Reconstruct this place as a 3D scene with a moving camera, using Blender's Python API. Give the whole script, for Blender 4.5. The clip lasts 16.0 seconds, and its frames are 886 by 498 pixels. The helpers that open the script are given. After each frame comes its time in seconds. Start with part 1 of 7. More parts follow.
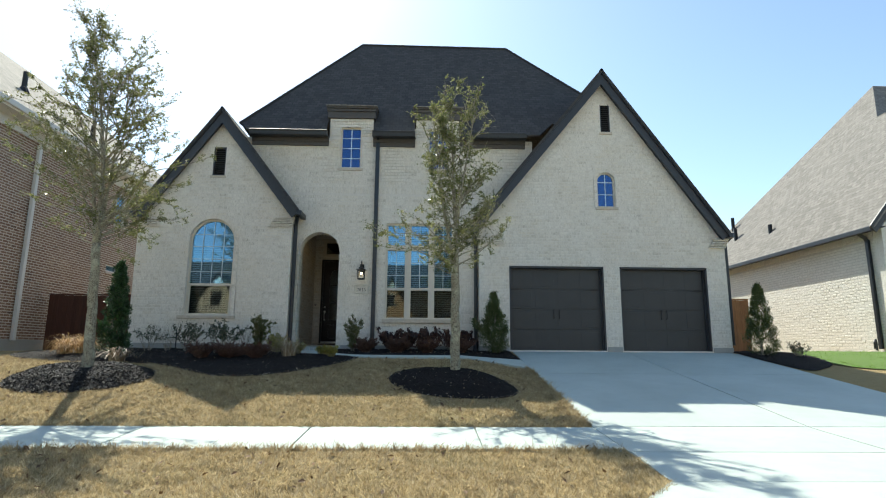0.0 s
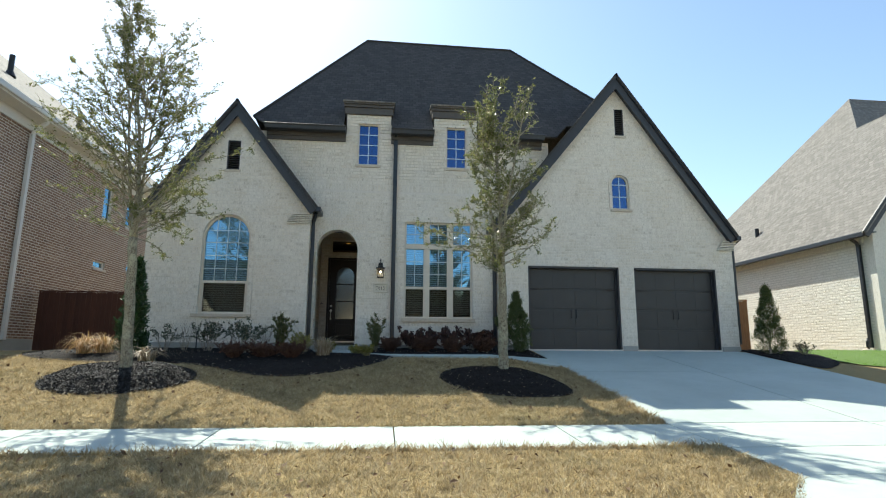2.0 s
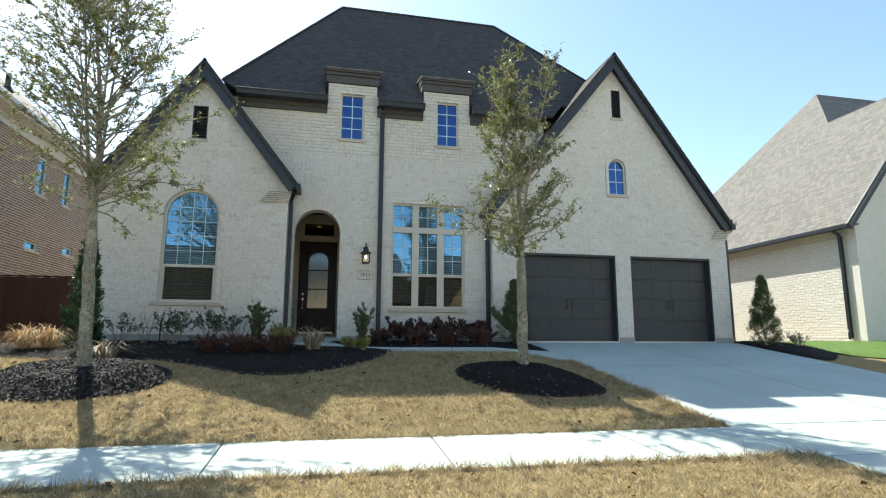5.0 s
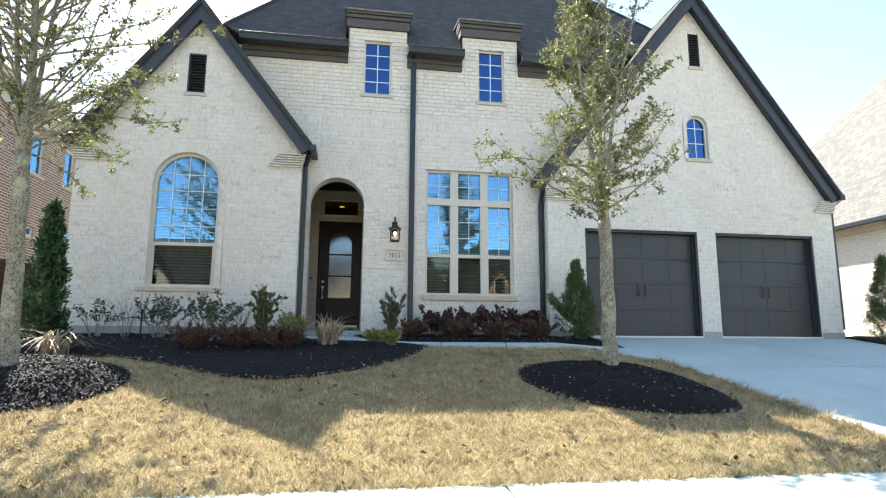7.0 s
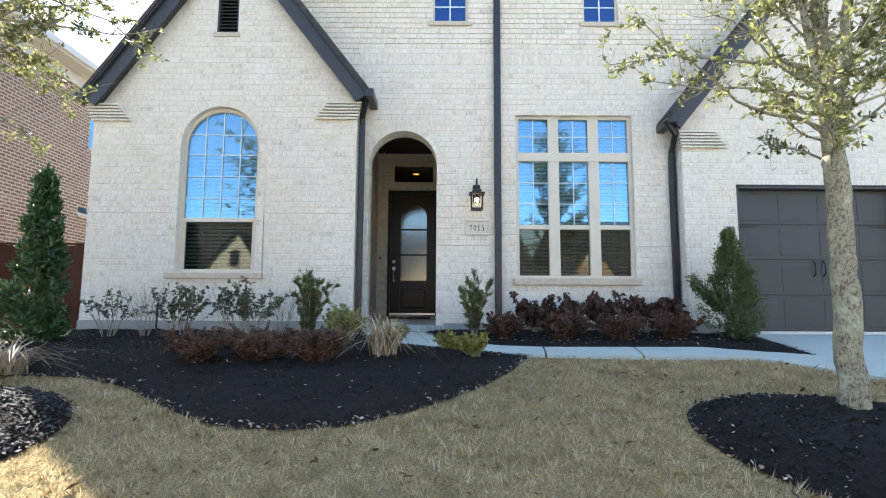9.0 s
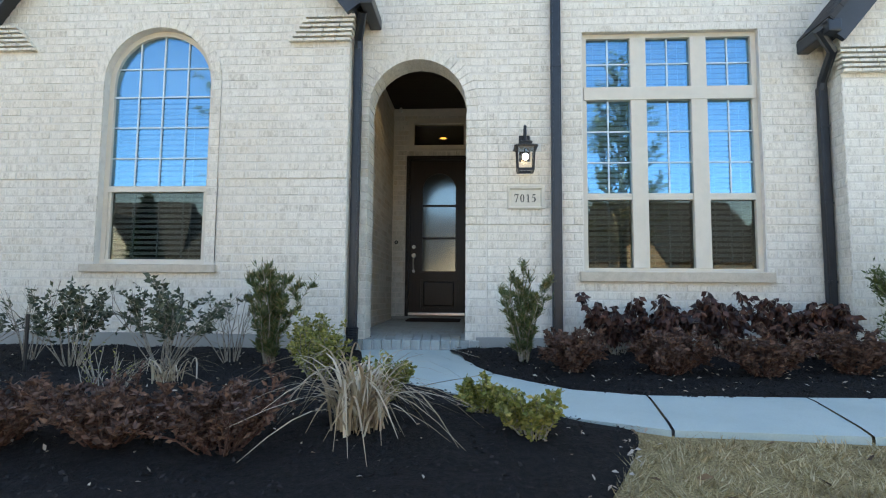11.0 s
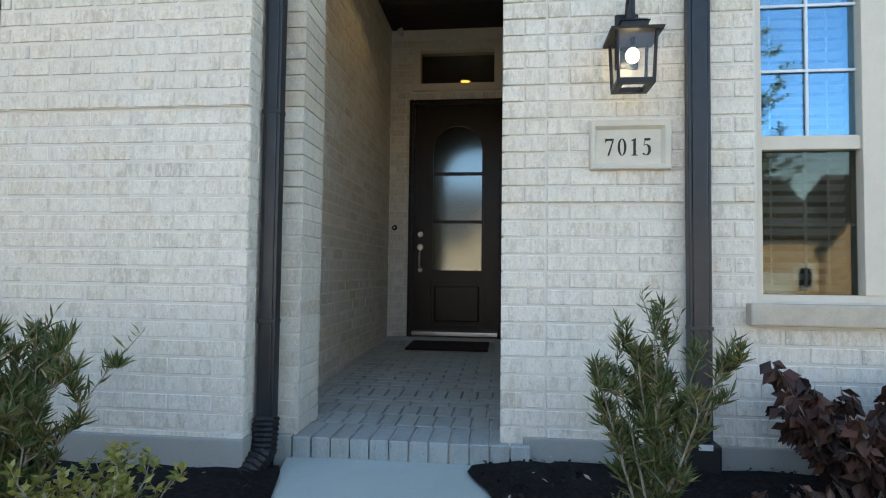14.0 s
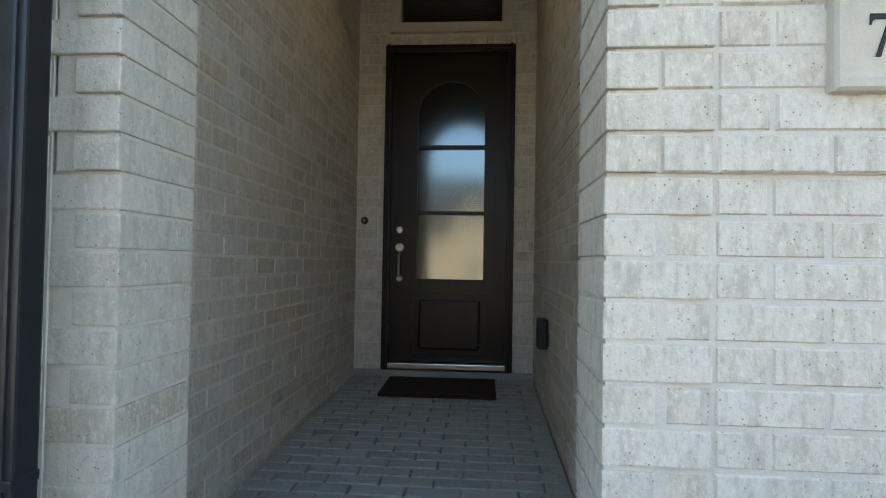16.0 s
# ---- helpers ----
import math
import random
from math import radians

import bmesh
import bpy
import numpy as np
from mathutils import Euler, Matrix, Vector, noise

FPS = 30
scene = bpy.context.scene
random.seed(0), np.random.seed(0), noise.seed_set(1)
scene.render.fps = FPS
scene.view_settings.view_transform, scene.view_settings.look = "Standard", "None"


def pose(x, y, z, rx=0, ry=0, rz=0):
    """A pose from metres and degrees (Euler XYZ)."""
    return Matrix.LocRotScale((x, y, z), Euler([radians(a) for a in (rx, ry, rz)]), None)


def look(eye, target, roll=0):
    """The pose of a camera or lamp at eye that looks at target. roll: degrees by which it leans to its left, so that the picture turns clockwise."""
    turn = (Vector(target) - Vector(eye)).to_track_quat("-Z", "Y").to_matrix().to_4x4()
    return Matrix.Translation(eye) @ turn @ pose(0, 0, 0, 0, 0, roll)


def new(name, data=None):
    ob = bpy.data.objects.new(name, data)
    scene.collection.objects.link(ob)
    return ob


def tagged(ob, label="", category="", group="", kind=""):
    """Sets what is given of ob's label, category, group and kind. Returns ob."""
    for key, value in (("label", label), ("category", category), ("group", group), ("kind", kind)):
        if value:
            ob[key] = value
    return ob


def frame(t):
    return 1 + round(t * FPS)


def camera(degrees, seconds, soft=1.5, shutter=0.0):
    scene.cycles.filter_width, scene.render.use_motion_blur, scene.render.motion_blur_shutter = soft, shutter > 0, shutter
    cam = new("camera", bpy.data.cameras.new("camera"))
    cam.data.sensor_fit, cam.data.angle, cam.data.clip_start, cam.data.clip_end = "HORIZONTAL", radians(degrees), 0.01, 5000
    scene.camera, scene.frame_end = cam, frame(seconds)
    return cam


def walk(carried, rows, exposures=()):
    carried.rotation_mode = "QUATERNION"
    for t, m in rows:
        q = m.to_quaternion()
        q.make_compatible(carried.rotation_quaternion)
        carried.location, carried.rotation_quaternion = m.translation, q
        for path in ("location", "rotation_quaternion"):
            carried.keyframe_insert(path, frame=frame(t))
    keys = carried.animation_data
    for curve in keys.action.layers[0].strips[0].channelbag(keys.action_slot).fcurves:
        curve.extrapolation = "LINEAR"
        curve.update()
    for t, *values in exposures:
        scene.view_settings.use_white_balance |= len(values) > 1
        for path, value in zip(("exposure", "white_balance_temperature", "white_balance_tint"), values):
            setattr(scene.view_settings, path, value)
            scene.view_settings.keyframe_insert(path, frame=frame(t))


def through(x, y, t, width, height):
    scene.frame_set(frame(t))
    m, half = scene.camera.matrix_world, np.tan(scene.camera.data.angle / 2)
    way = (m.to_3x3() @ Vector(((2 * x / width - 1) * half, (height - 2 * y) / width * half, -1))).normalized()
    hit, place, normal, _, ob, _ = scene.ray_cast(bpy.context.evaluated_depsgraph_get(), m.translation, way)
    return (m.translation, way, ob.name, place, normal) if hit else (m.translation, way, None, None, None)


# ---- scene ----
cam = camera(77.1, 16.0, soft=1.1)
PATH = [
    (0, (-0.564, 1.592, 1.543), (-0.508, 3.557, 1.907), 0.4),
    (0.5, (-0.966, 1.59, 1.537), (-0.865, 3.554, 1.901), 0.4),
    (1, (-1.34, 1.689, 1.54), (-1.203, 3.65, 1.904), 0.3),
    (1.5, (-1.751, 1.676, 1.545), (-1.58, 3.635, 1.909), 0.3),
    (2, (-2.104, 1.722, 1.522), (-1.899, 3.678, 1.886), 0.3),
    (2.5, (-2.391, 1.793, 1.518), (-2.155, 3.746, 1.879), 0.3),
    (3, (-2.649, 1.814, 1.533), (-2.357, 3.76, 1.893), 0.2),
    (5.5, (-3.05, 3.449, 1.592), (-2.646, 5.381, 1.916), 0.2),
    (6, (-3.017, 4.009, 1.551), (-2.623, 5.942, 1.879), 0.2),
    (6.5, (-2.944, 4.594, 1.533), (-2.594, 6.536, 1.861), 0.3),
    (7, (-2.902, 5.216, 1.523), (-2.599, 7.167, 1.842), 0.3),
    (7.5, (-2.828, 5.822, 1.593), (-2.591, 7.787, 1.878), 0.3),
    (8, (-2.823, 6.364, 1.693), (-2.673, 8.339, 1.97), 0.3),
    (8.5, (-2.743, 6.942, 1.773), (-2.682, 8.924, 2.034), 0.4),
    (9, (-2.705, 7.55, 1.828), (-2.706, 9.537, 2.058), 0.3),
    (11.5, (-2.669, 10.657, 2.165), (-2.811, 12.645, 2.327), 0.6),
    (12, (-2.648, 11.207, 2.241), (-2.801, 13.195, 2.393), 0.6),
    (12.5, (-2.616, 11.686, 2.288), (-2.785, 13.674, 2.434), 0.6),
    (13, (-2.623, 12.102, 2.341), (-2.824, 14.087, 2.482), 0.5),
    (13.5, (-2.691, 12.527, 2.45), (-2.911, 14.511, 2.57), 0.5),
    (14, (-2.789, 12.916, 2.473), (-3.013, 14.902, 2.555), 0.7),
    (14.5, (-2.886, 13.282, 2.493), (-3.086, 15.271, 2.546), 0.9),
    (15, (-2.879, 13.71, 2.526), (-3.081, 15.699, 2.568), 0.9),
    (15.5, (-2.97, 14.104, 2.598), (-3.158, 16.094, 2.643), 0.9),
    (16, (-3.047, 14.514, 2.634), (-3.193, 16.508, 2.678), 0.9),
]
walk(cam, [(t, look(eye, target, roll)) for t, eye, target, roll in PATH],
     exposures=[(0.0, 0.9, 6600, 2), (3.0, 0.95, 6600, 2), (5.5, 1.2, 6600, 2), (6.5, 1.54, 6600, 5), (7.0, 1.85, 6600, 6), (7.5, 2.1, 6600, 8), (8.0, 2.24, 6600, 9), (9.0, 2.18, 6600, 9), (11.5, 2.12, 6550, 6), (12.5, 2.1, 6550, 6),
                (14.0, 2.1, 6600, 6), (15.0, 2.1, 6600, 6), (16.0, 2.22, 6650, 6)])


# ---- light: a clear noon sky, the sun behind the house ----
SUN_AZ, SUN_EL = radians(24.8), radians(47.5)      # azimuth from +y towards -x
world = bpy.data.worlds.new("world")
scene.world = world
world.use_nodes = True
wn = world.node_tree.nodes
sky = wn.new("ShaderNodeTexSky")
sky.sky_type = "NISHITA"
sky.sun_disc = False
sky.sun_elevation = SUN_EL
sky.sun_rotation = -SUN_AZ
sky.air_density, sky.dust_density, sky.ozone_density = 1.0, 0.6, 1.0
wn["Background"].inputs["Strength"].default_value = 0.13
world.node_tree.links.new(sky.outputs[0], wn["Background"].inputs["Color"])
sun = new("sun", bpy.data.lights.new("sun", "SUN"))
sun.data.energy, sun.data.angle, sun.data.color = 4.6, radians(0.53), (1.0, 0.95, 0.87)
to_sun = Vector((-math.sin(SUN_AZ) * math.cos(SUN_EL), math.cos(SUN_AZ) * math.cos(SUN_EL), math.sin(SUN_EL)))
sun.matrix_world = look(to_sun * 60, (0, 0, 0))


# ---- materials ----
def material(name, rough=0.6, metal=0.0, spec=0.5):
    m = bpy.data.materials.new(name)
    m.use_nodes = True
    b = m.node_tree.nodes["Principled BSDF"]
    b.inputs["Roughness"].default_value, b.inputs["Metallic"].default_value = rough, metal
    b.inputs["Specular IOR Level"].default_value = spec
    return m, m.node_tree.nodes, m.node_tree.links, b


def ramp(n, l, source, stops):
    r = n.new("ShaderNodeValToRGB")
    while len(r.color_ramp.elements) < len(stops):
        r.color_ramp.elements.new(0.5)
    for e, (p, c) in zip(r.color_ramp.elements, stops):
        e.position, e.color = p, (*c, 1)
    l.new(source, r.inputs[0])
    return r.outputs[0]


def noise_tex(n, l, coord, scale, detail=4.0, rough=0.55, stretch=None):
    t = n.new("ShaderNodeTexNoise")
    t.inputs["Scale"].default_value, t.inputs["Detail"].default_value, t.inputs["Roughness"].default_value = scale, detail, rough
    if stretch:
        mp = n.new("ShaderNodeMapping")
        mp.inputs["Scale"].default_value = stretch
        l.new(coord, mp.inputs[0])
        coord = mp.outputs[0]
    l.new(coord, t.inputs["Vector"])
    return t.outputs["Fac"]


def mixc(n, l, fac, a, b, mode="MIX"):
    m = n.new("ShaderNodeMix")
    m.data_type, m.blend_type = "RGBA", mode
    for sock, v in ((m.inputs[0], fac), (m.inputs[6], a), (m.inputs[7], b)):
        if isinstance(v, (int, float)):
            sock.default_value = v
        elif isinstance(v, tuple):
            sock.default_value = (*v, 1)
        else:
            l.new(v, sock)
    return m.outputs[2]


def bump(n, l, b, height, strength=0.4, dist=0.01, prev=None):
    k = n.new("ShaderNodeBump")
    k.inputs["Strength"].default_value, k.inputs["Distance"].default_value = strength, dist
    l.new(height, k.inputs["Height"])
    if prev:
        l.new(prev, k.inputs["Normal"])
    l.new(k.outputs[0], b.inputs["Normal"])
    return k.outputs[0]


def coords(n, kind="Object"):
    return n.new("ShaderNodeTexCoord").outputs[kind]


def plain(name, col, rough=0.5, metal=0.0, var=0.12, scale=14.0, bumpy=0.1, spec=0.5, fine=180.0):
    """A surface of one colour with soft blotches and fine grain."""
    m, n, l, b = material(name, rough, metal, spec)
    c = coords(n)
    big, small = noise_tex(n, l, c, scale), noise_tex(n, l, c, fine, 2)
    lo, hi = tuple(v * (1 - var) for v in col), tuple(min(1, v * (1 + var)) for v in col)
    base = ramp(n, l, big, [(0.3, lo), (0.7, hi)])
    base = mixc(n, l, 0.35, base, ramp(n, l, small, [(0.35, lo), (0.65, hi)]))
    l.new(base, b.inputs["Base Color"])
    if bumpy:
        bump(n, l, b, small, bumpy, 0.004)
    return m


def brick_material(name, light, mid, dark, tan, island=True, wash=0.6, spread=1.0):
    """Fired brick: every brick its own tone, limewash brushed over it in strokes, and small dark pits."""
    m, n, l, b = material(name, 0.85, 0, 0.3)
    c = coords(n)
    if island:
        rnd = n.new("ShaderNodeNewGeometry").outputs["Random Per Island"]
    else:
        rnd = n.new("ShaderNodeObjectInfo").outputs["Random"]
        pos = n.new("ShaderNodeNewGeometry").outputs["Position"]
        c = pos
    def between(k, u, v):
        return tuple(a + (b3 - a) * k for a, b3 in zip(u, v))
    tone = ramp(n, l, rnd, [(0.0, between(spread, light, mid)), (0.35, light), (0.7, between(spread, light, mid)), (0.9, between(spread, light, tan)), (1.0, between(spread, mid, dark))])
    own = n.new("ShaderNodeVectorMath")
    own.operation = "MULTIPLY_ADD"
    l.new(rnd, own.inputs[0])
    own.inputs[1].default_value = (31.0, 17.0, 23.0)
    l.new(c, own.inputs[2])
    stroke = noise_tex(n, l, own.outputs[0], 34, 5, 0.68, (1.0, 1.0, 0.30))
    half = noise_tex(n, l, own.outputs[0], 18, 2, 0.5, (1.0, 1.0, 0.18))
    smear = noise_tex(n, l, c, 11, 5, 0.75)
    patch = noise_tex(n, l, c, 1.1, 3)
    base = mixc(n, l, ramp(n, l, half, [(0.48, (0, 0, 0)), (0.58, (0.7,) * 3)]), tone, mid)
    base = mixc(n, l, ramp(n, l, stroke, [(0.45, (0, 0, 0)), (0.56, (wash,) * 3)]), base, light)
    base = mixc(n, l, ramp(n, l, stroke, [(0.36, (0.36,) * 3), (0.45, (0, 0, 0))]), base, dark)
    base = mixc(n, l, ramp(n, l, smear, [(0.53, (0, 0, 0)), (0.64, (0.22,) * 3)]), base, dark)
    base = mixc(n, l, ramp(n, l, smear, [(0.38, (0.35,) * 3), (0.46, (0, 0, 0))]), base, light)
    base = mixc(n, l, ramp(n, l, patch, [(0.42, (0, 0, 0)), (0.7, (0.3,) * 3)]), base, tan)
    fleck = noise_tex(n, l, own.outputs[0], 85, 4, 0.7, (1.0, 1.0, 0.55))
    base = mixc(n, l, ramp(n, l, fleck, [(0.55, (0, 0, 0)), (0.63, (0.55,) * 3)]), base, tuple(min(0.85, v * 1.12) for v in light))
    base = mixc(n, l, ramp(n, l, fleck, [(0.36, (0.45,) * 3), (0.44, (0, 0, 0))]), base, tuple(0.5 * (u + v) for u, v in zip(mid, dark)))
    pits = n.new("ShaderNodeTexVoronoi")
    pits.inputs["Scale"].default_value = 75
    l.new(c, pits.inputs["Vector"])
    few = noise_tex(n, l, c, 24, 1)
    pit = ramp(n, l, pits.outputs["Distance"], [(0.08, (0.8,) * 3), (0.19, (0, 0, 0))])
    pit = mixc(n, l, ramp(n, l, few, [(0.50, (0, 0, 0)), (0.55, (1, 1, 1))]), (0, 0, 0), pit)
    base = mixc(n, l, pit, base, tuple(v * 0.28 for v in dark))
    l.new(base, b.inputs["Base Color"])
    k = bump(n, l, b, stroke, 0.6, 0.004)
    k = bump(n, l, b, smear, 0.5, 0.008, k)
    bump(n, l, b, noise_tex(n, l, c, 160, 3), 0.5, 0.003, k)
    return m


def shingle_material(name, lo, mid, hi):
    """Laminated asphalt shingles, laid by the face's own metres (UV)."""
    m, n, l, b = material(name, 0.9, 0, 0.25)
    uv = coords(n, "UV")
    br = n.new("ShaderNodeTexBrick")
    br.inputs["Scale"].default_value = 1.0
    br.inputs["Brick Width"].default_value, br.inputs["Row Height"].default_value = 0.17, 0.14
    br.inputs["Mortar Size"].default_value, br.inputs["Mortar Smooth"].default_value = 0.008, 0.3
    br.inputs["Color1"].default_value, br.inputs["Color2"].default_value = (*lo, 1), (*hi, 1)
    br.inputs["Mortar"].default_value = (*[v * 0.35 for v in lo], 1)
    l.new(uv, br.inputs["Vector"])
    patch = noise_tex(n, l, uv, 7.0, 5, 0.7)
    base = mixc(n, l, ramp(n, l, patch, [(0.35, (0, 0, 0)), (0.65, (0.6,) * 3)]), br.outputs["Color"], mid)
    grain = noise_tex(n, l, uv, 220, 2)
    base = mixc(n, l, 0.3, base, ramp(n, l, grain, [(0.3, lo), (0.7, hi)]))
    l.new(base, b.inputs["Base Color"])
    inv = n.new("ShaderNodeMath")
    inv.operation = "SUBTRACT"
    inv.inputs[0].default_value = 1
    l.new(br.outputs["Fac"], inv.inputs[1])
    k = bump(n, l, b, inv.outputs[0], 0.6, 0.012)
    bump(n, l, b, grain, 0.5, 0.004, k)
    return m


def glass_material(name, gloss, tint, rough=0.01, fac=0.45):
    m, n, l, b = material(name)
    g, t, mx = n.new("ShaderNodeBsdfGlossy"), n.new("ShaderNodeBsdfTransparent"), n.new("ShaderNodeMixShader")
    g.inputs["Color"].default_value, g.inputs["Roughness"].default_value = (*gloss, 1), rough
    t.inputs["Color"].default_value = (*tint, 1)
    mx.inputs[0].default_value = fac
    wob = noise_tex(n, l, coords(n), 1.6, 1)
    k = n.new("ShaderNodeBump")
    k.inputs["Strength"].default_value, k.inputs["Distance"].default_value = 0.05, 0.02
    l.new(wob, k.inputs["Height"])
    l.new(k.outputs[0], g.inputs["Normal"])
    l.new(t.outputs[0], mx.inputs[1])
    l.new(g.outputs[0], mx.inputs[2])
    l.new(mx.outputs[0], n["Material Output"].inputs["Surface"])
    return m


def glow(name, col, power):
    m, n, l, b = material(name)
    b.inputs["Emission Color"].default_value, b.inputs["Emission Strength"].default_value = (*col, 1), power
    b.inputs["Base Color"].default_value = (*col, 1)
    return m


def leaf_material(name, a, b2, c3, gloss=0.45, through=0.3, patchy=None):
    """Leaves: each its own tone, a little light passing through."""
    m, n, l, b = material(name, gloss, 0, 0.5)
    rnd = n.new("ShaderNodeNewGeometry").outputs["Random Per Island"]
    tone = ramp(n, l, rnd, [(0.0, a), (0.55, b2), (1.0, c3)])
    if patchy:
        c = coords(n)
        tone = mixc(n, l, ramp(n, l, noise_tex(n, l, c, 5, 5, 0.7), [(0.46, (0, 0, 0)), (0.62, (0.75,) * 3)]), tone, patchy)
        tone = mixc(n, l, ramp(n, l, noise_tex(n, l, c, 0.7, 4, 0.6), [(0.5, (0, 0, 0)), (0.7, (0.35,) * 3)]), tone, (0.26, 0.235, 0.12))
    l.new(tone, b.inputs["Base Color"])
    tr, mx = n.new("ShaderNodeBsdfTranslucent"), n.new("ShaderNodeMixShader")
    l.new(tone, tr.inputs["Color"])
    mx.inputs[0].default_value = through
    l.new(b.outputs[0], mx.inputs[1])
    l.new(tr.outputs[0], mx.inputs[2])
    l.new(mx.outputs[0], n["Material Output"].inputs["Surface"])
    return m


def ground_material():
    """Dormant lawn: straw over soil, with faint green and worn patches."""
    m, n, l, b = material("dormant_lawn", 0.95, 0, 0.15)
    c = coords(n)
    blotch, mid, fine = noise_tex(n, l, c, 0.55, 5, 0.6), noise_tex(n, l, c, 7, 5, 0.7), noise_tex(n, l, c, 90, 3, 0.7)
    base = ramp(n, l, fine, [(0.32, (0.09, 0.062, 0.028)), (0.5, (0.33, 0.245, 0.115)), (0.70, (0.54, 0.42, 0.22))])
    base = mixc(n, l, ramp(n, l, mid, [(0.45, (0, 0, 0)), (0.75, (0.5,) * 3)]), base, (0.16, 0.115, 0.06))
    base = mixc(n, l, ramp(n, l, blotch, [(0.5, (0, 0, 0)), (0.75, (0.35,) * 3)]), base, (0.17, 0.17, 0.075))
    l.new(base, b.inputs["Base Color"])
    bump(n, l, b, fine, 0.7, 0.02)
    return m


def concrete_material(name, col):
    """Brushed concrete with stains and fine sand."""
    m, n, l, b = material(name, 0.85, 0, 0.3)
    c = coords(n)
    big, mid, fine = noise_tex(n, l, c, 0.8, 5, 0.6), noise_tex(n, l, c, 6, 5, 0.65), noise_tex(n, l, c, 160, 2)
    brush = noise_tex(n, l, c, 30, 3, 0.6, (0.3, 6.0, 1.0))
    base = ramp(n, l, big, [(0.3, tuple(v * 0.86 for v in col)), (0.7, tuple(v * 1.06 for v in col))])
    base = mixc(n, l, ramp(n, l, mid, [(0.5, (0, 0, 0)), (0.8, (0.4,) * 3)]), base, tuple(v * 0.72 for v in col))
    base = mixc(n, l, 0.2, base, ramp(n, l, fine, [(0.3, tuple(v * 0.6 for v in col)), (0.7, tuple(min(1, v * 1.3) for v in col))]))
    l.new(base, b.inputs["Base Color"])
    k = bump(n, l, b, brush, 0.15, 0.004)
    bump(n, l, b, fine, 0.25, 0.002, k)
    return m


def bark_material(name, lo, hi, lichen):
    m, n, l, b = material(name, 0.95, 0, 0.2)
    c = coords(n)
    ridge = noise_tex(n, l, c, 65, 7, 0.75, (1.0, 1.0, 0.6))
    spots = noise_tex(n, l, c, 9, 4, 0.6)
    base = ramp(n, l, ridge, [(0.41, lo), (0.54, hi)])
    scab = noise_tex(n, l, c, 48, 4, 0.7)
    base = mixc(n, l, ramp(n, l, spots, [(0.50, (0, 0, 0)), (0.62, (0.7,) * 3)]), base, ramp(n, l, scab, [(0.42, hi), (0.52, lichen)]))
    l.new(base, b.inputs["Base Color"])
    bump(n, l, b, ridge, 0.8, 0.014)
    return m


def mulch_material():
    m, n, l, b = material("black_mulch", 0.9, 0, 0.25)
    c = coords(n)
    a, f = noise_tex(n, l, c, 35, 5, 0.75), noise_tex(n, l, c, 6, 4)
    base = ramp(n, l, a, [(0.35, (0.004, 0.0035, 0.0035)), (0.62, (0.018, 0.014, 0.013)), (0.8, (0.045, 0.034, 0.03))])
    base = mixc(n, l, ramp(n, l, f, [(0.55, (0, 0, 0)), (0.8, (0.4,) * 3)]), base, (0.022, 0.013, 0.011))
    l.new(base, b.inputs["Base Color"])
    bump(n, l, b, a, 1.0, 0.05)
    return m


def wood_material(name, lo, hi, rough=0.7):
    m, n, l, b = material(name, rough, 0, 0.3)
    c = coords(n)
    grain = noise_tex(n, l, c, 12, 6, 0.65, (4.0, 4.0, 0.35))
    rnd = n.new("ShaderNodeObjectInfo").outputs["Random"]
    base = ramp(n, l, grain, [(0.3, lo), (0.7, hi)])
    base = mixc(n, l, 0.35, base, ramp(n, l, rnd, [(0.0, lo), (1.0, hi)]))
    l.new(base, b.inputs["Base Color"])
    bump(n, l, b, grain, 0.25, 0.006)
    return m


WHITE_L, WHITE_M, WHITE_D, WHITE_T = (0.745, 0.695, 0.605), (0.575, 0.525, 0.44), (0.39, 0.345, 0.28), (0.60, 0.505, 0.355)
MAT_BRICK = brick_material("whitewashed_brick", WHITE_L, WHITE_M, WHITE_D, WHITE_T, spread=0.5, wash=0.75)
MAT_BRICK_ONE = brick_material("whitewashed_brick_single", WHITE_L, WHITE_M, WHITE_D, WHITE_T, island=False, spread=0.5, wash=0.75)
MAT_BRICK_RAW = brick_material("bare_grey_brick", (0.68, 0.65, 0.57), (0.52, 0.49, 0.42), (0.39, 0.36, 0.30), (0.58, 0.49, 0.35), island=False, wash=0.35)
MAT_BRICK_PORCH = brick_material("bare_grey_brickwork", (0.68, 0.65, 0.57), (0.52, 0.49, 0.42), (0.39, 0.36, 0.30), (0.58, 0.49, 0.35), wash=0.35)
MAT_MORTAR = plain("lime_mortar", (0.665, 0.615, 0.54), 0.95, var=0.1, bumpy=0.4)
MAT_PORCH_BRICK = brick_material("porch_paver_brick", (0.40, 0.425, 0.40), (0.33, 0.35, 0.33), (0.24, 0.25, 0.235), (0.34, 0.33, 0.28), island=False, wash=0.4)
MAT_RED_BRICK = brick_material("red_brown_brick", (0.25, 0.15, 0.098), (0.18, 0.10, 0.066), (0.075, 0.047, 0.037), (0.36, 0.245, 0.17), wash=0.2)
MAT_RED_MORTAR = plain("grey_mortar", (0.52, 0.46, 0.39), 0.95, bumpy=0.4)
MAT_CREAM_BRICK = brick_material("painted_cream_brick", (0.70, 0.68, 0.62), (0.62, 0.60, 0.54), (0.44, 0.42, 0.37), (0.60, 0.56, 0.48), wash=0.7, spread=0.6)
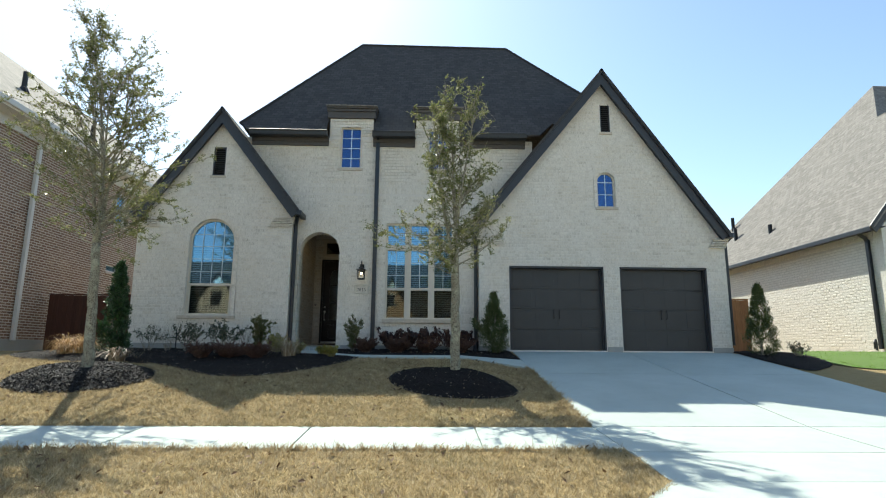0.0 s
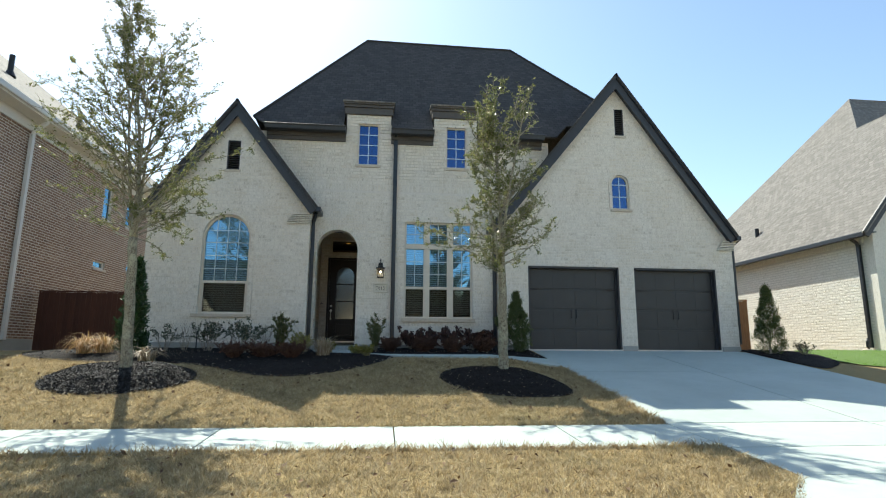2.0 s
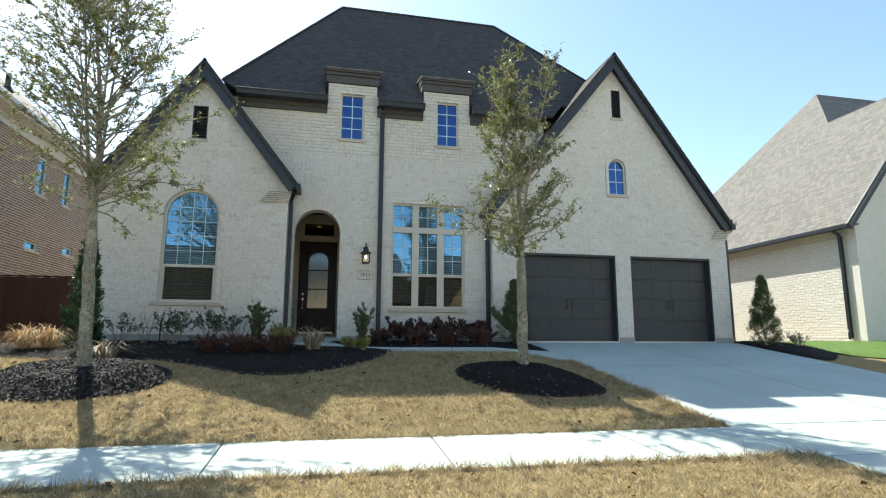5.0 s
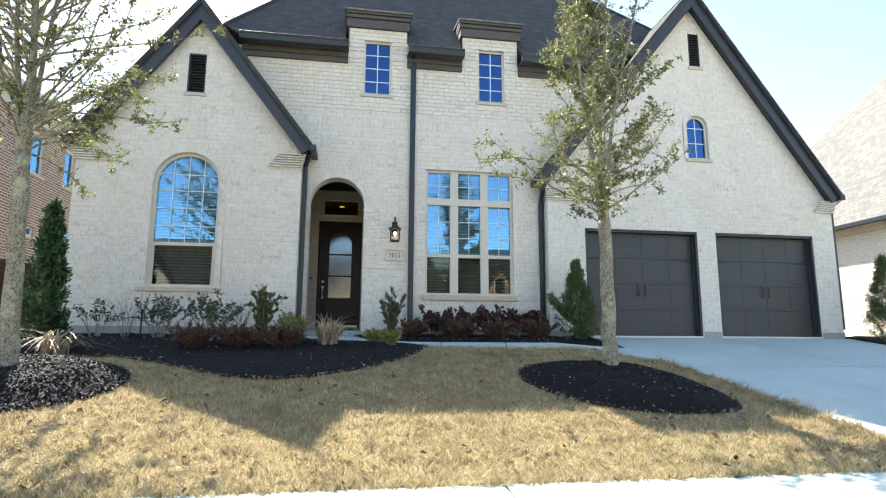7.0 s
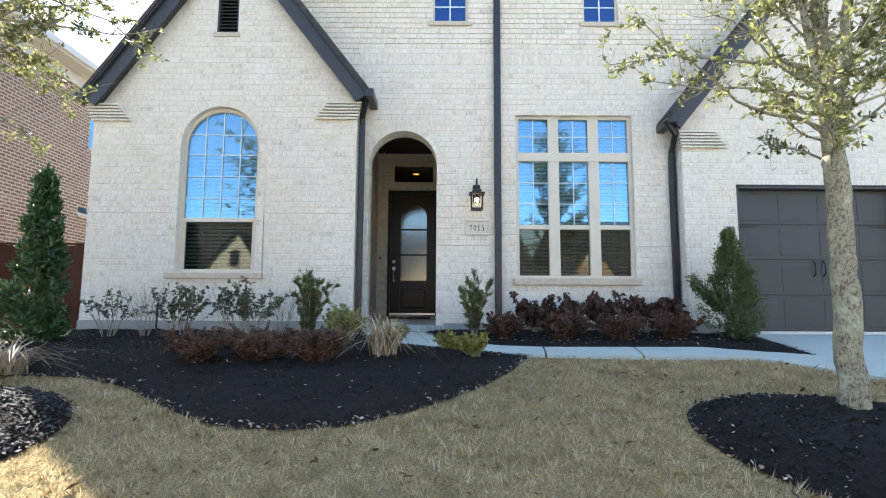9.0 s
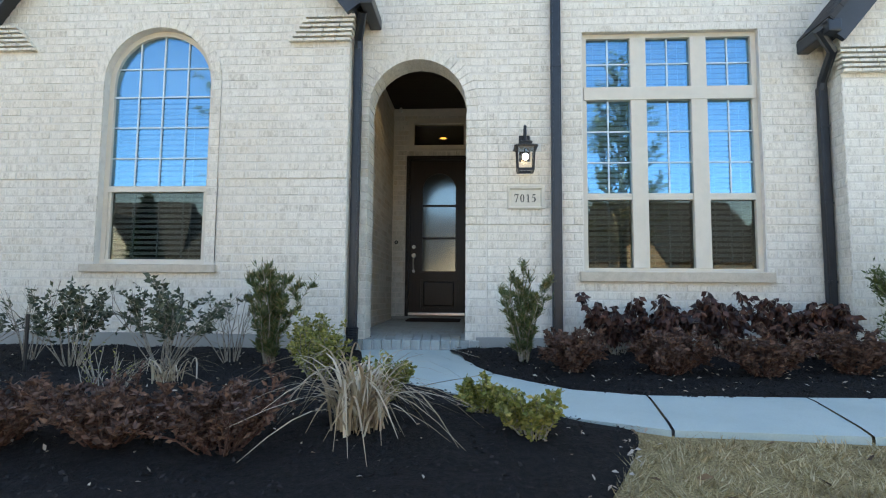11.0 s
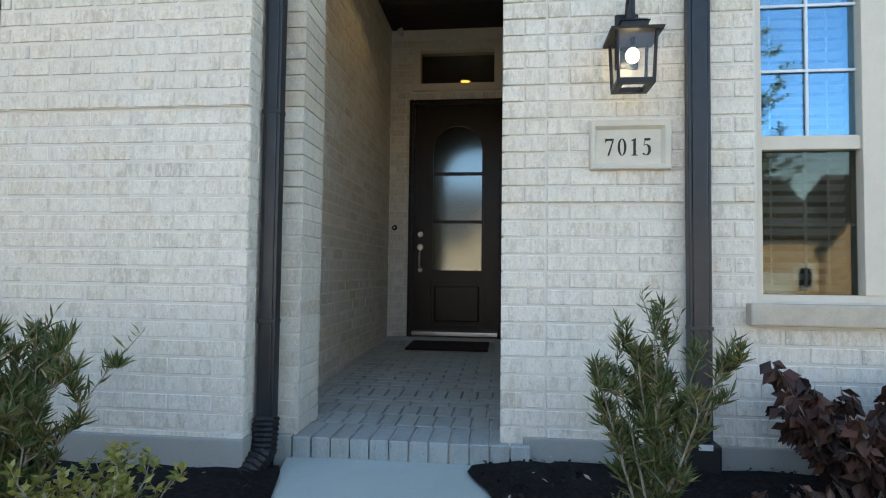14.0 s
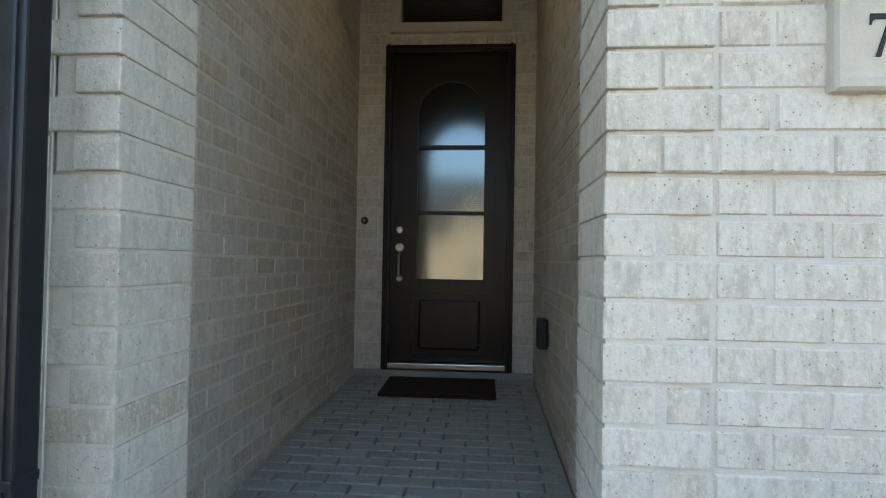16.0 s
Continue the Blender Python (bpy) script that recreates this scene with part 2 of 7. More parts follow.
MAT_CREAM_MORTAR = plain("cream_mortar", (0.52, 0.50, 0.455), 0.95, bumpy=0.4)
MAT_TAN_BRICK = brick_material("tan_brick", (0.50, 0.38, 0.25), (0.42, 0.30, 0.19), (0.3, 0.2, 0.13), (0.46, 0.36, 0.26), wash=0.3)
MAT_TRIM = plain("bronze_painted_trim", (0.032, 0.033, 0.036), 0.45, var=0.2, bumpy=0.08)
MAT_SOFFIT = plain("brown_cornice_paint", (0.075, 0.066, 0.058), 0.6, var=0.15, bumpy=0.08)
MAT_GUTTER = plain("dark_bronze_metal", (0.028, 0.031, 0.036), 0.35, 0.3, var=0.2, bumpy=0.04)
MAT_PIPE = plain("black_corrugated_plastic", (0.008, 0.008, 0.009), 0.5, var=0.3)
MAT_SHINGLE = shingle_material("charcoal_shingle", (0.035, 0.034, 0.035), (0.058, 0.055, 0.053), (0.085, 0.08, 0.076))
MAT_SHINGLE_GREY = shingle_material("weathered_grey_shingle", (0.13, 0.122, 0.11), (0.185, 0.174, 0.158), (0.27, 0.252, 0.228))
MAT_SHINGLE_TAN = shingle_material("light_tan_shingle", (0.14, 0.128, 0.11), (0.2, 0.185, 0.16), (0.28, 0.26, 0.225))
MAT_FRAME = plain("almond_window_vinyl", (0.60, 0.54, 0.44), 0.45, var=0.06, bumpy=0.03)
MAT_STONE = plain("cast_stone", (0.50, 0.435, 0.34), 0.85, var=0.15, bumpy=0.3)
MAT_PLAQUE = plain("pale_cast_stone", (0.60, 0.55, 0.455), 0.85, var=0.08, bumpy=0.25)
# Gloss tinted blue: part of the mirrored sky's colour is painted in.
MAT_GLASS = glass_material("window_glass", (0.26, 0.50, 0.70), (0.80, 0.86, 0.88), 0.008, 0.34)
# Same glass again, with the higher sky's deeper blue reflection put into the colour.
MAT_GLASS_UPPER_SKY = glass_material("upper_window_glass_sky_tint", (0.075, 0.15, 0.32), (0.5, 0.55, 0.62), 0.008, 0.6)
MAT_MUNTIN = plain("white_grid_bar", (0.62, 0.67, 0.70), 0.5, var=0.03, bumpy=0.0)
MAT_SCREEN = glass_material("screened_glass", (0.15, 0.15, 0.125), (0.66, 0.70, 0.68), 0.02, 0.38)
MAT_FROST = glass_material("rain_glass", (0.20, 0.235, 0.25), (0.22, 0.22, 0.17), 0.11, 0.7)
MAT_DARK_GLASS = glass_material("dark_transom_glass", (0.6, 0.57, 0.5), (0.5, 0.47, 0.4), 0.02, 0.5)
MAT_LAMP_GLASS = glass_material("clear_lamp_glass", (0.9, 0.9, 0.9), (0.93, 0.92, 0.9), 0.05, 0.05)
MAT_BLIND = plain("white_blind_slat", (0.8, 0.81, 0.82), 0.5, var=0.03, bumpy=0.0)
MAT_FILM = plain("white_shade", (0.7, 0.72, 0.72), 0.7, var=0.03, bumpy=0.0)
MAT_ROOM = plain("dim_room_wall", (0.22, 0.20, 0.18), 0.9, var=0.05, bumpy=0.0)
MAT_GARAGE = plain("charcoal_garage_paint", (0.036, 0.036, 0.034), 0.5, var=0.16, scale=3.0, bumpy=0.12)
MAT_DOOR = wood_material("dark_stained_mahogany", (0.006, 0.0045, 0.004), (0.018, 0.012, 0.01), 0.35)
MAT_CHROME = plain("satin_nickel", (0.62, 0.6, 0.56), 0.28, 1.0, var=0.05, bumpy=0.0)
MAT_BLACK = plain("black_iron", (0.012, 0.012, 0.013), 0.45, 0.2, var=0.3, bumpy=0.06)
MAT_INK = plain("black_number_paint", (0.01, 0.01, 0.01), 0.6, var=0.1)
MAT_BULB = glow("lamp_bulb", (1.0, 0.82, 0.55), 4.0)
MAT_CAN = glow("downlight_lens", (1.0, 0.48, 0.08), 1.6)
MAT_CEIL = wood_material("dark_stained_plank", (0.010, 0.008, 0.007), (0.03, 0.023, 0.018), 0.55)
MAT_CONCRETE = concrete_material("broomed_concrete", (0.45, 0.505, 0.465))
MAT_FOUND = concrete_material("foundation_concrete", (0.35, 0.345, 0.315))
MAT_JOINT = plain("joint_filler", (0.06, 0.05, 0.042), 0.9)
MAT_ASPHALT = concrete_material("street_concrete", (0.40, 0.385, 0.36))
MAT_LAWN = ground_material()
MAT_BLADE = leaf_material("dry_grass_blade", (0.27, 0.20, 0.10), (0.52, 0.41, 0.225), (0.70, 0.585, 0.38), 0.8, 0.3, (0.21, 0.155, 0.08))
MAT_GREEN_BLADE = leaf_material("green_grass_blade", (0.10, 0.2, 0.02), (0.16, 0.30, 0.03), (0.22, 0.38, 0.05), 0.7, 0.3)
MAT_MULCH = mulch_material()
MAT_CHIP = leaf_material("mulch_chip", (0.004, 0.0035, 0.0035), (0.010, 0.008, 0.0075), (0.022, 0.016, 0.014), 0.9, 0.0)
MAT_LITTER = leaf_material("dry_leaf_litter", (0.30, 0.22, 0.15), (0.42, 0.34, 0.26), (0.55, 0.48, 0.4), 0.8, 0.1)
# Same mulch as the other beds, its chips coloured paler for sun glints.
MAT_CHIP_GLINT = leaf_material("sun_glint_chip", (0.014, 0.013, 0.013), (0.03, 0.029, 0.028), (0.085, 0.082, 0.078), 0.75, 0.0)
MAT_BARK = bark_material("grey_oak_bark", (0.10, 0.085, 0.06), (0.31, 0.28, 0.205), (0.45, 0.45, 0.32))
MAT_TWIG = bark_material("pale_twig", (0.16, 0.13, 0.1), (0.34, 0.30, 0.24), (0.4, 0.37, 0.3))
MAT_DARK_TWIG = bark_material("russet_twig", (0.05, 0.025, 0.018), (0.12, 0.06, 0.045), (0.14, 0.08, 0.06))
MAT_OAK = leaf_material("oak_leaf", (0.085, 0.10, 0.032), (0.15, 0.165, 0.06), (0.30, 0.29, 0.13), 0.24, 0.6)
MAT_HOLLY = leaf_material("holly_leaf", (0.015, 0.045, 0.014), (0.03, 0.075, 0.022), (0.06, 0.12, 0.035), 0.3, 0.15)
MAT_ARBOR = leaf_material("arborvitae_leaf", (0.045, 0.072, 0.02), (0.085, 0.115, 0.032), (0.14, 0.16, 0.05), 0.6, 0.25)
MAT_PODO = leaf_material("podocarpus_leaf", (0.055, 0.09, 0.025), (0.12, 0.145, 0.045), (0.25, 0.20, 0.09), 0.45, 0.25)
MAT_DULL = leaf_material("grey_green_leaf", (0.035, 0.05, 0.028), (0.07, 0.085, 0.045), (0.12, 0.125, 0.075), 0.4, 0.2)
MAT_BOX = leaf_material("boxwood_leaf", (0.13, 0.15, 0.03), (0.26, 0.25, 0.05), (0.46, 0.39, 0.12), 0.45, 0.3)
MAT_DEAD = leaf_material("frosted_brown_leaf", (0.022, 0.010, 0.008), (0.06, 0.022, 0.015), (0.12, 0.05, 0.028), 0.55, 0.2)
MAT_RUSSET = leaf_material("russet_leaf", (0.05, 0.026, 0.018), (0.11, 0.055, 0.036), (0.19, 0.105, 0.065), 0.6, 0.2)
MAT_STRAW = leaf_material("straw_blade", (0.30, 0.22, 0.13), (0.44, 0.35, 0.23), (0.60, 0.52, 0.40), 0.6, 0.25)
MAT_GOLD = leaf_material("golden_blade", (0.38, 0.22, 0.08), (0.50, 0.32, 0.13), (0.58, 0.42, 0.22), 0.6, 0.3)
MAT_CEDAR = wood_material("weathered_cedar", (0.17, 0.075, 0.03), (0.34, 0.165, 0.07))
MAT_STAIN = wood_material("brown_stained_fence", (0.045, 0.018, 0.012), (0.09, 0.036, 0.022))
MAT_WHITE = plain("white_paint", (0.62, 0.60, 0.56), 0.5, var=0.05)
MAT_MAT = plain("coir_doormat", (0.022, 0.012, 0.010), 0.95, var=0.4, bumpy=0.8)
MAT_GREEN_LAWN = plain("green_lawn_soil", (0.10, 0.17, 0.03), 0.95, var=0.4, scale=30, bumpy=0.6)


# ---- building helpers ----
def root(name, loc, label, category, group="", kind=""):
    e = new(name)
    e.location, e.empty_display_size = loc, 0.2
    return tagged(e, label, category, group, kind)


def link_mesh(name, me, mat, parent=None, label="", local=False):
    ob = new(name, me)
    if mat and not me.materials:
        me.materials.append(mat)
    if parent:
        ob.parent = parent
        if not local and parent.parent is None:
            ob.matrix_parent_inverse = Matrix.Translation(-Vector(parent.location))
    if label:
        ob["label"] = label
    return ob


def part(name, bm, mat, parent=None, label="", local=False, smooth=False):
    me = bpy.data.meshes.new(name)
    if smooth:
        for f in bm.faces:
            f.smooth = True
    bm.to_mesh(me)
    bm.free()
    return link_mesh(name, me, mat, parent, label, local)


def box(bm, x0, x1, y0, y1, z0, z1, bevel=0.0):
    b = bmesh.new() if bevel else bm
    vs = [b.verts.new((x, y, z)) for z in (z0, z1) for y in (y0, y1) for x in (x0, x1)]
    for q in ((0, 2, 3, 1), (4, 5, 7, 6), (0, 1, 5, 4), (2, 6, 7, 3), (0, 4, 6, 2), (1, 3, 7, 5)):
        b.faces.new([vs[i] for i in q])
    if bevel:
        bmesh.ops.bevel(b, geom=b.edges[:], offset=bevel, segments=2, affect="EDGES", profile=0.6)
        me = bpy.data.meshes.new("tmp")
        b.to_mesh(me)
        b.free()
        bm.from_mesh(me)
        bpy.data.meshes.remove(me)
    return bm


def boxes(*rows, bevel=0.0):
    bm = bmesh.new()
    for r in rows:
        box(bm, *r, bevel=bevel)
    return bm


def tube(bm, pts, radii, sides=8, cap=True, wobble=0.0):
    """A tube through the points, of the given radii."""
    rings, side = [], Vector((1, 0, 0))
    for i, p in enumerate(pts):
        d = (Vector(pts[min(i + 1, len(pts) - 1)]) - Vector(pts[max(i - 1, 0)])).normalized()
        side = (side - d * side.dot(d))
        side = side.normalized() if side.length > 1e-4 else d.orthogonal().normalized()
        up = d.cross(side)
        r = radii[i] if isinstance(radii, (list, tuple)) else radii
        rings.append([bm.verts.new(Vector(p) + (side * math.cos(a) + up * math.sin(a)) * r * (1 + wobble * noise.noise(Vector((math.cos(a) * 2, math.sin(a) * 2, i * 0.9)))))
                      for a in (2 * math.pi * k / sides for k in range(sides))])
    for a, b in zip(rings, rings[1:]):
        for k in range(sides):
            bm.faces.new((a[k], a[(k + 1) % sides], b[(k + 1) % sides], b[k]))
    if cap:
        bm.faces.new(rings[0][::-1])
        bm.faces.new(rings[-1])
    return bm


def prism(bm, poly, thick, axis="y", at=0.0):
    """A flat outline (two coordinates) given thickness along an axis."""
    def place(u, v, w):
        return {"y": (u, w, v), "x": (w, u, v), "z": (u, v, w)}[axis]
    a = [bm.verts.new(place(u, v, at)) for u, v in poly]
    b = [bm.verts.new(place(u, v, at + thick)) for u, v in poly]
    bm.faces.new(a[::-1])
    bm.faces.new(b)
    for i in range(len(a)):
        j = (i + 1) % len(a)
        bm.faces.new((a[i], a[j], b[j], b[i]))
    return bm


def wall_slab(outline, holes, y0, y1):
    """An upright wall in the xz plane with real openings through it."""
    bm = bmesh.new()
    for loop in [outline] + holes:
        vs = [bm.verts.new((x, y0, z)) for x, z in loop]
        for a, b in zip(vs, vs[1:] + vs[:1]):
            bm.edges.new((a, b))
    bmesh.ops.triangle_fill(bm, use_beauty=True, use_dissolve=False, edges=bm.edges[:], normal=(0, -1, 0))
    ext = bmesh.ops.extrude_face_region(bm, geom=bm.faces[:])
    bmesh.ops.translate(bm, vec=(0, y1 - y0, 0), verts=[v for v in ext["geom"] if isinstance(v, bmesh.types.BMVert)])
    bmesh.ops.recalc_face_normals(bm, faces=bm.faces[:])
    return bm


def arch_loop(x0, x1, z0, spring, seg=16):
    """The outline of an opening with a round head."""
    r, cx = (x1 - x0) / 2, (x0 + x1) / 2
    return [(x0, z0), (x1, z0)] + [(cx + r * math.cos(a), spring + r * math.sin(a)) for a in (math.pi * k / seg for k in range(seg + 1))]


def arch_gap(x0, x1, z0, spring):
    r, cx = (x1 - x0) / 2, (x0 + x1) / 2
    def gap(z):
        if z < z0 or z > spring + r:
            return None
        w = r if z < spring else math.sqrt(max(0, r * r - (z - spring) ** 2))
        return cx - w, cx + w
    return gap


def toothed_gap(x0, x1, spring, head, short, long):
    """Like arch_gap, but below the spring every other course stands further back, for the jamb bricks to tooth in."""
    plain_gap = arch_gap(x0 - head, x1 + head, 1.0, spring)
    def gap(z):
        if z > spring:
            return plain_gap(z)
        w = (long if math.floor((z - BASE) / COURSE) % 2 else short) + 0.008
        return x0 - w, x1 + w
    return gap


def rect_gap(x0, x1, z0, z1):
    return lambda z: (x0, x1) if z0 <= z <= z1 else None


def lay_courses(z0, z1, course, length, joint, span, gaps, seed, shift=0.0):
    """Runs of (x0, x1, z0, z1) for bricks in running bond, cut round the gaps."""
    rng, out, row, z = random.Random(seed), [], 0, z0
    while z + course - joint <= z1 + 1e-6:
        mid = z + course / 2
        lo, hi = span(mid)
        cuts = sorted(g for g in (gap(mid) for gap in gaps) if g)
        runs, x = [], lo
        for a, b in cuts:
            if a > x:
                runs.append((x, a))
            x = max(x, b)
        if hi > x:
            runs.append((x, hi))
        for a, b in runs:
            k = math.floor((a - shift) / length) - 1
            x = shift + k * length + (row % 2) * length / 2
            while x < b:
                p, q = max(a, x), min(b, x + length - joint)
                if q - p > 0.025:
                    out.append((p, q, z, z + course - joint, rng.uniform(-0.0018, 0.0018)))
                x += length
        row, z = row + 1, z + course
    return out


def brick_mesh(name, runs, place, depth=0.0062, chamfer=0.0055):
    """Many bricks as one mesh: each a proud face with worn edges."""
    verts, faces = [], []
    for x0, x1, z0, z1, out in runs:
        i, c = len(verts), chamfer
        for u, w, d in ((x0, z0, 0), (x1, z0, 0), (x1, z1, 0), (x0, z1, 0), (x0 + c, z0 + c, 1), (x1 - c, z0 + c, 1), (x1 - c, z1 - c, 1), (x0 + c, z1 - c, 1)):
            verts.append(place(u, w, (depth + out) * d - 0.003))
        faces += [(i + 4, i + 5, i + 6, i + 7)] + [(i + a, i + (a + 1) % 4, i + 4 + (a + 1) % 4, i + 4 + a) for a in range(4)]
    me = bpy.data.meshes.new(name)
    me.from_pydata(verts, [], faces)
    return me


PIECES = []     # bricks of their own are linked at the end of the file


def bricks_on(wall, runs, place, near, mat=None, single=None):
    """Bricks near the walk are parts of their own; the rest are one joined part."""
    mine = [r for r in runs if near and near(0.5 * (r[0] + r[1]), r[2])][:300]
    taken = set(id(r) for r in mine)
    rest = [r for r in runs if id(r) not in taken]
    if rest:
        ob = link_mesh("brickwork", brick_mesh("brickwork", rest, place), mat or MAT_BRICK, wall)
        ob["kind"] = "stuff"
    PIECES.append((wall, mine, place, single or MAT_BRICK_ONE))


def uv_face(bm, pts, uv=None):
    """A roof face whose UV runs in metres along the eave and up the slope."""
    lay = bm.loops.layers.uv.verify()
    vs = [bm.verts.new(p) for p in pts]
    f = bm.faces.new(vs)
    f.normal_update()
    nrm = f.normal if f.normal.z >= 0 else -f.normal
    along = Vector((0, 0, 1)).cross(nrm)
    along = along.normalized() if along.length > 1e-4 else Vector((1, 0, 0))
    up = nrm.cross(along)
    for lp in f.loops:
        lp[lay].uv = (lp.vert.co.dot(along), lp.vert.co.dot(up))
    return f


def roof_part(name, faces, mat, parent, thick=0.06, label=""):
    bm = bmesh.new()
    for f in faces:
        uv_face(bm, f)
    for f in bm.faces:
        if f.normal.z < 0:
            f.normal_flip()
    ob = part(name, bm, mat, parent, label)
    s = ob.modifiers.new("thickness", "SOLIDIFY")
    s.thickness, s.offset = thick, -1
    return ob


def interp(x, xs, ys):
    return float(np.interp(x, xs, ys))


def ground_z(x, y):
    """The lot: a street, a verge, a walk, and a lawn that climbs to the house."""
    lawn = interp(y, [-30, 4.0, 4.3, 7.5, 8.75, 9.6, 11.2, 12.9, 15.3, 18, 60], [0.27, 0.27, 0.42, 0.55, 0.63, 0.81, 1.15, 1.41, 1.49, 1.5, 1.5])
    drive = interp(y, [-30, 4.0, 4.3, 7.5, 8.75, 15.3, 18, 60], [0.27, 0.27, 0.36, 0.55, 0.63, 1.57, 1.5, 1.5])
    k = min(1, max(0, (x - 0.1) / 1.4))
    k = k * k * (3 - 2 * k)
    return lawn + (drive - lawn) * k


# ---- ground, street, walks ----
def sheet(name, xs, ys, zf, mat, label, category, kind="structure", keep=None):
    verts = [(x, y, zf(x, y)) for y in ys for x in xs]
    nx, faces = len(xs), []
    for j in range(len(ys) - 1):
        for i in range(nx - 1):
            if keep is None or keep(0.5 * (xs[i] + xs[i + 1]), 0.5 * (ys[j] + ys[j + 1])):
                faces.append((j * nx + i, j * nx + i + 1, (j + 1) * nx + i + 1, (j + 1) * nx + i))
    me = bpy.data.meshes.new(name)
    me.from_pydata(verts, [], faces)
    for p in me.polygons:
        p.use_smooth = True
    ob = link_mesh(name, me, mat)
    return tagged(ob, label, category, "", kind)


def steps(a, b, d):
    n = max(1, round((b - a) / d))
    return [a + (b - a) * i / n for i in range(n + 1)]


LAWN_X = [-1500, -300, -80, -40, -20] + steps(-13, 13, 0.25) + [20, 40, 80, 300, 1500]
LAWN_Y = [-1500, -300, -80, -40, -14] + steps(-4, 19, 0.25) + [24, 40, 80, 300, 1500]


def lawn_z(x, y):
    return ground_z(x, y) + 0.012 * noise.noise(Vector((x * 0.9, y * 0.9, 0))) - (0.05 if abs(x) > 15 or y > 20 else 0)


def paved(x, y):
    """Where concrete lies, so that the ground drops under it."""
    return (7.6 < y < 8.75) or (1.5 < x < 7.0 and y < 15.6)


sheet("ground", LAWN_X, LAWN_Y, lambda x, y: lawn_z(x, y) - (0.06 if paved(x, y) else 0.0), MAT_LAWN,
      "dormant straw-brown lawn sloping up to the house", "lawn")


def slab(name, corners, zf, mat, parent=None, thick=0.12, rise=0.012, div=8, label=""):
    """A cast concrete panel between four corners (in plan), with eased edges, following the ground."""
    bm = bmesh.new()
    a, b, c, d = [Vector((*p, 0)) for p in corners]
    grid = []
    for j in range(div + 1):
        v = j / div
        row = []
        for i in range(div + 1):
            u = i / div
            p = (a * (1 - u) + b * u) * (1 - v) + (d * (1 - u) + c * u) * v
            edge = 0.008 if i in (0, div) or j in (0, div) else 0.0
            row.append(bm.verts.new((p.x, p.y, zf(p.x, p.y) + rise - edge)))
        grid.append(row)
    for j in range(div):
        for i in range(div):
            bm.faces.new((grid[j][i], grid[j][i + 1], grid[j + 1][i + 1], grid[j + 1][i]))
    rim = [grid[0][i] for i in range(div)] + [grid[j][div] for j in range(div)] + [grid[div][i] for i in range(div, 0, -1)] + [grid[j][0] for j in range(div, 0, -1)]
    low = [bm.verts.new(v.co - Vector((0, 0, thick))) for v in rim]
    for i in range(len(rim)):
        j = (i + 1) % len(rim)
        bm.faces.new((rim[j], rim[i], low[i], low[j]))
    return part(name, bm, mat, parent, label)


sidewalk = tagged(new("pavement"), "pale broomed concrete sidewalk in jointed panels", "sidewalk", "", "structure")
for i in range(-9, 9):
    x = -1.96 + i * 2.0
    if x > 1.4 or x < -14:
        continue
    slab("panel", [(x + 0.008, 7.6), (min(x + 1.992, 1.52), 7.6), (min(x + 1.992, 1.52), 8.75), (x + 0.008, 8.75)], ground_z, MAT_CONCRETE, sidewalk)
driveway = tagged(new("driveway"), "wide pale concrete driveway rising to two garage doors", "driveway", "", "structure")
for x0, x1 in ((1.53, 4.29), (4.31, 7.0)):
    for y0, y1 in ((7.5, 8.79), (8.81, 12.39), (12.41, 15.5)):
        slab("panel", [(x0, y0), (x1, y0), (x1, y1), (x0, y1)], ground_z, MAT_CONCRETE, driveway)
slab("apron", [(1.5, 6.45), (7.0, 6.45), (7.0, 7.48), (1.55, 7.48)], ground_z, MAT_CONCRETE, driveway)
slab("apron", [(-0.3, 4.3), (8.6, 4.3), (7.0, 6.44), (1.48, 6.44)], ground_z, MAT_CONCRETE, driveway)
road = sheet("road", [-60, -20, 0, 20, 60], [-6.0, -4, -2, 0, 2, 3.9], lambda x, y: 0.29, MAT_ASPHALT, "pale concrete residential street", "street")
kerb = tagged(part("kerb", boxes((-60, 0.2, 3.9, 4.2, 0.2, 0.43), (8.4, 60, 3.9, 4.2, 0.2, 0.43), bevel=0.03), MAT_CONCRETE),
              "rounded concrete kerb along the street", "kerb", "", "structure")

# the garden walk, curving from the drive to the porch
garden_walk = tagged(new("garden_walk"), "curved pale concrete garden walk to the porch", "walkway", "", "structure")
WALK_NEAR = [(1.5, 12.85), (0.2, 12.88), (-0.8, 12.9), (-1.72, 12.93), (-2.15, 13.12), (-2.58, 13.5), (-3.07, 13.9), (-3.48, 14.42), (-3.74, 15.0), (-3.86, 15.62)]
WALK_FAR = [(1.5, 13.84), (0.2, 13.84), (-0.6, 13.79), (-1.6, 13.76), (-2.05, 13.9), (-2.32, 14.17), (-2.55, 14.43), (-2.7, 14.76), (-2.79, 15.2), (-2.8, 15.62)]


def walk_z(x, y):
    k = min(1, max(0, (x - 0.2) / 1.2))
    return interp(y, [12.5, 14.0, 15.7], [1.40, 1.45, 1.528]) * (1 - k) + ground_z(x, y) * k


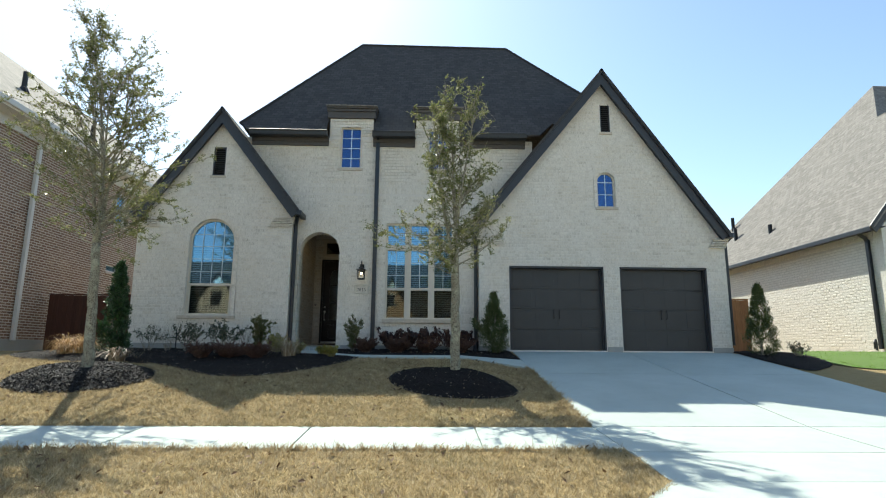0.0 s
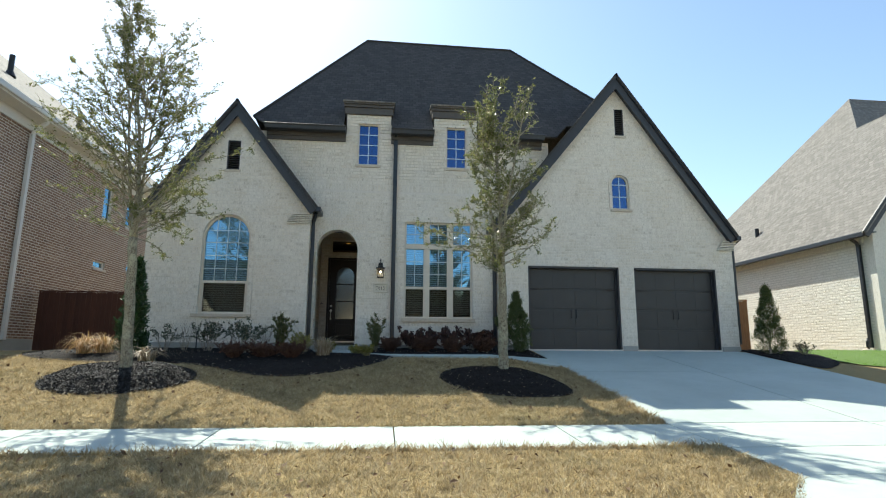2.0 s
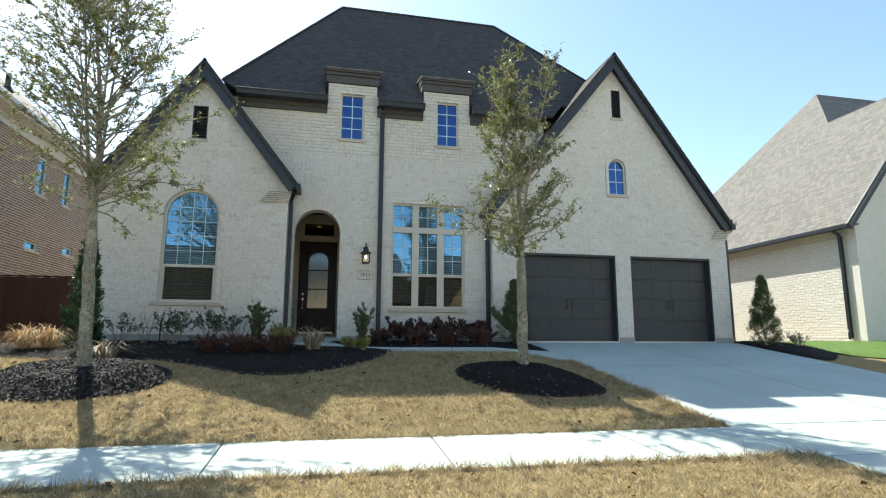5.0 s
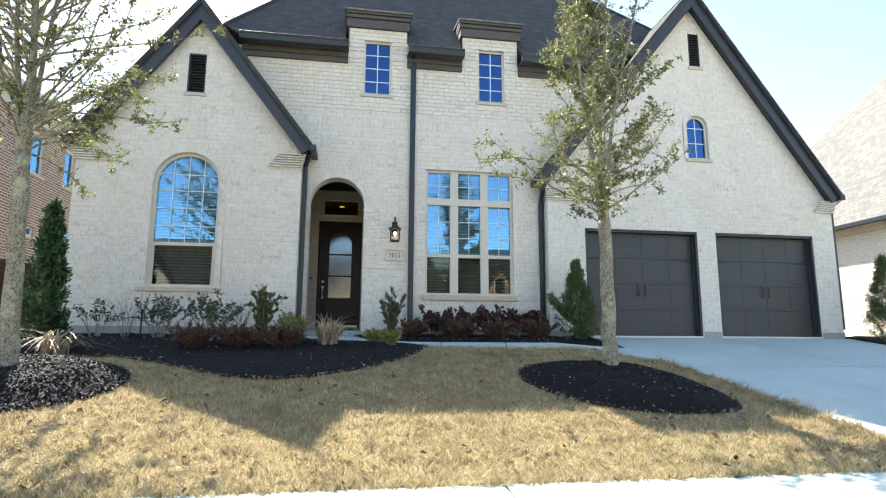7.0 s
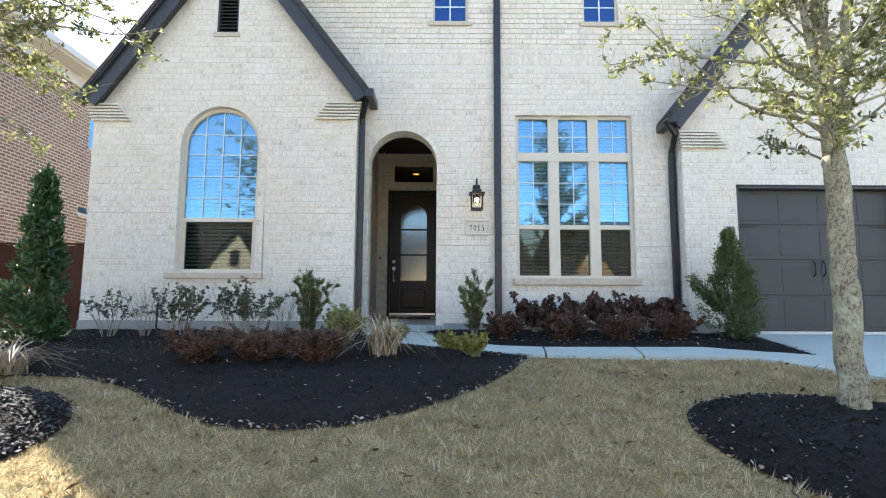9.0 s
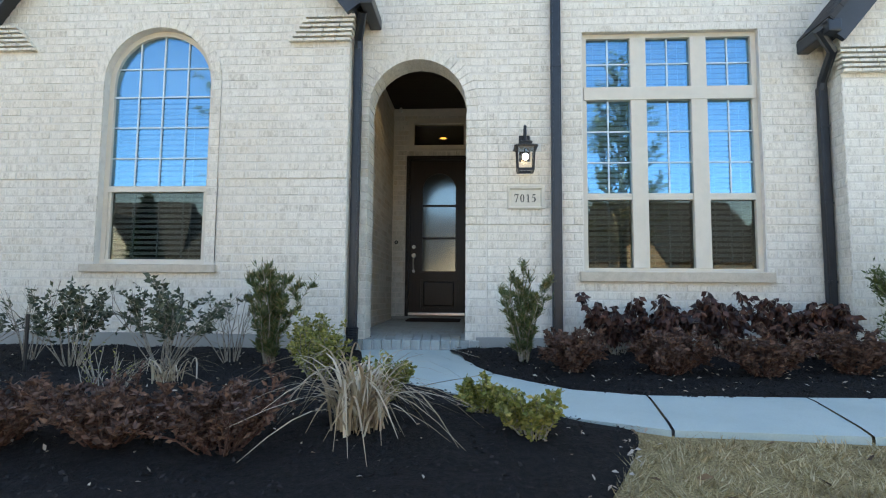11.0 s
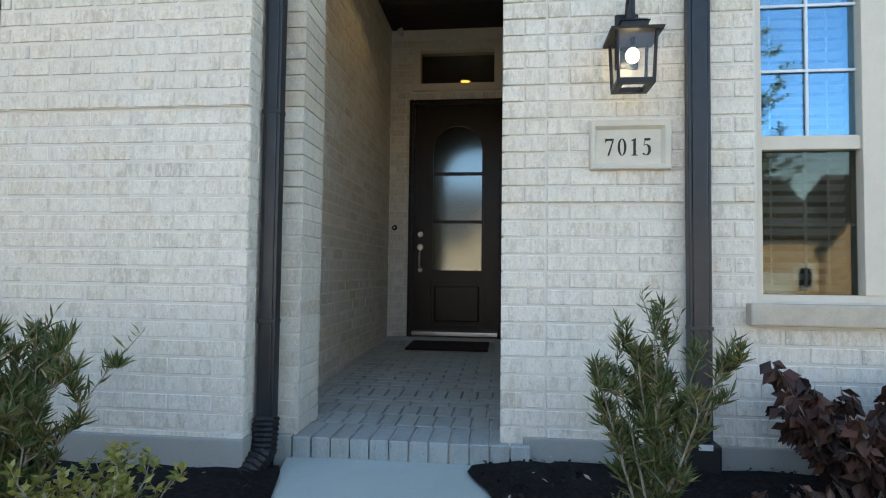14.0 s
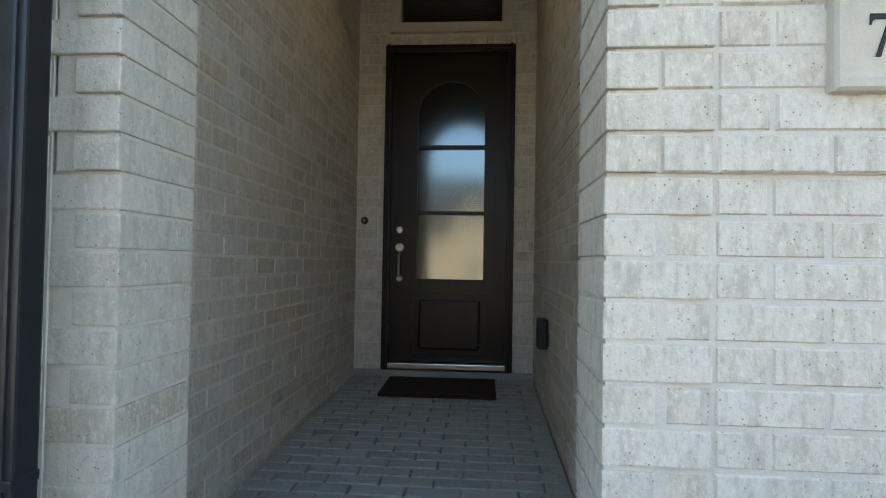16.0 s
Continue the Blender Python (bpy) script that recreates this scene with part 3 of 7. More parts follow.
def ribbon(name, near, far, zf, mat, parent, rise=0.035):
    bm = bmesh.new()
    rows = []
    for (ax, ay), (bx, by) in zip(near, far):
        row = []
        for k in range(7):
            u = k / 6
            x, y = ax + (bx - ax) * u, ay + (by - ay) * u
            row.append(bm.verts.new((x, y, zf(x, y) + rise - (0.008 if k in (0, 6) else 0))))
        rows.append([bm.verts.new(row[0].co - Vector((0, 0, 0.12)))] + row + [bm.verts.new(row[-1].co - Vector((0, 0, 0.12)))])
    for a, b in zip(rows, rows[1:]):
        for k in range(8):
            bm.faces.new((a[k], a[k + 1], b[k + 1], b[k]))
    bmesh.ops.recalc_face_normals(bm, faces=bm.faces[:])
    return part(name, bm, mat, parent)


def split_ribbon(cut_list):
    for i0, i1 in cut_list:
        n, f = WALK_NEAR[i0:i1 + 1], WALK_FAR[i0:i1 + 1]
        def inset(p, q, d=0.008):
            v = Vector(q) - Vector(p)
            return tuple(Vector(p) + v.normalized() * d)
        n = [inset(n[0], n[1])] + n[1:-1] + [inset(n[-1], n[-2])]
        f = [inset(f[0], f[1])] + f[1:-1] + [inset(f[-1], f[-2])]
        ribbon("panel", n, f, walk_z, MAT_CONCRETE, garden_walk)


split_ribbon([(0, 2), (2, 3), (3, 6), (6, 9)])
part("joint", boxes((-1.76, -1.60, 12.95, 13.86, 1.3, 1.425)), MAT_JOINT, garden_walk)

# ---- the house ----
house = root("house", (0, 15.6, 1.5), "two-storey whitewashed brick house with steep dark gables", "house")
Y_GABLE, Y_MAIN, Y_GAR, Y_DOOR = 15.33, 15.636, 15.38, 18.90
COURSE, LENGTH, JOINT = 0.0825, 0.216, 0.009
BASE, BAND, LEDGE = 1.66, 2.815, 3.2275


def front(y):
    return lambda u, w, d: (u, y - d, w)


# openings
W1 = dict(x0=-6.48, x1=-5.36, z0=2.38, spring=4.23)          # arched window of the left gable
W2 = dict(x0=-1.63, x1=0.115, z0=2.35, z1=4.80)
ARCH = dict(x0=-3.815, x1=-2.81, z0=1.60, spring=4.04)
D1 = (-2.89, -2.345, 6.285, 7.41)
D2 = (-0.575, -0.03, 6.285, 7.41)
V1 = (-6.06, -5.75, 5.925, 6.68)
V2 = (3.99, 4.24, 7.30, 8.08)
A2 = dict(x0=3.82, x1=4.29, z0=5.25, spring=5.95)
G1, G2 = (1.50, 3.895, 1.60, 3.69), (4.305, 6.54, 1.60, 3.69)


def gable_span(x0, x1, apex, left, right):
    """Half-open width of a gable wall at a height."""
    def span(z):
        lo = x0 if z < left[1] else left[0] + (apex[0] - left[0]) * (z - left[1]) / (apex[1] - left[1])
        hi = x1 if z < right[1] else right[0] + (apex[0] - right[0]) * (z - right[1]) / (apex[1] - right[1])
        return max(x0, lo), min(x1, hi)
    return span


APEX1, FOOT1L, FOOT1R = (-5.855, 7.58), (-7.81, 4.84), (-3.80, 4.92)
APEX2, FOOT2L, FOOT2R = (4.005, 8.88), (0.51, 4.58), (7.08, 4.50)
WX1L, WX1R, WX2L, WX2R = -7.77, -3.96, 0.73, 7.05

# left gable wall
def rect_loop(x0, x1, z0, z1):
    return [(x0, z0), (x1, z0), (x1, z1), (x0, z1)]


def gable_outline(xl, xr, apex, fl, fr, z0):
    s = gable_span(xl, xr, apex, fl, fr)
    zl = fl[1] + (xl - fl[0]) * (apex[1] - fl[1]) / (apex[0] - fl[0])
    zr = fr[1] + (xr - fr[0]) * (apex[1] - fr[1]) / (apex[0] - fr[0])
    return [(xl, z0), (xr, z0), (xr, zr), apex, (xl, zl)]


wall_gable = part("wall", wall_slab(gable_outline(WX1L + 0.009, WX1R - 0.009, APEX1, FOOT1L, FOOT1R, 1.3),
                                    [arch_loop(W1["x0"], W1["x1"], W1["z0"], W1["spring"]), rect_loop(*V1)], Y_GABLE + 0.009, Y_GABLE + 0.29), MAT_MORTAR, house, "whitewashed brick gable wall")
def upper_skin(parent, left, z, right, top, notches, y, holes=()):
    """A mortar skin that stands proud above the brick ledge."""
    loop = [(left, z)]
    for n in notches:
        loop += n
    loop += [(right, z)] + top
    part("mortar", wall_slab(loop, list(holes), y - 0.001, y + 0.0085), MAT_MORTAR, parent)


def arch_notch(x0, x1, z, spring):
    r, cx = (x1 - x0) / 2, (x0 + x1) / 2
    return [(x0, z)] + [(cx - r * math.cos(a), spring + r * math.sin(a)) for a in (math.pi * k / 14 for k in range(15))] + [(x1, z)]


upper_skin(wall_gable, WX1L + 0.005, LEDGE, WX1R - 0.005, [(WX1R - 0.005, 4.7), APEX1, (WX1L + 0.005, 4.85)], [arch_notch(W1["x0"] - 0.02, W1["x1"] + 0.02, LEDGE, W1["spring"])], Y_GABLE, [rect_loop(*V1)])
near_gable = lambda x, z: x > -4.75 and z < BAND
gaps1 = [arch_gap(W1["x0"] - 0.11, W1["x1"] + 0.11, W1["z0"] - 0.09, W1["spring"]), rect_gap(V1[0] - 0.02, V1[1] + 0.02, V1[2] - 0.08, V1[3])]
span1 = gable_span(WX1L, WX1R, APEX1, FOOT1L, FOOT1R)
runs = lay_courses(BASE, LEDGE, COURSE, LENGTH, JOINT, span1, gaps1, 1) + lay_courses(LEDGE, 7.6, COURSE, LENGTH, JOINT, span1, gaps1, 2)
runs = [(a, b, c, d, o + (0.012 if c >= LEDGE - 0.005 else 0)) for a, b, c, d, o in runs]
bricks_on(wall_gable, runs, front(Y_GABLE + 0.009), near_gable)
# its sides: the short return beside the porch and the long left side
ret = part("wall", boxes((WX1R - 0.28, WX1R - 0.009, Y_GABLE + 0.30, Y_MAIN, 1.3, 5.0)), MAT_MORTAR, house)
runs = lay_courses(BASE, 4.85, COURSE, LENGTH, JOINT, lambda z: (Y_GABLE + 0.003, Y_MAIN - 0.012), [], 3, shift=0.1)
bricks_on(ret, runs, lambda u, w, d: (WX1R - 0.009 + d, u, w), None)
side_l = part("wall", boxes((WX1L + 0.009, WX1L + 0.25, Y_GABLE + 0.30, 30, 1.3, 4.75)), MAT_MORTAR, house)
runs = lay_courses(BASE, 4.7, COURSE, LENGTH, JOINT, lambda z: (Y_GABLE + 0.003, 22), [], 4)
bricks_on(side_l, runs, lambda u, w, d: (WX1L + 0.009 - d, u, w), None)

# main wall with the porch arch, the tall window and two dormers
outline = [(WX1R - 0.2, 1.3), (WX2L + 0.2, 1.3), (WX2L + 0.2, 4.7), (2.2, 6.8), (2.2, 7.1), (0.25, 7.1), (0.25, 7.75), (-0.9, 7.75), (-0.9, 7.1),
           (-2.04, 7.1), (-2.04, 7.75), (-3.19, 7.75), (-3.19, 7.1), (-5.4, 7.1), (-5.4, 6.4), (WX1R - 0.2, 4.9)]
wall_main = part("wall", wall_slab(outline, [arch_loop(ARCH["x0"] - 0.009, ARCH["x1"] + 0.009, ARCH["z0"], ARCH["spring"]), rect_loop(W2["x0"], W2["x1"], W2["z0"], W2["z1"]), rect_loop(*D1), rect_loop(*D2)],
                                   Y_MAIN + 0.009, Y_MAIN + 0.30), MAT_MORTAR, house, "whitewashed brick front wall")


def main_span(z):
    if z < 4.9:
        return WX1R + 0.012, WX2L - 0.012
    return interp(z, [4.9, 6.4], [-4.1, -5.35]), interp(z, [4.9, 6.8], [0.6, 2.15])


gaps = [toothed_gap(ARCH["x0"], ARCH["x1"], ARCH["spring"], 0.13, 0.102, 0.21), rect_gap(W2["x0"] - 0.01, W2["x1"] + 0.01, W2["z0"] - 0.10, W2["z1"] + 0.0),
        rect_gap(D1[0], D1[1], D1[2] - 0.08, D1[3] + 0.01), rect_gap(D2[0], D2[1], D2[2] - 0.08, D2[3] + 0.01)]
runs = lay_courses(BASE, BAND, COURSE, LENGTH, JOINT, main_span, gaps, 5)
upper = lay_courses(BAND, 5.58, COURSE, LENGTH, JOINT, main_span, gaps, 6) + lay_courses(5.76, 7.1, COURSE, LENGTH, JOINT, main_span, gaps, 7)
for x0, x1 in ((-3.19, -2.04), (-0.9, 0.25)):
    upper += lay_courses(7.16, 7.72, COURSE, LENGTH, JOINT, lambda z: (x0, x1), gaps, 8)
x = -4.9
rng = random.Random(9)
while x < 1.2:       # a band of upright bricks between the storeys
    upper.append((x, x + 0.072, 5.585, 5.75, rng.uniform(0.0, 0.004)))
    x += 0.0825
runs += [(a, b, c, d, o + 0.012) for a, b, c, d, o in upper]
bricks_on(wall_main, runs, front(Y_MAIN + 0.009), lambda x, z: -2.75 < x < -1.2 and z < 3.9)

upper_skin(wall_main, WX1R, BAND, WX2L, [(WX2L, 4.8), (WX2L, 5.9), (-4.0, 5.9)], [arch_notch(ARCH["x0"] - 0.02, ARCH["x1"] + 0.02, BAND, ARCH["spring"]), [(W2["x0"], BAND), (W2["x0"], W2["z1"]), (W2["x1"], W2["z1"]), (W2["x1"], BAND)]], Y_MAIN)

# a ring of bricks round the porch arch, running down the jambs
def arch_ring(parent, o, inner, outer, y, depth, jamb_to, n, mat, name="brick", teeth=None, jamb_mats=None):
    cx, r = (o["x0"] + o["x1"]) / 2, (o["x1"] - o["x0"]) / 2
    for k in range(n):
        a0, a1 = math.pi * k / n + 0.007, math.pi * (k + 1) / n - 0.007
        bm = bmesh.new()
        prism(bm, [(cx + (r + e) * math.cos(a), o["spring"] + (r + e) * math.sin(a)) for e, a in ((inner, a0), (outer, a0), (outer, a1), (inner, a1))], depth, "y", y)
        part(name, bm, mat, parent)
    if jamb_to is not None:
        def half(e, flip):
            pts = [(cx - (r + e), jamb_to)] + [(cx + (r + e) * math.cos(a), o["spring"] + (r + e) * math.sin(a)) for a in (math.pi * (1 - k / 16) for k in range(17))] + [(cx + (r + e), jamb_to)]
            return pts[::-1] if flip else pts
        part("mortar", wall_slab(half(outer, False) + half(inner + (0.006 if teeth else 0.003), True), [], y + 0.0045 + (0.012 if teeth else 0.0), y + depth), MAT_MORTAR, parent)
    k = math.floor((o["spring"] - BASE) / COURSE) - 1
    while jamb_to is not None and BASE + k * COURSE > jamb_to:
        z = BASE + k * COURSE
        for sgn in (-1, 1):
            wide = outer if teeth is None else teeth[k % 2]
            xi, xo = cx + sgn * (r + inner), cx + sgn * (r + wide)
            part(name, boxes((min(xi, xo), max(xi, xo), y + (0.012 if z < BAND - 0.01 and teeth else 0), y + depth, z, z + COURSE - JOINT), bevel=0.004), jamb_mats[sgn > 0] if jamb_mats else mat, parent)
        k -= 1


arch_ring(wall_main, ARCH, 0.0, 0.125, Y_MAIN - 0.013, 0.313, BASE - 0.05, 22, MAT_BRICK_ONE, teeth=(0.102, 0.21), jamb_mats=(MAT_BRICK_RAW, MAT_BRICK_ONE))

# garage gable wall
wall_gar = part("wall", wall_slab(gable_outline(WX2L + 0.009, WX2R - 0.009, APEX2, FOOT2L, FOOT2R, 1.3),
                                  [rect_loop(*G1), rect_loop(*G2), rect_loop(*V2), arch_loop(A2["x0"], A2["x1"], A2["z0"], A2["spring"])], Y_GAR + 0.009, Y_GAR + 0.29), MAT_MORTAR, house, "whitewashed brick garage gable wall")
span2 = gable_span(WX2L, WX2R, APEX2, FOOT2L, FOOT2R)
gaps = [rect_gap(G1[0], G1[1], 1.0, G1[3]), rect_gap(G2[0], G2[1], 1.0, G2[3]), rect_gap(V2[0] - 0.02, V2[1] + 0.02, V2[2] - 0.08, V2[3]), arch_gap(A2["x0"] - 0.09, A2["x1"] + 0.09, A2["z0"] - 0.08, A2["spring"])]
runs = lay_courses(1.70, 8.95, COURSE, LENGTH, JOINT, span2, gaps, 10)
bricks_on(wall_gar, runs, front(Y_GAR + 0.009), None)
ret2 = part("wall", boxes((WX2L + 0.009, WX2L + 0.28, Y_GAR + 0.30, 20, 1.3, 4.8)), MAT_MORTAR, house)
runs = lay_courses(BASE, 4.75, COURSE, LENGTH, JOINT, lambda z: (Y_GAR + 0.003, Y_MAIN), [], 11, shift=0.1)
bricks_on(ret2, runs, lambda u, w, d: (WX2L + 0.009 - d, u, w), None)
part("wall", boxes((WX2R - 0.27, WX2R - 0.004, Y_GAR + 0.30, 30, 1.3, 4.6)), MAT_MORTAR, house)
part("wall", boxes((WX1L + 0.3, WX2R - 0.3, 29.8, 30, 1.3, 7.0)), MAT_MORTAR, house)

# exposed foundation under the brick
for r in ((WX1L - 0.01, WX1R + 0.01, Y_GABLE - 0.012, Y_GABLE + 0.25, 1.2, BASE + 0.05), (WX1R + 0.011, -3.94, Y_GABLE + 0.1, Y_MAIN + 0.2, 1.2, BASE - 0.004),
          (-2.70, WX2L, Y_MAIN - 0.012, Y_MAIN + 0.25, 1.2, BASE + 0.03), (WX2L - 0.01, 1.48, Y_GAR - 0.012, Y_GAR + 0.25, 1.2, 1.69),
          (3.915, 4.285, Y_GAR - 0.012, Y_GAR + 0.25, 1.2, 1.69), (6.56, WX2R + 0.01, Y_GAR - 0.012, Y_GAR + 0.25, 1.2, 1.69)):
    part("foundation", boxes(r, bevel=0.008), MAT_FOUND, house, "bare grey concrete footing")

# corbels of stepped thin bricks under the gable feet
def corbel(parent, xa, xb, z0, y, sgn):
    """Courses that step out towards the roof's foot: xa is the wall's corner."""
    for k in range(6):
        z = z0 + k * 0.042
        reach = 0.012 + 0.012 * k
        xe = xb + (xa - xb) * 0.06 * k
        x0, x1 = (min(xa + sgn * reach, xe), max(xa + sgn * reach, xe))
        n = 4
        for i in range(n):
            a, b = x0 + (x1 - x0) * i / n, x0 + (x1 - x0) * (i + 1) / n
            part("brick", boxes((a + 0.004, b - 0.004, y - 0.045 - reach, y + 0.03, z, z + 0.025)), MAT_BRICK_ONE, parent)


corbel(wall_gable, WX1R, -4.57, 4.60, Y_GABLE, 1)
corbel(wall_gable, WX1L, -7.21, 4.56, Y_GABLE, -1)
corbel(wall_gar, WX2L, 1.40, 4.22, Y_GAR, -1)
corbel(wall_gar, WX2R, 6.62, 4.20, Y_GAR, 1)


# ---- roofs ----
def rake(parent, foot, apex, y, depth=0.17, width=0.21):
    """A gable's board with its moulding, from the foot to the apex."""
    (x0, z0), (x1, z1) = foot, apex
    d = Vector((x1 - x0, z1 - z0)).normalized()
    nrm = Vector((-d.y, d.x)) if x1 > x0 else Vector((d.y, -d.x))
    for off, w, yy, dp, mat, nm in ((0.02, width, y, 0.05, MAT_TRIM, "rake_board"), (0.06, 0.07, y - 0.05, 0.06, MAT_TRIM, "rake_moulding")):
        a, b = Vector((x0, z0)) + nrm * off, Vector((x1, z1)) + nrm * off
        pts = [a, b, b - nrm * w, a - nrm * w]
        # plumb cut at the apex
        if nm:
            s = 1 if x1 > x0 else -1
            pts[1] = Vector((x1, z1 + off / abs(nrm.y)))
            pts[2] = Vector((x1, z1 + (off - w) / abs(nrm.y)))
        bm = prism(bmesh.new(), [tuple(p) for p in pts], dp, "y", yy)
        bmesh.ops.recalc_face_normals(bm, faces=bm.faces[:])
        part(nm, bm, mat, parent)
    a, b = Vector((x0, z0)), Vector((x1, z1))
    bm = prism(bmesh.new(), [tuple(p) for p in (a - nrm * 0.10, Vector((x1, z1 - 0.10 / abs(nrm.y))), Vector((x1, z1 - 0.13 / abs(nrm.y))), a - nrm * 0.13)], depth, "y", y + 0.05)
    bmesh.ops.recalc_face_normals(bm, faces=bm.faces[:])
    part("soffit", bm, MAT_TRIM, parent)


for foot, apex, y in ((FOOT1L, APEX1, Y_GABLE - 0.20), (FOOT1R, APEX1, Y_GABLE - 0.20), (FOOT2L, APEX2, Y_GAR - 0.20), (FOOT2R, APEX2, Y_GAR - 0.20)):
    rake(house, foot, apex, y)


def gable_roof(apex, fl, fr, y0, y1, up=0.07, notch=None):
    ax, az = apex[0], apex[1] + up * 1.5
    l, r = (fl[0] - 0.03, fl[1] + up), (fr[0] + 0.03, fr[1] + up)
    foot = [(r[0], y1, r[1])]
    if notch:                                          # the slope stops short of the porch
        nx, ny = notch
        nz = r[1] + (az - r[1]) * (r[0] - nx) / (r[0] - ax)
        foot = [(nx, y1, nz), (nx, ny, nz), (r[0], ny, r[1])]
    return roof_part("roof", [[(l[0], y0, l[1]), (ax, y0, az), (ax, y1, az), (l[0], y1, l[1])], [(r[0], y0, r[1]), (ax, y0, az), (ax, y1, az)] + foot], MAT_SHINGLE, house, 0.05)


gable_roof(APEX1, FOOT1L, FOOT1R, Y_GABLE - 0.27, 21.0, notch=(-4.45, Y_MAIN + 0.12))
gable_roof(APEX2, FOOT2L, FOOT2R, Y_GAR - 0.27, 19.5)
EZ, EY, SL = 7.17, 15.36, 1.192
RL, RR = (-2.90, 19.45, 12.04), (2.09, 19.4, 11.98)


def on_front(x, y):
    return x, y, EZ + (y - EY) * SL


CL, CR = on_front(-5.55, 15.6), on_front(5.0, 15.8)
BL, BR = (-5.7, 23.4, EZ), (5.4, 23.2, EZ)
cuts_front = [CL, on_front(-5.2, EY), on_front(-3.26, EY), on_front(-3.26, EY + 0.72), on_front(-2.02, EY + 0.72), on_front(-2.02, EY), on_front(-0.94, EY), on_front(-0.94, EY + 0.72), on_front(0.29, EY + 0.72), on_front(0.29, EY),
              on_front(2.35, EY), on_front(2.8, 15.8), CR, RR, RL]
roof_part("roof", [cuts_front, [CL, RL, BL], [CR, RR, BR], [BL, RL, RR, BR]], MAT_SHINGLE, house, 0.05, "steep charcoal shingled hip roof")
part("ridge_cap", tube(bmesh.new(), [RL, RR], 0.05, 6), MAT_SHINGLE, house)
for c in ((CL, RL), (CR, RR)):
    part("ridge_cap", tube(bmesh.new(), c, 0.045, 6), MAT_SHINGLE, house)


def cornice(x0, x1, z, y, name="cornice"):
    """A painted frieze, a soffit and a moulded gutter along an eave."""
    part(name, boxes((x0, x1, y - 0.06, y - 0.002, z - 0.30, z - 0.10), (x0, x1, y - 0.10, y - 0.062, z - 0.20, z - 0.10), (x0, x1, y - 0.24, y - 0.002, z - 0.098, z - 0.06), bevel=0.006), MAT_SOFFIT, house)
    bm = bmesh.new()
    prof = [(y - 0.25, z - 0.13), (y - 0.36, z - 0.12), (y - 0.375, z - 0.04), (y - 0.40, z), (y - 0.39, z + 0.01), (y - 0.25, z + 0.01)]
    prism(bm, prof, x1 - x0, "x", x0)
    bmesh.ops.recalc_face_normals(bm, faces=bm.faces[:])
    part("gutter", bm, MAT_GUTTER, house)


cornice(-5.2, -3.20, 7.17, Y_MAIN)
cornice(-2.03, -0.92, 7.17, Y_MAIN)
cornice(0.26, 2.0, 7.17, Y_MAIN)
for x0, x1 in ((-3.25, -1.99), (-0.95, 0.31)):
    part("cornice", boxes((x0, x1, Y_MAIN - 0.06, Y_MAIN + 0.3, 7.65, 7.83), (x0 - 0.02, x1 + 0.02, Y_MAIN - 0.10, Y_MAIN + 0.3, 7.83, 7.90), (x0 - 0.03, x1 + 0.03, Y_MAIN - 0.14, Y_MAIN + 0.3, 7.90, 7.97), bevel=0.008), MAT_SOFFIT, house)
    roof_part("roof", [[(x0 - 0.05, Y_MAIN - 0.18, 7.975), (x1 + 0.05, Y_MAIN - 0.18, 7.975), (x1 + 0.05, Y_MAIN + 0.55, 8.12), (x0 - 0.05, Y_MAIN + 0.55, 8.12)]], MAT_SHINGLE_GREY, house, 0.03)
    for xs in (x0 + 0.06, x1 - 0.06):
        part("cheek", prism(bmesh.new(), [(Y_MAIN + 0.02, 7.1), (Y_MAIN + 0.6, 7.75), (Y_MAIN + 0.6, 8.06), (Y_MAIN + 0.02, 7.94)], 0.04, "x", xs - 0.02), MAT_SOFFIT, house)


# ---- downspouts ----
def downspout(x, y, top, bottom, elbow=None, mat=MAT_GUTTER, w=0.085, d=0.06, parent=house, label=""):
    """A ribbed rectangular pipe on straps, with an elbow at the head."""
    pipe = part("downspout", boxes((x - w / 2, x + w / 2, y - d, y, bottom, top), (x - w / 2 + 0.015, x + w / 2 - 0.015, y - d - 0.005, y - d + 0.001, bottom, top), bevel=0.006), mat, parent, label)
    for z in np.linspace(bottom + 0.5, top - 0.4, 3):
        part("strap", boxes((x - w / 2 - 0.003, x + w / 2 + 0.003, y - d - 0.007, y - 0.001, z, z + 0.02), bevel=0.003), mat, pipe)
    if elbow:
        pts = [Vector((x, y - d / 2, top - 0.03)), Vector((x, y - d / 2 - 0.02, top + 0.06))] + [Vector(p) for p in elbow]
        part("elbow", tube(bmesh.new(), pts, 0.045, 8), mat, pipe)
    return pipe


spout = downspout(-3.905, Y_MAIN - 0.14, 4.62, 1.72, [(-3.82, Y_GABLE - 0.1, 4.86)])
def corrugated(pts, r):
    """A flexible drain pipe with ribs."""
    path, rad = [], []
    for a, b in zip(pts, pts[1:]):
        for k in range(14):
            path.append(Vector(a).lerp(Vector(b), k / 14))
            rad.append(r * (1.0 if len(rad) % 2 else 0.88))
    return tube(bmesh.new(), path, rad, 10)


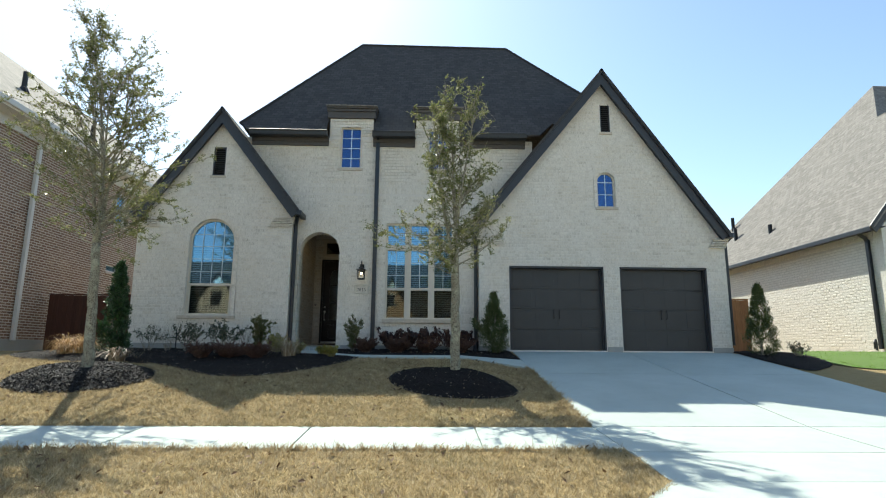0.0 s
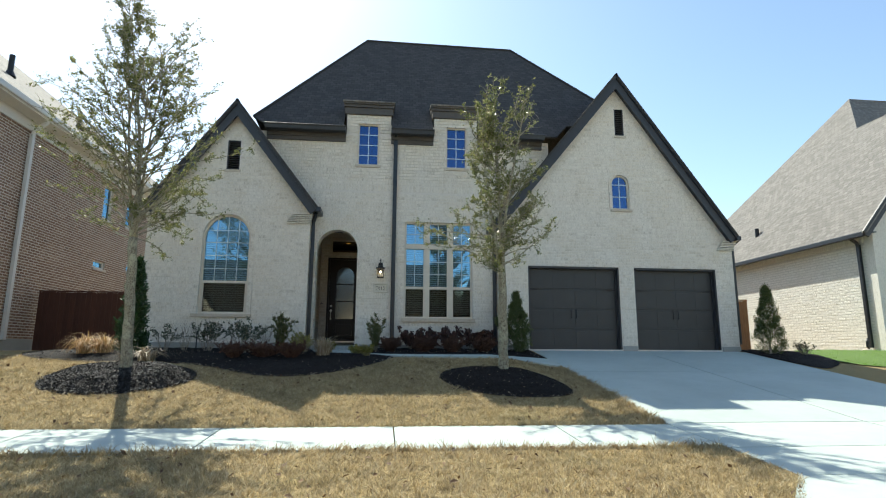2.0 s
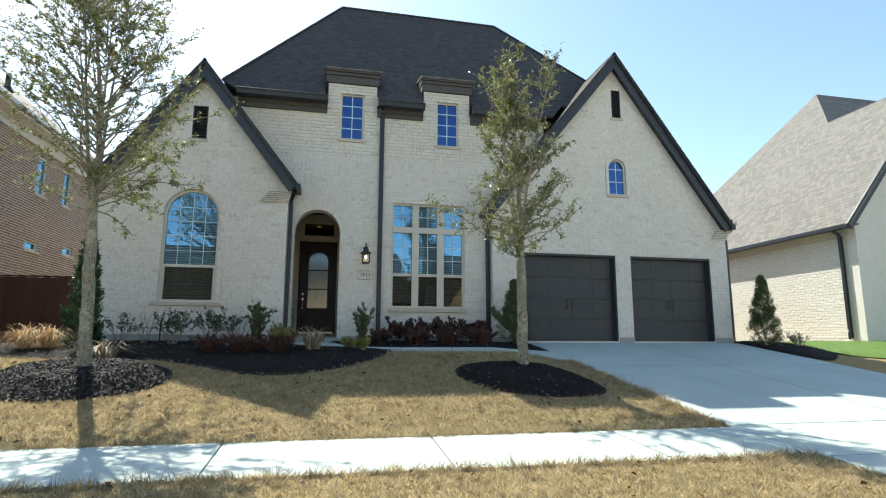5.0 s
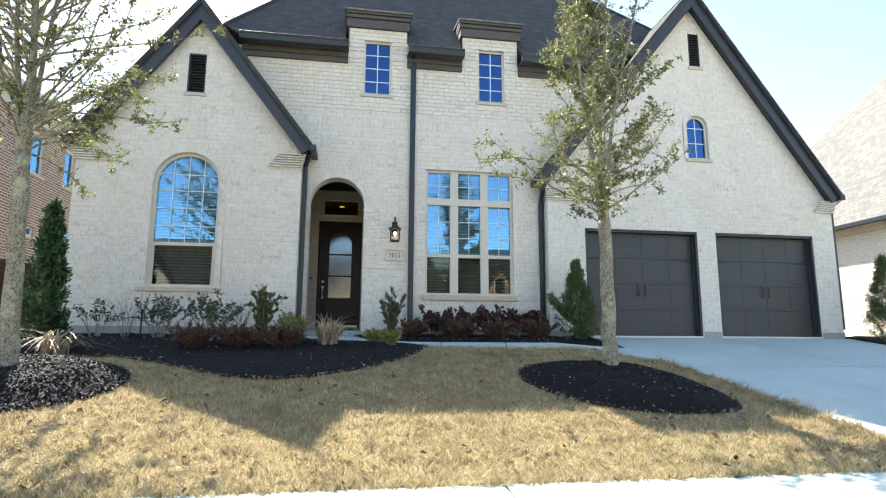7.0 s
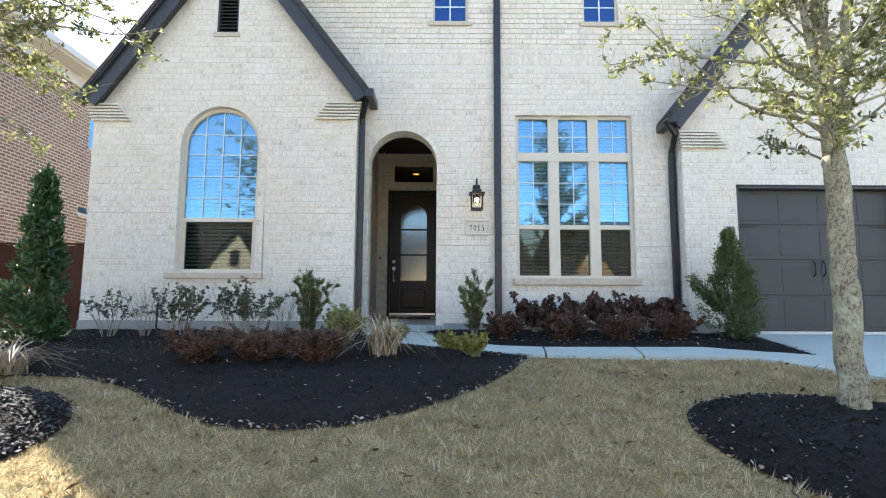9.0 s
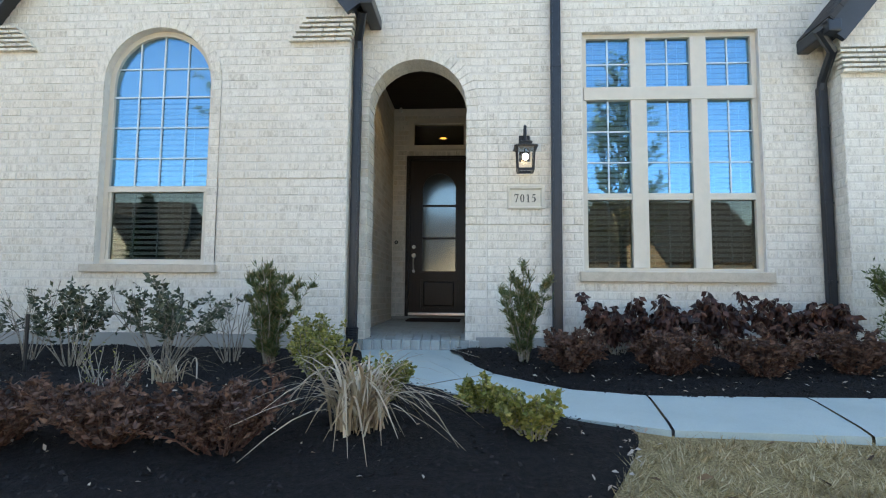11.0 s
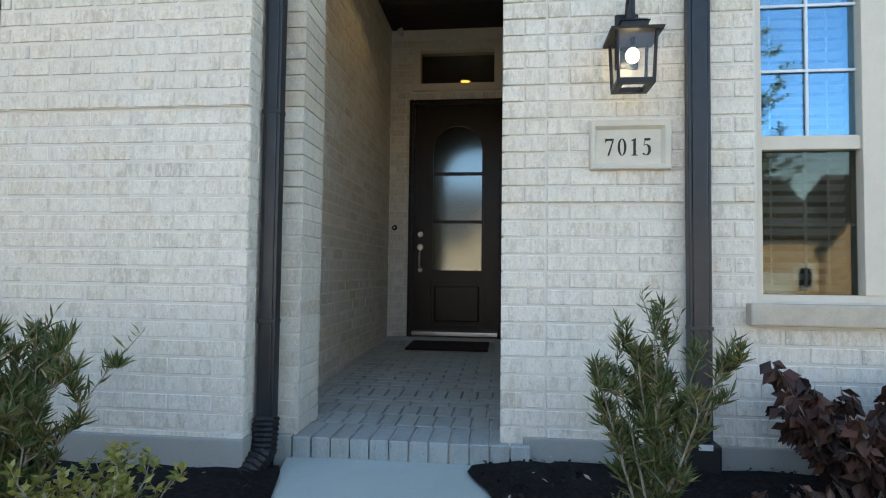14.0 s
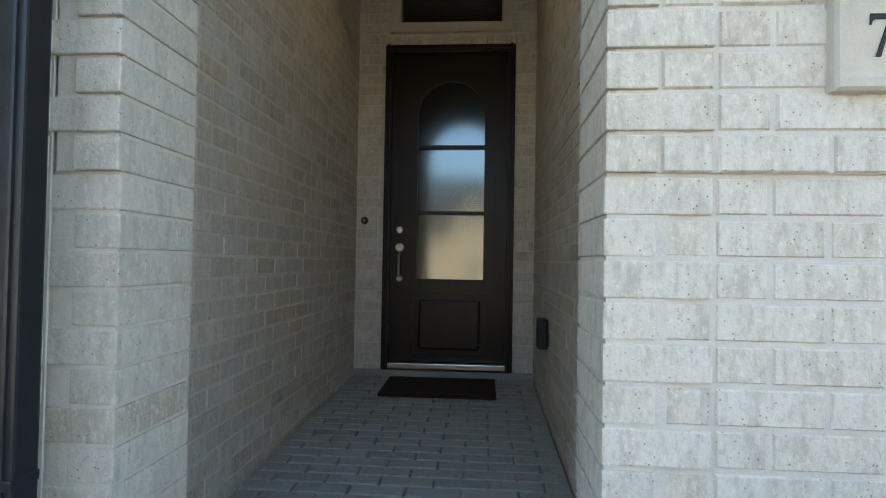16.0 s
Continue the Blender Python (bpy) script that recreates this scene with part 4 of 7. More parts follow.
part("drain_hose", corrugated([(-3.905, Y_MAIN - 0.17, 1.78), (-3.905, Y_MAIN - 0.2, 1.62), (-3.95, Y_MAIN - 0.36, 1.50), (-4.03, Y_MAIN - 0.5, 1.44)], 0.065), MAT_PIPE, spout, "black corrugated drain hose")
spout = downspout(-1.905, Y_MAIN - 0.012, 7.0, 1.72, [(-1.905, Y_MAIN - 0.25, 7.12)], w=0.10)
part("drain_hose", boxes((-1.975, -1.835, Y_MAIN - 0.12, Y_MAIN - 0.014, 1.42, 1.72), bevel=0.01), MAT_PIPE, spout)
part("label_tag", boxes((-1.935, -1.875, Y_MAIN - 0.124, Y_MAIN - 0.121, 1.70, 1.725)), MAT_WHITE, spout)
spout = downspout(WX2L - 0.06, Y_MAIN - 0.02, 4.16, 1.75, [(WX2L - 0.1, Y_GAR - 0.05, 4.42), (0.45, Y_GAR - 0.15, 4.58)])
part("drain_hose", corrugated([(WX2L - 0.06, Y_MAIN - 0.05, 1.8), (WX2L - 0.07, Y_MAIN - 0.12, 1.62), (WX2L - 0.12, Y_MAIN - 0.35, 1.5)], 0.065), MAT_PIPE, spout)
downspout(WX2R + 0.06, Y_GAR + 0.12, 4.3, 1.75, [(WX2R + 0.18, Y_GAR - 0.05, 4.5)])
for fx, fz, yy in ((FOOT1R[0] + 0.04, FOOT1R[1], Y_GABLE), (FOOT1L[0] - 0.04, FOOT1L[1], Y_GABLE), (FOOT2L[0] + 0.03, FOOT2L[1], Y_GAR), (FOOT2R[0] + 0.04, FOOT2R[1], Y_GAR)):
    part("gutter", boxes((fx - 0.06, fx + 0.06, yy - 0.26, yy + 0.3 if fx > -5 else 20, fz - 0.06, fz + 0.06), bevel=0.015), MAT_GUTTER, house)


# ---- windows, vents, doors ----
def bars(win, x0, x1, z0, z1, cols, rows, y, w=0.013, parent=None, clip=None):
    for i in range(1, cols):
        x = x0 + (x1 - x0) * i / cols
        top = clip(x) if clip else z1
        part("muntin", boxes((x - w / 2, x + w / 2, y, y + 0.012, z0, top)), MAT_MUNTIN, win)
    for z in rows:
        part("muntin", boxes((x0, x1, y + 0.001, y + 0.011, z - w / 2, z + w / 2)), MAT_MUNTIN, win)


def blind(win, x0, x1, z0, z1, y, mat=MAT_BLIND, pitch=0.055):
    """Horizontal slats behind the glass."""
    bm, z = bmesh.new(), z0
    while z < z1:
        vs = [bm.verts.new(p) for p in ((x0, y + 0.02, z), (x1, y + 0.02, z), (x1, y - 0.004, z + 0.03), (x0, y - 0.004, z + 0.03))]
        bm.faces.new(vs)
        z += pitch
    for i in (0.2, 0.8):
        xx = x0 + (x1 - x0) * i
        box(bm, xx - 0.004, xx + 0.004, y - 0.02, y - 0.016, z0, z1)
    ob = part("blind", bm, mat, win)
    ob["kind"] = "stuff"


def pane(win, loop, y, mat):
    bm = bmesh.new()
    prism(bm, loop, 0.006, "y", y)
    bmesh.ops.recalc_face_normals(bm, faces=bm.faces[:])
    ob = part("pane", bm, mat, win)
    ob.visible_shadow = False
    return ob


def room(x0, x1, y0, z0, z1, depth=2.6):
    bm = bmesh.new()
    box(bm, x0, x1, y0, y0 + depth, z0, z1)
    bm.faces.ensure_lookup_table()
    bmesh.ops.delete(bm, geom=[f for f in bm.faces if f.normal.y < -0.5 or all(abs(v.co.y - y0) < 1e-4 for v in f.verts)], context="FACES")
    part("room", bm, MAT_ROOM, house)


# arched window
w = W1
win = part("window", wall_slab(arch_loop(w["x0"], w["x1"], w["z0"], w["spring"]), [arch_loop(w["x0"] + 0.05, w["x1"] - 0.05, w["z0"] + 0.05, w["spring"])], Y_GABLE + 0.08, Y_GABLE + 0.16), MAT_FRAME, house, "tall arched window with almond frame")
ix0, ix1, mid = w["x0"] + 0.05, w["x1"] - 0.05, 3.14
part("meeting_rail", boxes((ix0, ix1, Y_GABLE + 0.075, Y_GABLE + 0.15, mid - 0.03, mid + 0.03), (ix0, ix0 + 0.03, Y_GABLE + 0.09, Y_GABLE + 0.15, w["z0"] + 0.05, mid), (ix1 - 0.03, ix1, Y_GABLE + 0.09, Y_GABLE + 0.15, w["z0"] + 0.05, mid), bevel=0.004), MAT_FRAME, win)
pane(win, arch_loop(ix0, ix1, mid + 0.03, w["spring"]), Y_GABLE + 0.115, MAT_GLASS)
pane(win, rect_loop(ix0, ix1, w["z0"] + 0.05, mid - 0.03), Y_GABLE + 0.118, MAT_SCREEN)
rr = (ix1 - ix0) / 2
cxw = (ix0 + ix1) / 2
bars(win, ix0, ix1, mid + 0.03, 0, 4, [3.46, 3.78, 4.10, 4.40], Y_GABLE + 0.100, clip=lambda x: w["spring"] + math.sqrt(max(0, rr * rr - (x - cxw) ** 2)))
bars(win, ix0, ix1, w["z0"] + 0.05, mid - 0.03, 4, [2.76], Y_GABLE + 0.128)
blind(win, ix0, ix1, w["z0"] + 0.05, 4.12, Y_GABLE + 0.20)
part("shade", prism(bmesh.new(), arch_loop(ix0, ix1, 4.13, w["spring"] + 0.001), 0.01, "y", Y_GABLE + 0.20), MAT_FILM, win)
part("window_sill", boxes((w["x0"] - 0.13, w["x1"] + 0.13, Y_GABLE - 0.045, Y_GABLE + 0.12, w["z0"] - 0.085, w["z0"] - 0.004), bevel=0.01), MAT_STONE, win)
arch_ring(win, dict(x0=w["x0"], x1=w["x1"], spring=w["spring"]), 0.002, 0.105, Y_GABLE - 0.012, 0.1, w["z0"] - 0.02, 20, MAT_BRICK_ONE)
room(-7.2, -4.3, Y_GABLE + 0.32, 1.9, 5.2)

# tall window in three bays
w = W2
fy = Y_MAIN + 0.06
win = part("window", wall_slab(rect_loop(w["x0"], w["x1"], w["z0"], w["z1"]), [rect_loop(w["x0"] + 0.05, w["x1"] - 0.05, w["z0"] + 0.035, w["z1"] - 0.045)], fy, fy + 0.1), MAT_FRAME, house, "three-bay window with almond frame and blinds")
bays = []
span_w = (w["x1"] - w["x0"] - 0.10 - 0.318) / 3
for i in range(3):
    bays.append((w["x0"] + 0.05 + i * (span_w + 0.159), w["x0"] + 0.05 + i * (span_w + 0.159) + span_w))
for a, b in zip(bays, bays[1:]):
    part("mullion", boxes((a[1], b[0], fy - 0.01, fy + 0.09, w["z0"] + 0.035, w["z1"] - 0.045), bevel=0.005), MAT_FRAME, win)
part("transom_bar", boxes((w["x0"] + 0.02, w["x1"] - 0.02, fy - 0.018, fy + 0.088, 4.10, 4.235), bevel=0.005), MAT_FRAME, win)
for a, b in bays:
    part("meeting_rail", boxes((a, b, fy + 0.005, fy + 0.085, 3.073, 3.14), bevel=0.004), MAT_FRAME, win)
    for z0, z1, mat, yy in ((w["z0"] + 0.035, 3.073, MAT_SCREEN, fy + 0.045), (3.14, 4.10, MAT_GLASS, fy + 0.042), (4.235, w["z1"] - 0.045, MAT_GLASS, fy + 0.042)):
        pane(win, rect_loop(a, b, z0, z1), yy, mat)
    bars(win, a, b, w["z0"] + 0.035, 3.073, 2, [2.72], fy + 0.056)
    bars(win, a, b, 3.14, 4.10, 2, [3.46, 3.78], fy + 0.028)
    bars(win, a, b, 4.235, w["z1"] - 0.045, 2, [4.49], fy + 0.028)
    blind(win, a, b, w["z0"] + 0.05, w["z1"] - 0.05, fy + 0.13)
part("window_sill", boxes((w["x0"] - 0.05, w["x1"] + 0.06, Y_MAIN - 0.05, fy + 0.1, w["z0"] - 0.105, w["z0"] - 0.004), bevel=0.01), MAT_STONE, win)
room(-2.3, 0.45, Y_MAIN + 0.32, 1.9, 5.2)

# small upper windows
def small_window(x0, x1, z0, z1, y, cols, rows, arched=None):
    if arched:
        outer, inner = arch_loop(x0, x1, z0, arched), arch_loop(x0 + 0.035, x1 - 0.035, z0 + 0.035, arched)
    else:
        outer, inner = rect_loop(x0, x1, z0, z1), rect_loop(x0 + 0.035, x1 - 0.035, z0 + 0.035, z1 - 0.035)
    win = part("window", wall_slab(outer, [inner], y + 0.06, y + 0.13), MAT_FRAME, house, "small gridded upper window")
    pane(win, inner, y + 0.09, MAT_GLASS_UPPER_SKY)
    r, cx = (x1 - x0) / 2 - 0.035, (x0 + x1) / 2
    bars(win, x0 + 0.035, x1 - 0.035, z0 + 0.035, z1 - 0.035, cols, rows, y + 0.078, 0.02, clip=(lambda x: arched + math.sqrt(max(0, r * r - (x - cx) ** 2))) if arched else None)
    part("window_sill", boxes((x0 - 0.06, x1 + 0.06, y - 0.03, y + 0.1, z0 - 0.075, z0 - 0.004), bevel=0.008), MAT_STONE, win)
    if arched:
        arch_ring(win, dict(x0=x0, x1=x1, spring=arched), 0.002, 0.085, y - 0.012, 0.1, z0, 12, MAT_BRICK_ONE)
    else:
        # A thin dark strip drawn for the shadow line above the frame.
        part("lintel", boxes((x0 - 0.01, x1 + 0.01, y - 0.004, y + 0.08, z1 + 0.002, z1 + 0.012)), MAT_TRIM, win)
    room(x0 - 0.3, x1 + 0.3, y + 0.31, z0 - 0.3, z1 + 0.2, 1.0)


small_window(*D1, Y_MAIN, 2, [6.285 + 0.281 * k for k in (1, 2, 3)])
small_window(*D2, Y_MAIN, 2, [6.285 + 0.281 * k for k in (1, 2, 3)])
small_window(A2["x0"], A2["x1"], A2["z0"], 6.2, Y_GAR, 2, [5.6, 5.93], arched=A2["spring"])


def louvre(x0, x1, z0, z1, y):
    vent = part("gable_vent", wall_slab(rect_loop(x0, x1, z0, z1), [rect_loop(x0 + 0.025, x1 - 0.025, z0 + 0.025, z1 - 0.025)], y + 0.01, y + 0.1), MAT_TRIM, house, "dark louvred gable vent")
    z = z0 + 0.03
    while z < z1 - 0.05:
        bm = bmesh.new()
        prism(bm, [(y + 0.02, z), (y + 0.09, z + 0.05), (y + 0.095, z + 0.042), (y + 0.025, z - 0.008)], x1 - x0 - 0.05, "x", x0 + 0.025)
        part("slat", bm, MAT_TRIM, vent)
        z += 0.055
    part("backing", boxes((x0, x1, y + 0.11, y + 0.13, z0, z1)), MAT_BLACK, vent)
    part("vent_sill", boxes((x0 - 0.04, x1 + 0.04, y - 0.025, y + 0.05, z0 - 0.07, z0 - 0.004), bevel=0.006), MAT_STONE, vent)


louvre(*V1, Y_GABLE)
louvre(*V2, Y_GAR)


def garage_door(x0, x1, z0, z1, y):
    door = part("garage_door", boxes((x0 + 0.04, x1 - 0.04, y + 0.035, y + 0.08, z0, z1 - 0.04)), MAT_GARAGE, house, "charcoal panelled garage door, closed")
    part("jamb", boxes((x0, x0 + 0.04, y - 0.12, y + 0.1, z0, z1), (x1 - 0.04, x1, y - 0.12, y + 0.1, z0, z1), (x0, x1, y - 0.12, y + 0.1, z1 - 0.05, z1), (x0 + 0.04, x0 + 0.07, y - 0.03, y + 0.03, z0, z1 - 0.05), (x1 - 0.07, x1 - 0.04, y - 0.03, y + 0.03, z0, z1 - 0.05)), MAT_TRIM, door)
    rows, cols = 4, 4
    hh, ww = (z1 - 0.05 - z0) / rows, (x1 - x0 - 0.1) / cols
    for r in range(rows):
        zz = z0 + r * hh
        part("section", boxes((x0 + 0.045, x1 - 0.045, y + 0.02, y + 0.045, zz + 0.006, zz + hh - 0.006), bevel=0.005), MAT_GARAGE, door)
        for c in range(cols):
            xx = x0 + 0.05 + c * ww
            bm = bmesh.new()
            box(bm, xx + 0.05, xx + ww - 0.05, y + 0.0155, y + 0.03, zz + 0.06, zz + hh - 0.06, bevel=0.004)
            part("panel", bm, MAT_GARAGE, door)
    for xx, s in ((x0 + 0.06, 1), (x1 - 0.06, -1)):
        for zz in (z0 + hh * 3.0 - 0.02,):
            part("strap_hinge", prism(bmesh.new(), [(xx, zz - 0.018), (xx + s * 0.3, zz - 0.008), (xx + s * 0.34, zz), (xx + s * 0.3, zz + 0.008), (xx, zz + 0.018)], 0.012, "y", y - 0.003), MAT_BLACK, door, "black iron strap hinge")
    for s in (-0.07, 0.07):
        cxh = (x0 + x1) / 2 + s
        zc = z0 + hh * 1.75
        part("pull_handle", tube(bmesh.new(), [(cxh, y + 0.005, zc - 0.11), (cxh, y - 0.035, zc - 0.07), (cxh, y - 0.04, zc), (cxh, y - 0.035, zc + 0.07), (cxh, y + 0.005, zc + 0.11)], 0.011, 6), MAT_BLACK, door, "black iron pull handle")


garage_door(*G1, Y_GAR + 0.14)
garage_door(*G2, Y_GAR + 0.14)
# Thin dark lintel edges over the two garage doors.
part("lintel", boxes((G1[0], G1[1], Y_GAR - 0.004, Y_GAR + 0.05, G1[3] - 0.012, G1[3] - 0.001), (G2[0], G2[1], Y_GAR - 0.004, Y_GAR + 0.05, G2[3] - 0.012, G2[3] - 0.001)), MAT_TRIM, house)

# ---- the porch ----
PX0, PX1, PZ, PTOP = -4.06, -2.66, 1.655, 5.15


def porch_z(y):
    """The porch floor falls a little towards the step."""
    return PZ + 0.025 * max(0.0, y - Y_MAIN - 0.25)


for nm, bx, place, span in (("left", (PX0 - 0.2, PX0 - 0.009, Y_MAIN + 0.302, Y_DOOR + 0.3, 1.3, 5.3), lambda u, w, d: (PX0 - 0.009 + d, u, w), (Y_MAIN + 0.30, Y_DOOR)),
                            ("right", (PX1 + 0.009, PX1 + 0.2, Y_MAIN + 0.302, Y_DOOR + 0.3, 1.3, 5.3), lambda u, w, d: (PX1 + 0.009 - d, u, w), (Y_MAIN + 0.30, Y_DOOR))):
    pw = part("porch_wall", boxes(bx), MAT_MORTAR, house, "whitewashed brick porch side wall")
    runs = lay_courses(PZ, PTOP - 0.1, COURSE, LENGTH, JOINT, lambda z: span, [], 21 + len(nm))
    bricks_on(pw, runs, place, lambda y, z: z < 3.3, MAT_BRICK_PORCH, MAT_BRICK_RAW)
dx0, dx1, dz1 = -3.85, -2.815, 4.36
tx0, tx1, tz0, tz1 = -3.81, -2.85, 4.455, 4.97
back = part("porch_wall", wall_slab(rect_loop(PX0 - 0.2, PX1 + 0.2, 1.3, 5.3), [rect_loop(dx0, dx1, 1.70, dz1), rect_loop(tx0, tx1, tz0, tz1)], Y_DOOR + 0.009, Y_DOOR + 0.2), MAT_MORTAR, house, "whitewashed brick wall round the front door")
runs = lay_courses(PZ, PTOP - 0.1, COURSE, LENGTH, JOINT, lambda z: (PX0, PX1), [rect_gap(dx0, dx1, 1.0, dz1 + 0.09), rect_gap(tx0, tx1, tz0 - 0.02, tz1 + 0.02)], 31)
x = dx0 - 0.02
while x < dx1 + 0.02:
    runs.append((x, x + 0.065, dz1 + 0.003, tz0 - 0.02, 0.004))
    x += 0.075
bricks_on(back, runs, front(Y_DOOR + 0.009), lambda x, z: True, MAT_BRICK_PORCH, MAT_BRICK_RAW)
part("porch_ceiling", boxes(*[(PX0, PX1, y, y + 0.095, PTOP, PTOP + 0.03) for y in np.arange(Y_MAIN + 0.31, Y_DOOR, 0.1)]), MAT_CEIL, house, "dark stained plank porch ceiling")["kind"] = "stuff"
part("porch_ceiling", boxes((PX0 - 0.2, PX1 + 0.2, Y_MAIN + 0.302, Y_DOOR + 0.2, PTOP + 0.028, PTOP + 0.06)), MAT_CEIL, house)
porch_floor = part("porch_floor", boxes((PX0 - 0.1, PX1 + 0.1, Y_MAIN + 0.30, Y_DOOR + 0.1, 1.3, PZ - 0.012), (-3.93, -2.69, Y_MAIN - 0.02, Y_MAIN + 0.30, 1.3, PZ - 0.012)), MAT_MORTAR, house)
part("threshold_step", boxes((PX0, PX1, Y_DOOR - 0.03, Y_DOOR + 0.06, PZ, PZ + 0.115), bevel=0.008), MAT_FOUND, house)
FLOOR = []
row, y = 0, Y_MAIN + 0.235
while y < Y_DOOR - 0.05:      # running bond, long side across the porch; now and then a row of headers
    lng = 0.1 if row in (0, 1, 4) else 0.235
    wid = 0.205 if row in (0, 1, 4) else 0.098
    x = PX0 - (0.12 if row % 2 else 0.0)
    if y + wid < Y_DOOR - 0.03:
        while x < PX1:
            a, b = max(PX0 + 0.004, x), min(PX1 - 0.004, x + lng - 0.008)
            if y < Y_MAIN + 0.31:
                a, b = max(a, ARCH["x0"] + 0.004), min(b, ARCH["x1"] - 0.004)
            if b - a > 0.03:
                FLOOR.append((a, b, y, y + wid - 0.008))
            x += lng
    y, row = y + wid, row + 1
x = -3.92
while x < -2.70:              # the rowlock edge of the step
    FLOOR.append((x, x + 0.088, Y_MAIN - 0.045, Y_MAIN + 0.228))
    x += 0.097

# front door
door = part("front_door", wall_slab(rect_loop(dx0 + 0.055, dx1 - 0.055, 1.835, dz1 - 0.06), [arch_loop(-3.605, -3.03, 2.47, 3.81), ], Y_DOOR + 0.055, Y_DOOR + 0.10), MAT_DOOR, house, "dark stained front door, closed, with arched rain glass")
part("door_frame", boxes((dx0, dx0 + 0.055, Y_DOOR - 0.012, Y_DOOR + 0.16, 1.772, dz1), (dx1 - 0.055, dx1, Y_DOOR - 0.012, Y_DOOR + 0.16, 1.772, dz1), (dx0 + 0.055, dx1 - 0.055, Y_DOOR - 0.012, Y_DOOR + 0.16, dz1 - 0.06, dz1),
                         (dx0 + 0.02, dx0 + 0.04, Y_DOOR - 0.03, Y_DOOR - 0.01, 1.772, dz1), (dx1 - 0.04, dx1 - 0.02, Y_DOOR - 0.03, Y_DOOR - 0.01, 1.772, dz1), (dx0 + 0.04, dx1 - 0.04, Y_DOOR - 0.03, Y_DOOR - 0.01, dz1 - 0.04, dz1 - 0.02), bevel=0.004), MAT_DOOR, door)
part("threshold", boxes((dx0 + 0.055, dx1 - 0.055, Y_DOOR - 0.03, Y_DOOR + 0.12, 1.785, 1.828), bevel=0.006), MAT_CHROME, door, "worn aluminium threshold")
part("glass_stop", wall_slab(arch_loop(-3.605, -3.03, 2.47, 3.81), [arch_loop(-3.585, -3.05, 2.49, 3.81)], Y_DOOR + 0.04, Y_DOOR + 0.058), MAT_DOOR, door)
zs = [2.49, 3.02, 3.55]
for i, z in enumerate(zs):
    loop = rect_loop(-3.585, -3.05, z + (0.014 if i else 0), zs[i + 1] - 0.014) if i < 2 else arch_loop(-3.585, -3.05, z + 0.014, 3.81)
    pane(door, loop, Y_DOOR + 0.07, MAT_FROST)
    if i:
        part("glazing_bar", boxes((-3.585, -3.05, Y_DOOR + 0.045, Y_DOOR + 0.09, z - 0.016, z + 0.016), bevel=0.004), MAT_DOOR, door)
part("panel", boxes((-3.56, -3.07, Y_DOOR + 0.035, Y_DOOR + 0.06, 1.93, 2.32), bevel=0.018), MAT_DOOR, door)
part("panel_moulding", wall_slab(rect_loop(-3.63, -3.0, 1.87, 2.38), [rect_loop(-3.60, -3.03, 1.90, 2.35)], Y_DOOR + 0.04, Y_DOOR + 0.06), MAT_DOOR, door)
hx = -3.72
for z, r in ((2.88, 0.032), (2.74, 0.038)):
    bm = bmesh.new()
    bmesh.ops.create_cone(bm, cap_ends=True, segments=20, radius1=r, radius2=r * 0.8, depth=0.022, matrix=Matrix.Translation((hx, Y_DOOR + 0.045, z)) @ Matrix.Rotation(radians(90), 4, "X"))
    part("deadbolt" if z > 2.8 else "knob", bm, MAT_CHROME, door, "satin nickel lock")
part("pull_handle", tube(bmesh.new(), [(hx, Y_DOOR + 0.05, 2.70), (hx, Y_DOOR - 0.0, 2.68), (hx, Y_DOOR - 0.01, 2.60), (hx, Y_DOOR + 0.0, 2.53), (hx, Y_DOOR + 0.05, 2.50)], 0.011, 8), MAT_CHROME, door, "satin nickel pull handle")
bm = bmesh.new()
bmesh.ops.create_cone(bm, cap_ends=True, segments=16, radius1=0.026, radius2=0.02, depth=0.02, matrix=Matrix.Translation((hx, Y_DOOR + 0.045, 2.49)) @ Matrix.Rotation(radians(90), 4, "X"))
part("handle_foot", bm, MAT_CHROME, door)

win = part("window", wall_slab(rect_loop(tx0, tx1, tz0, tz1), [rect_loop(tx0 + 0.075, tx1 - 0.075, tz0 + 0.075, tz1 - 0.075)], Y_DOOR - 0.035, Y_DOOR + 0.1), MAT_FRAME, house, "transom window over the front door")
pane(win, rect_loop(tx0 + 0.075, tx1 - 0.075, tz0 + 0.075, tz1 - 0.075), Y_DOOR + 0.05, MAT_DARK_GLASS)
room(-4.0, -2.75, Y_DOOR + 0.21, 1.66, 5.1, 2.0)


# ---- planting beds ----
def smooth_loop(pts, per=5):
    """A closed curve through the points."""
    out, n = [], len(pts)
    for i in range(n):
        p0, p1, p2, p3 = [Vector(pts[(i + k) % n]) for k in (-1, 0, 1, 2)]
        for s in range(per):
            t = s / per
            out.append(0.5 * ((2 * p1) + (p2 - p0) * t + (2 * p0 - 5 * p1 + 4 * p2 - p3) * t * t + (3 * p1 - p0 - 3 * p2 + p3) * t * t * t))
    return out


def inside(x, y, loop):
    hit, j = False, len(loop) - 1
    for i in range(len(loop)):
        (xi, yi), (xj, yj) = loop[i], loop[j]
        if (yi > y) != (yj > y) and x < (xj - xi) * (y - yi) / (yj - yi) + xi:
            hit = not hit
        j = i
    return hit


ARRAYS = {}


def edge_dist(x, y, loop):
    if id(loop) not in ARRAYS:
        ARRAYS[id(loop)] = np.array([tuple(q) for q in loop])
    d = ARRAYS[id(loop)] - (x, y)
    return math.sqrt((d * d).sum(axis=1).min())


from mathutils.geometry import delaunay_2d_cdt
BEDS = []


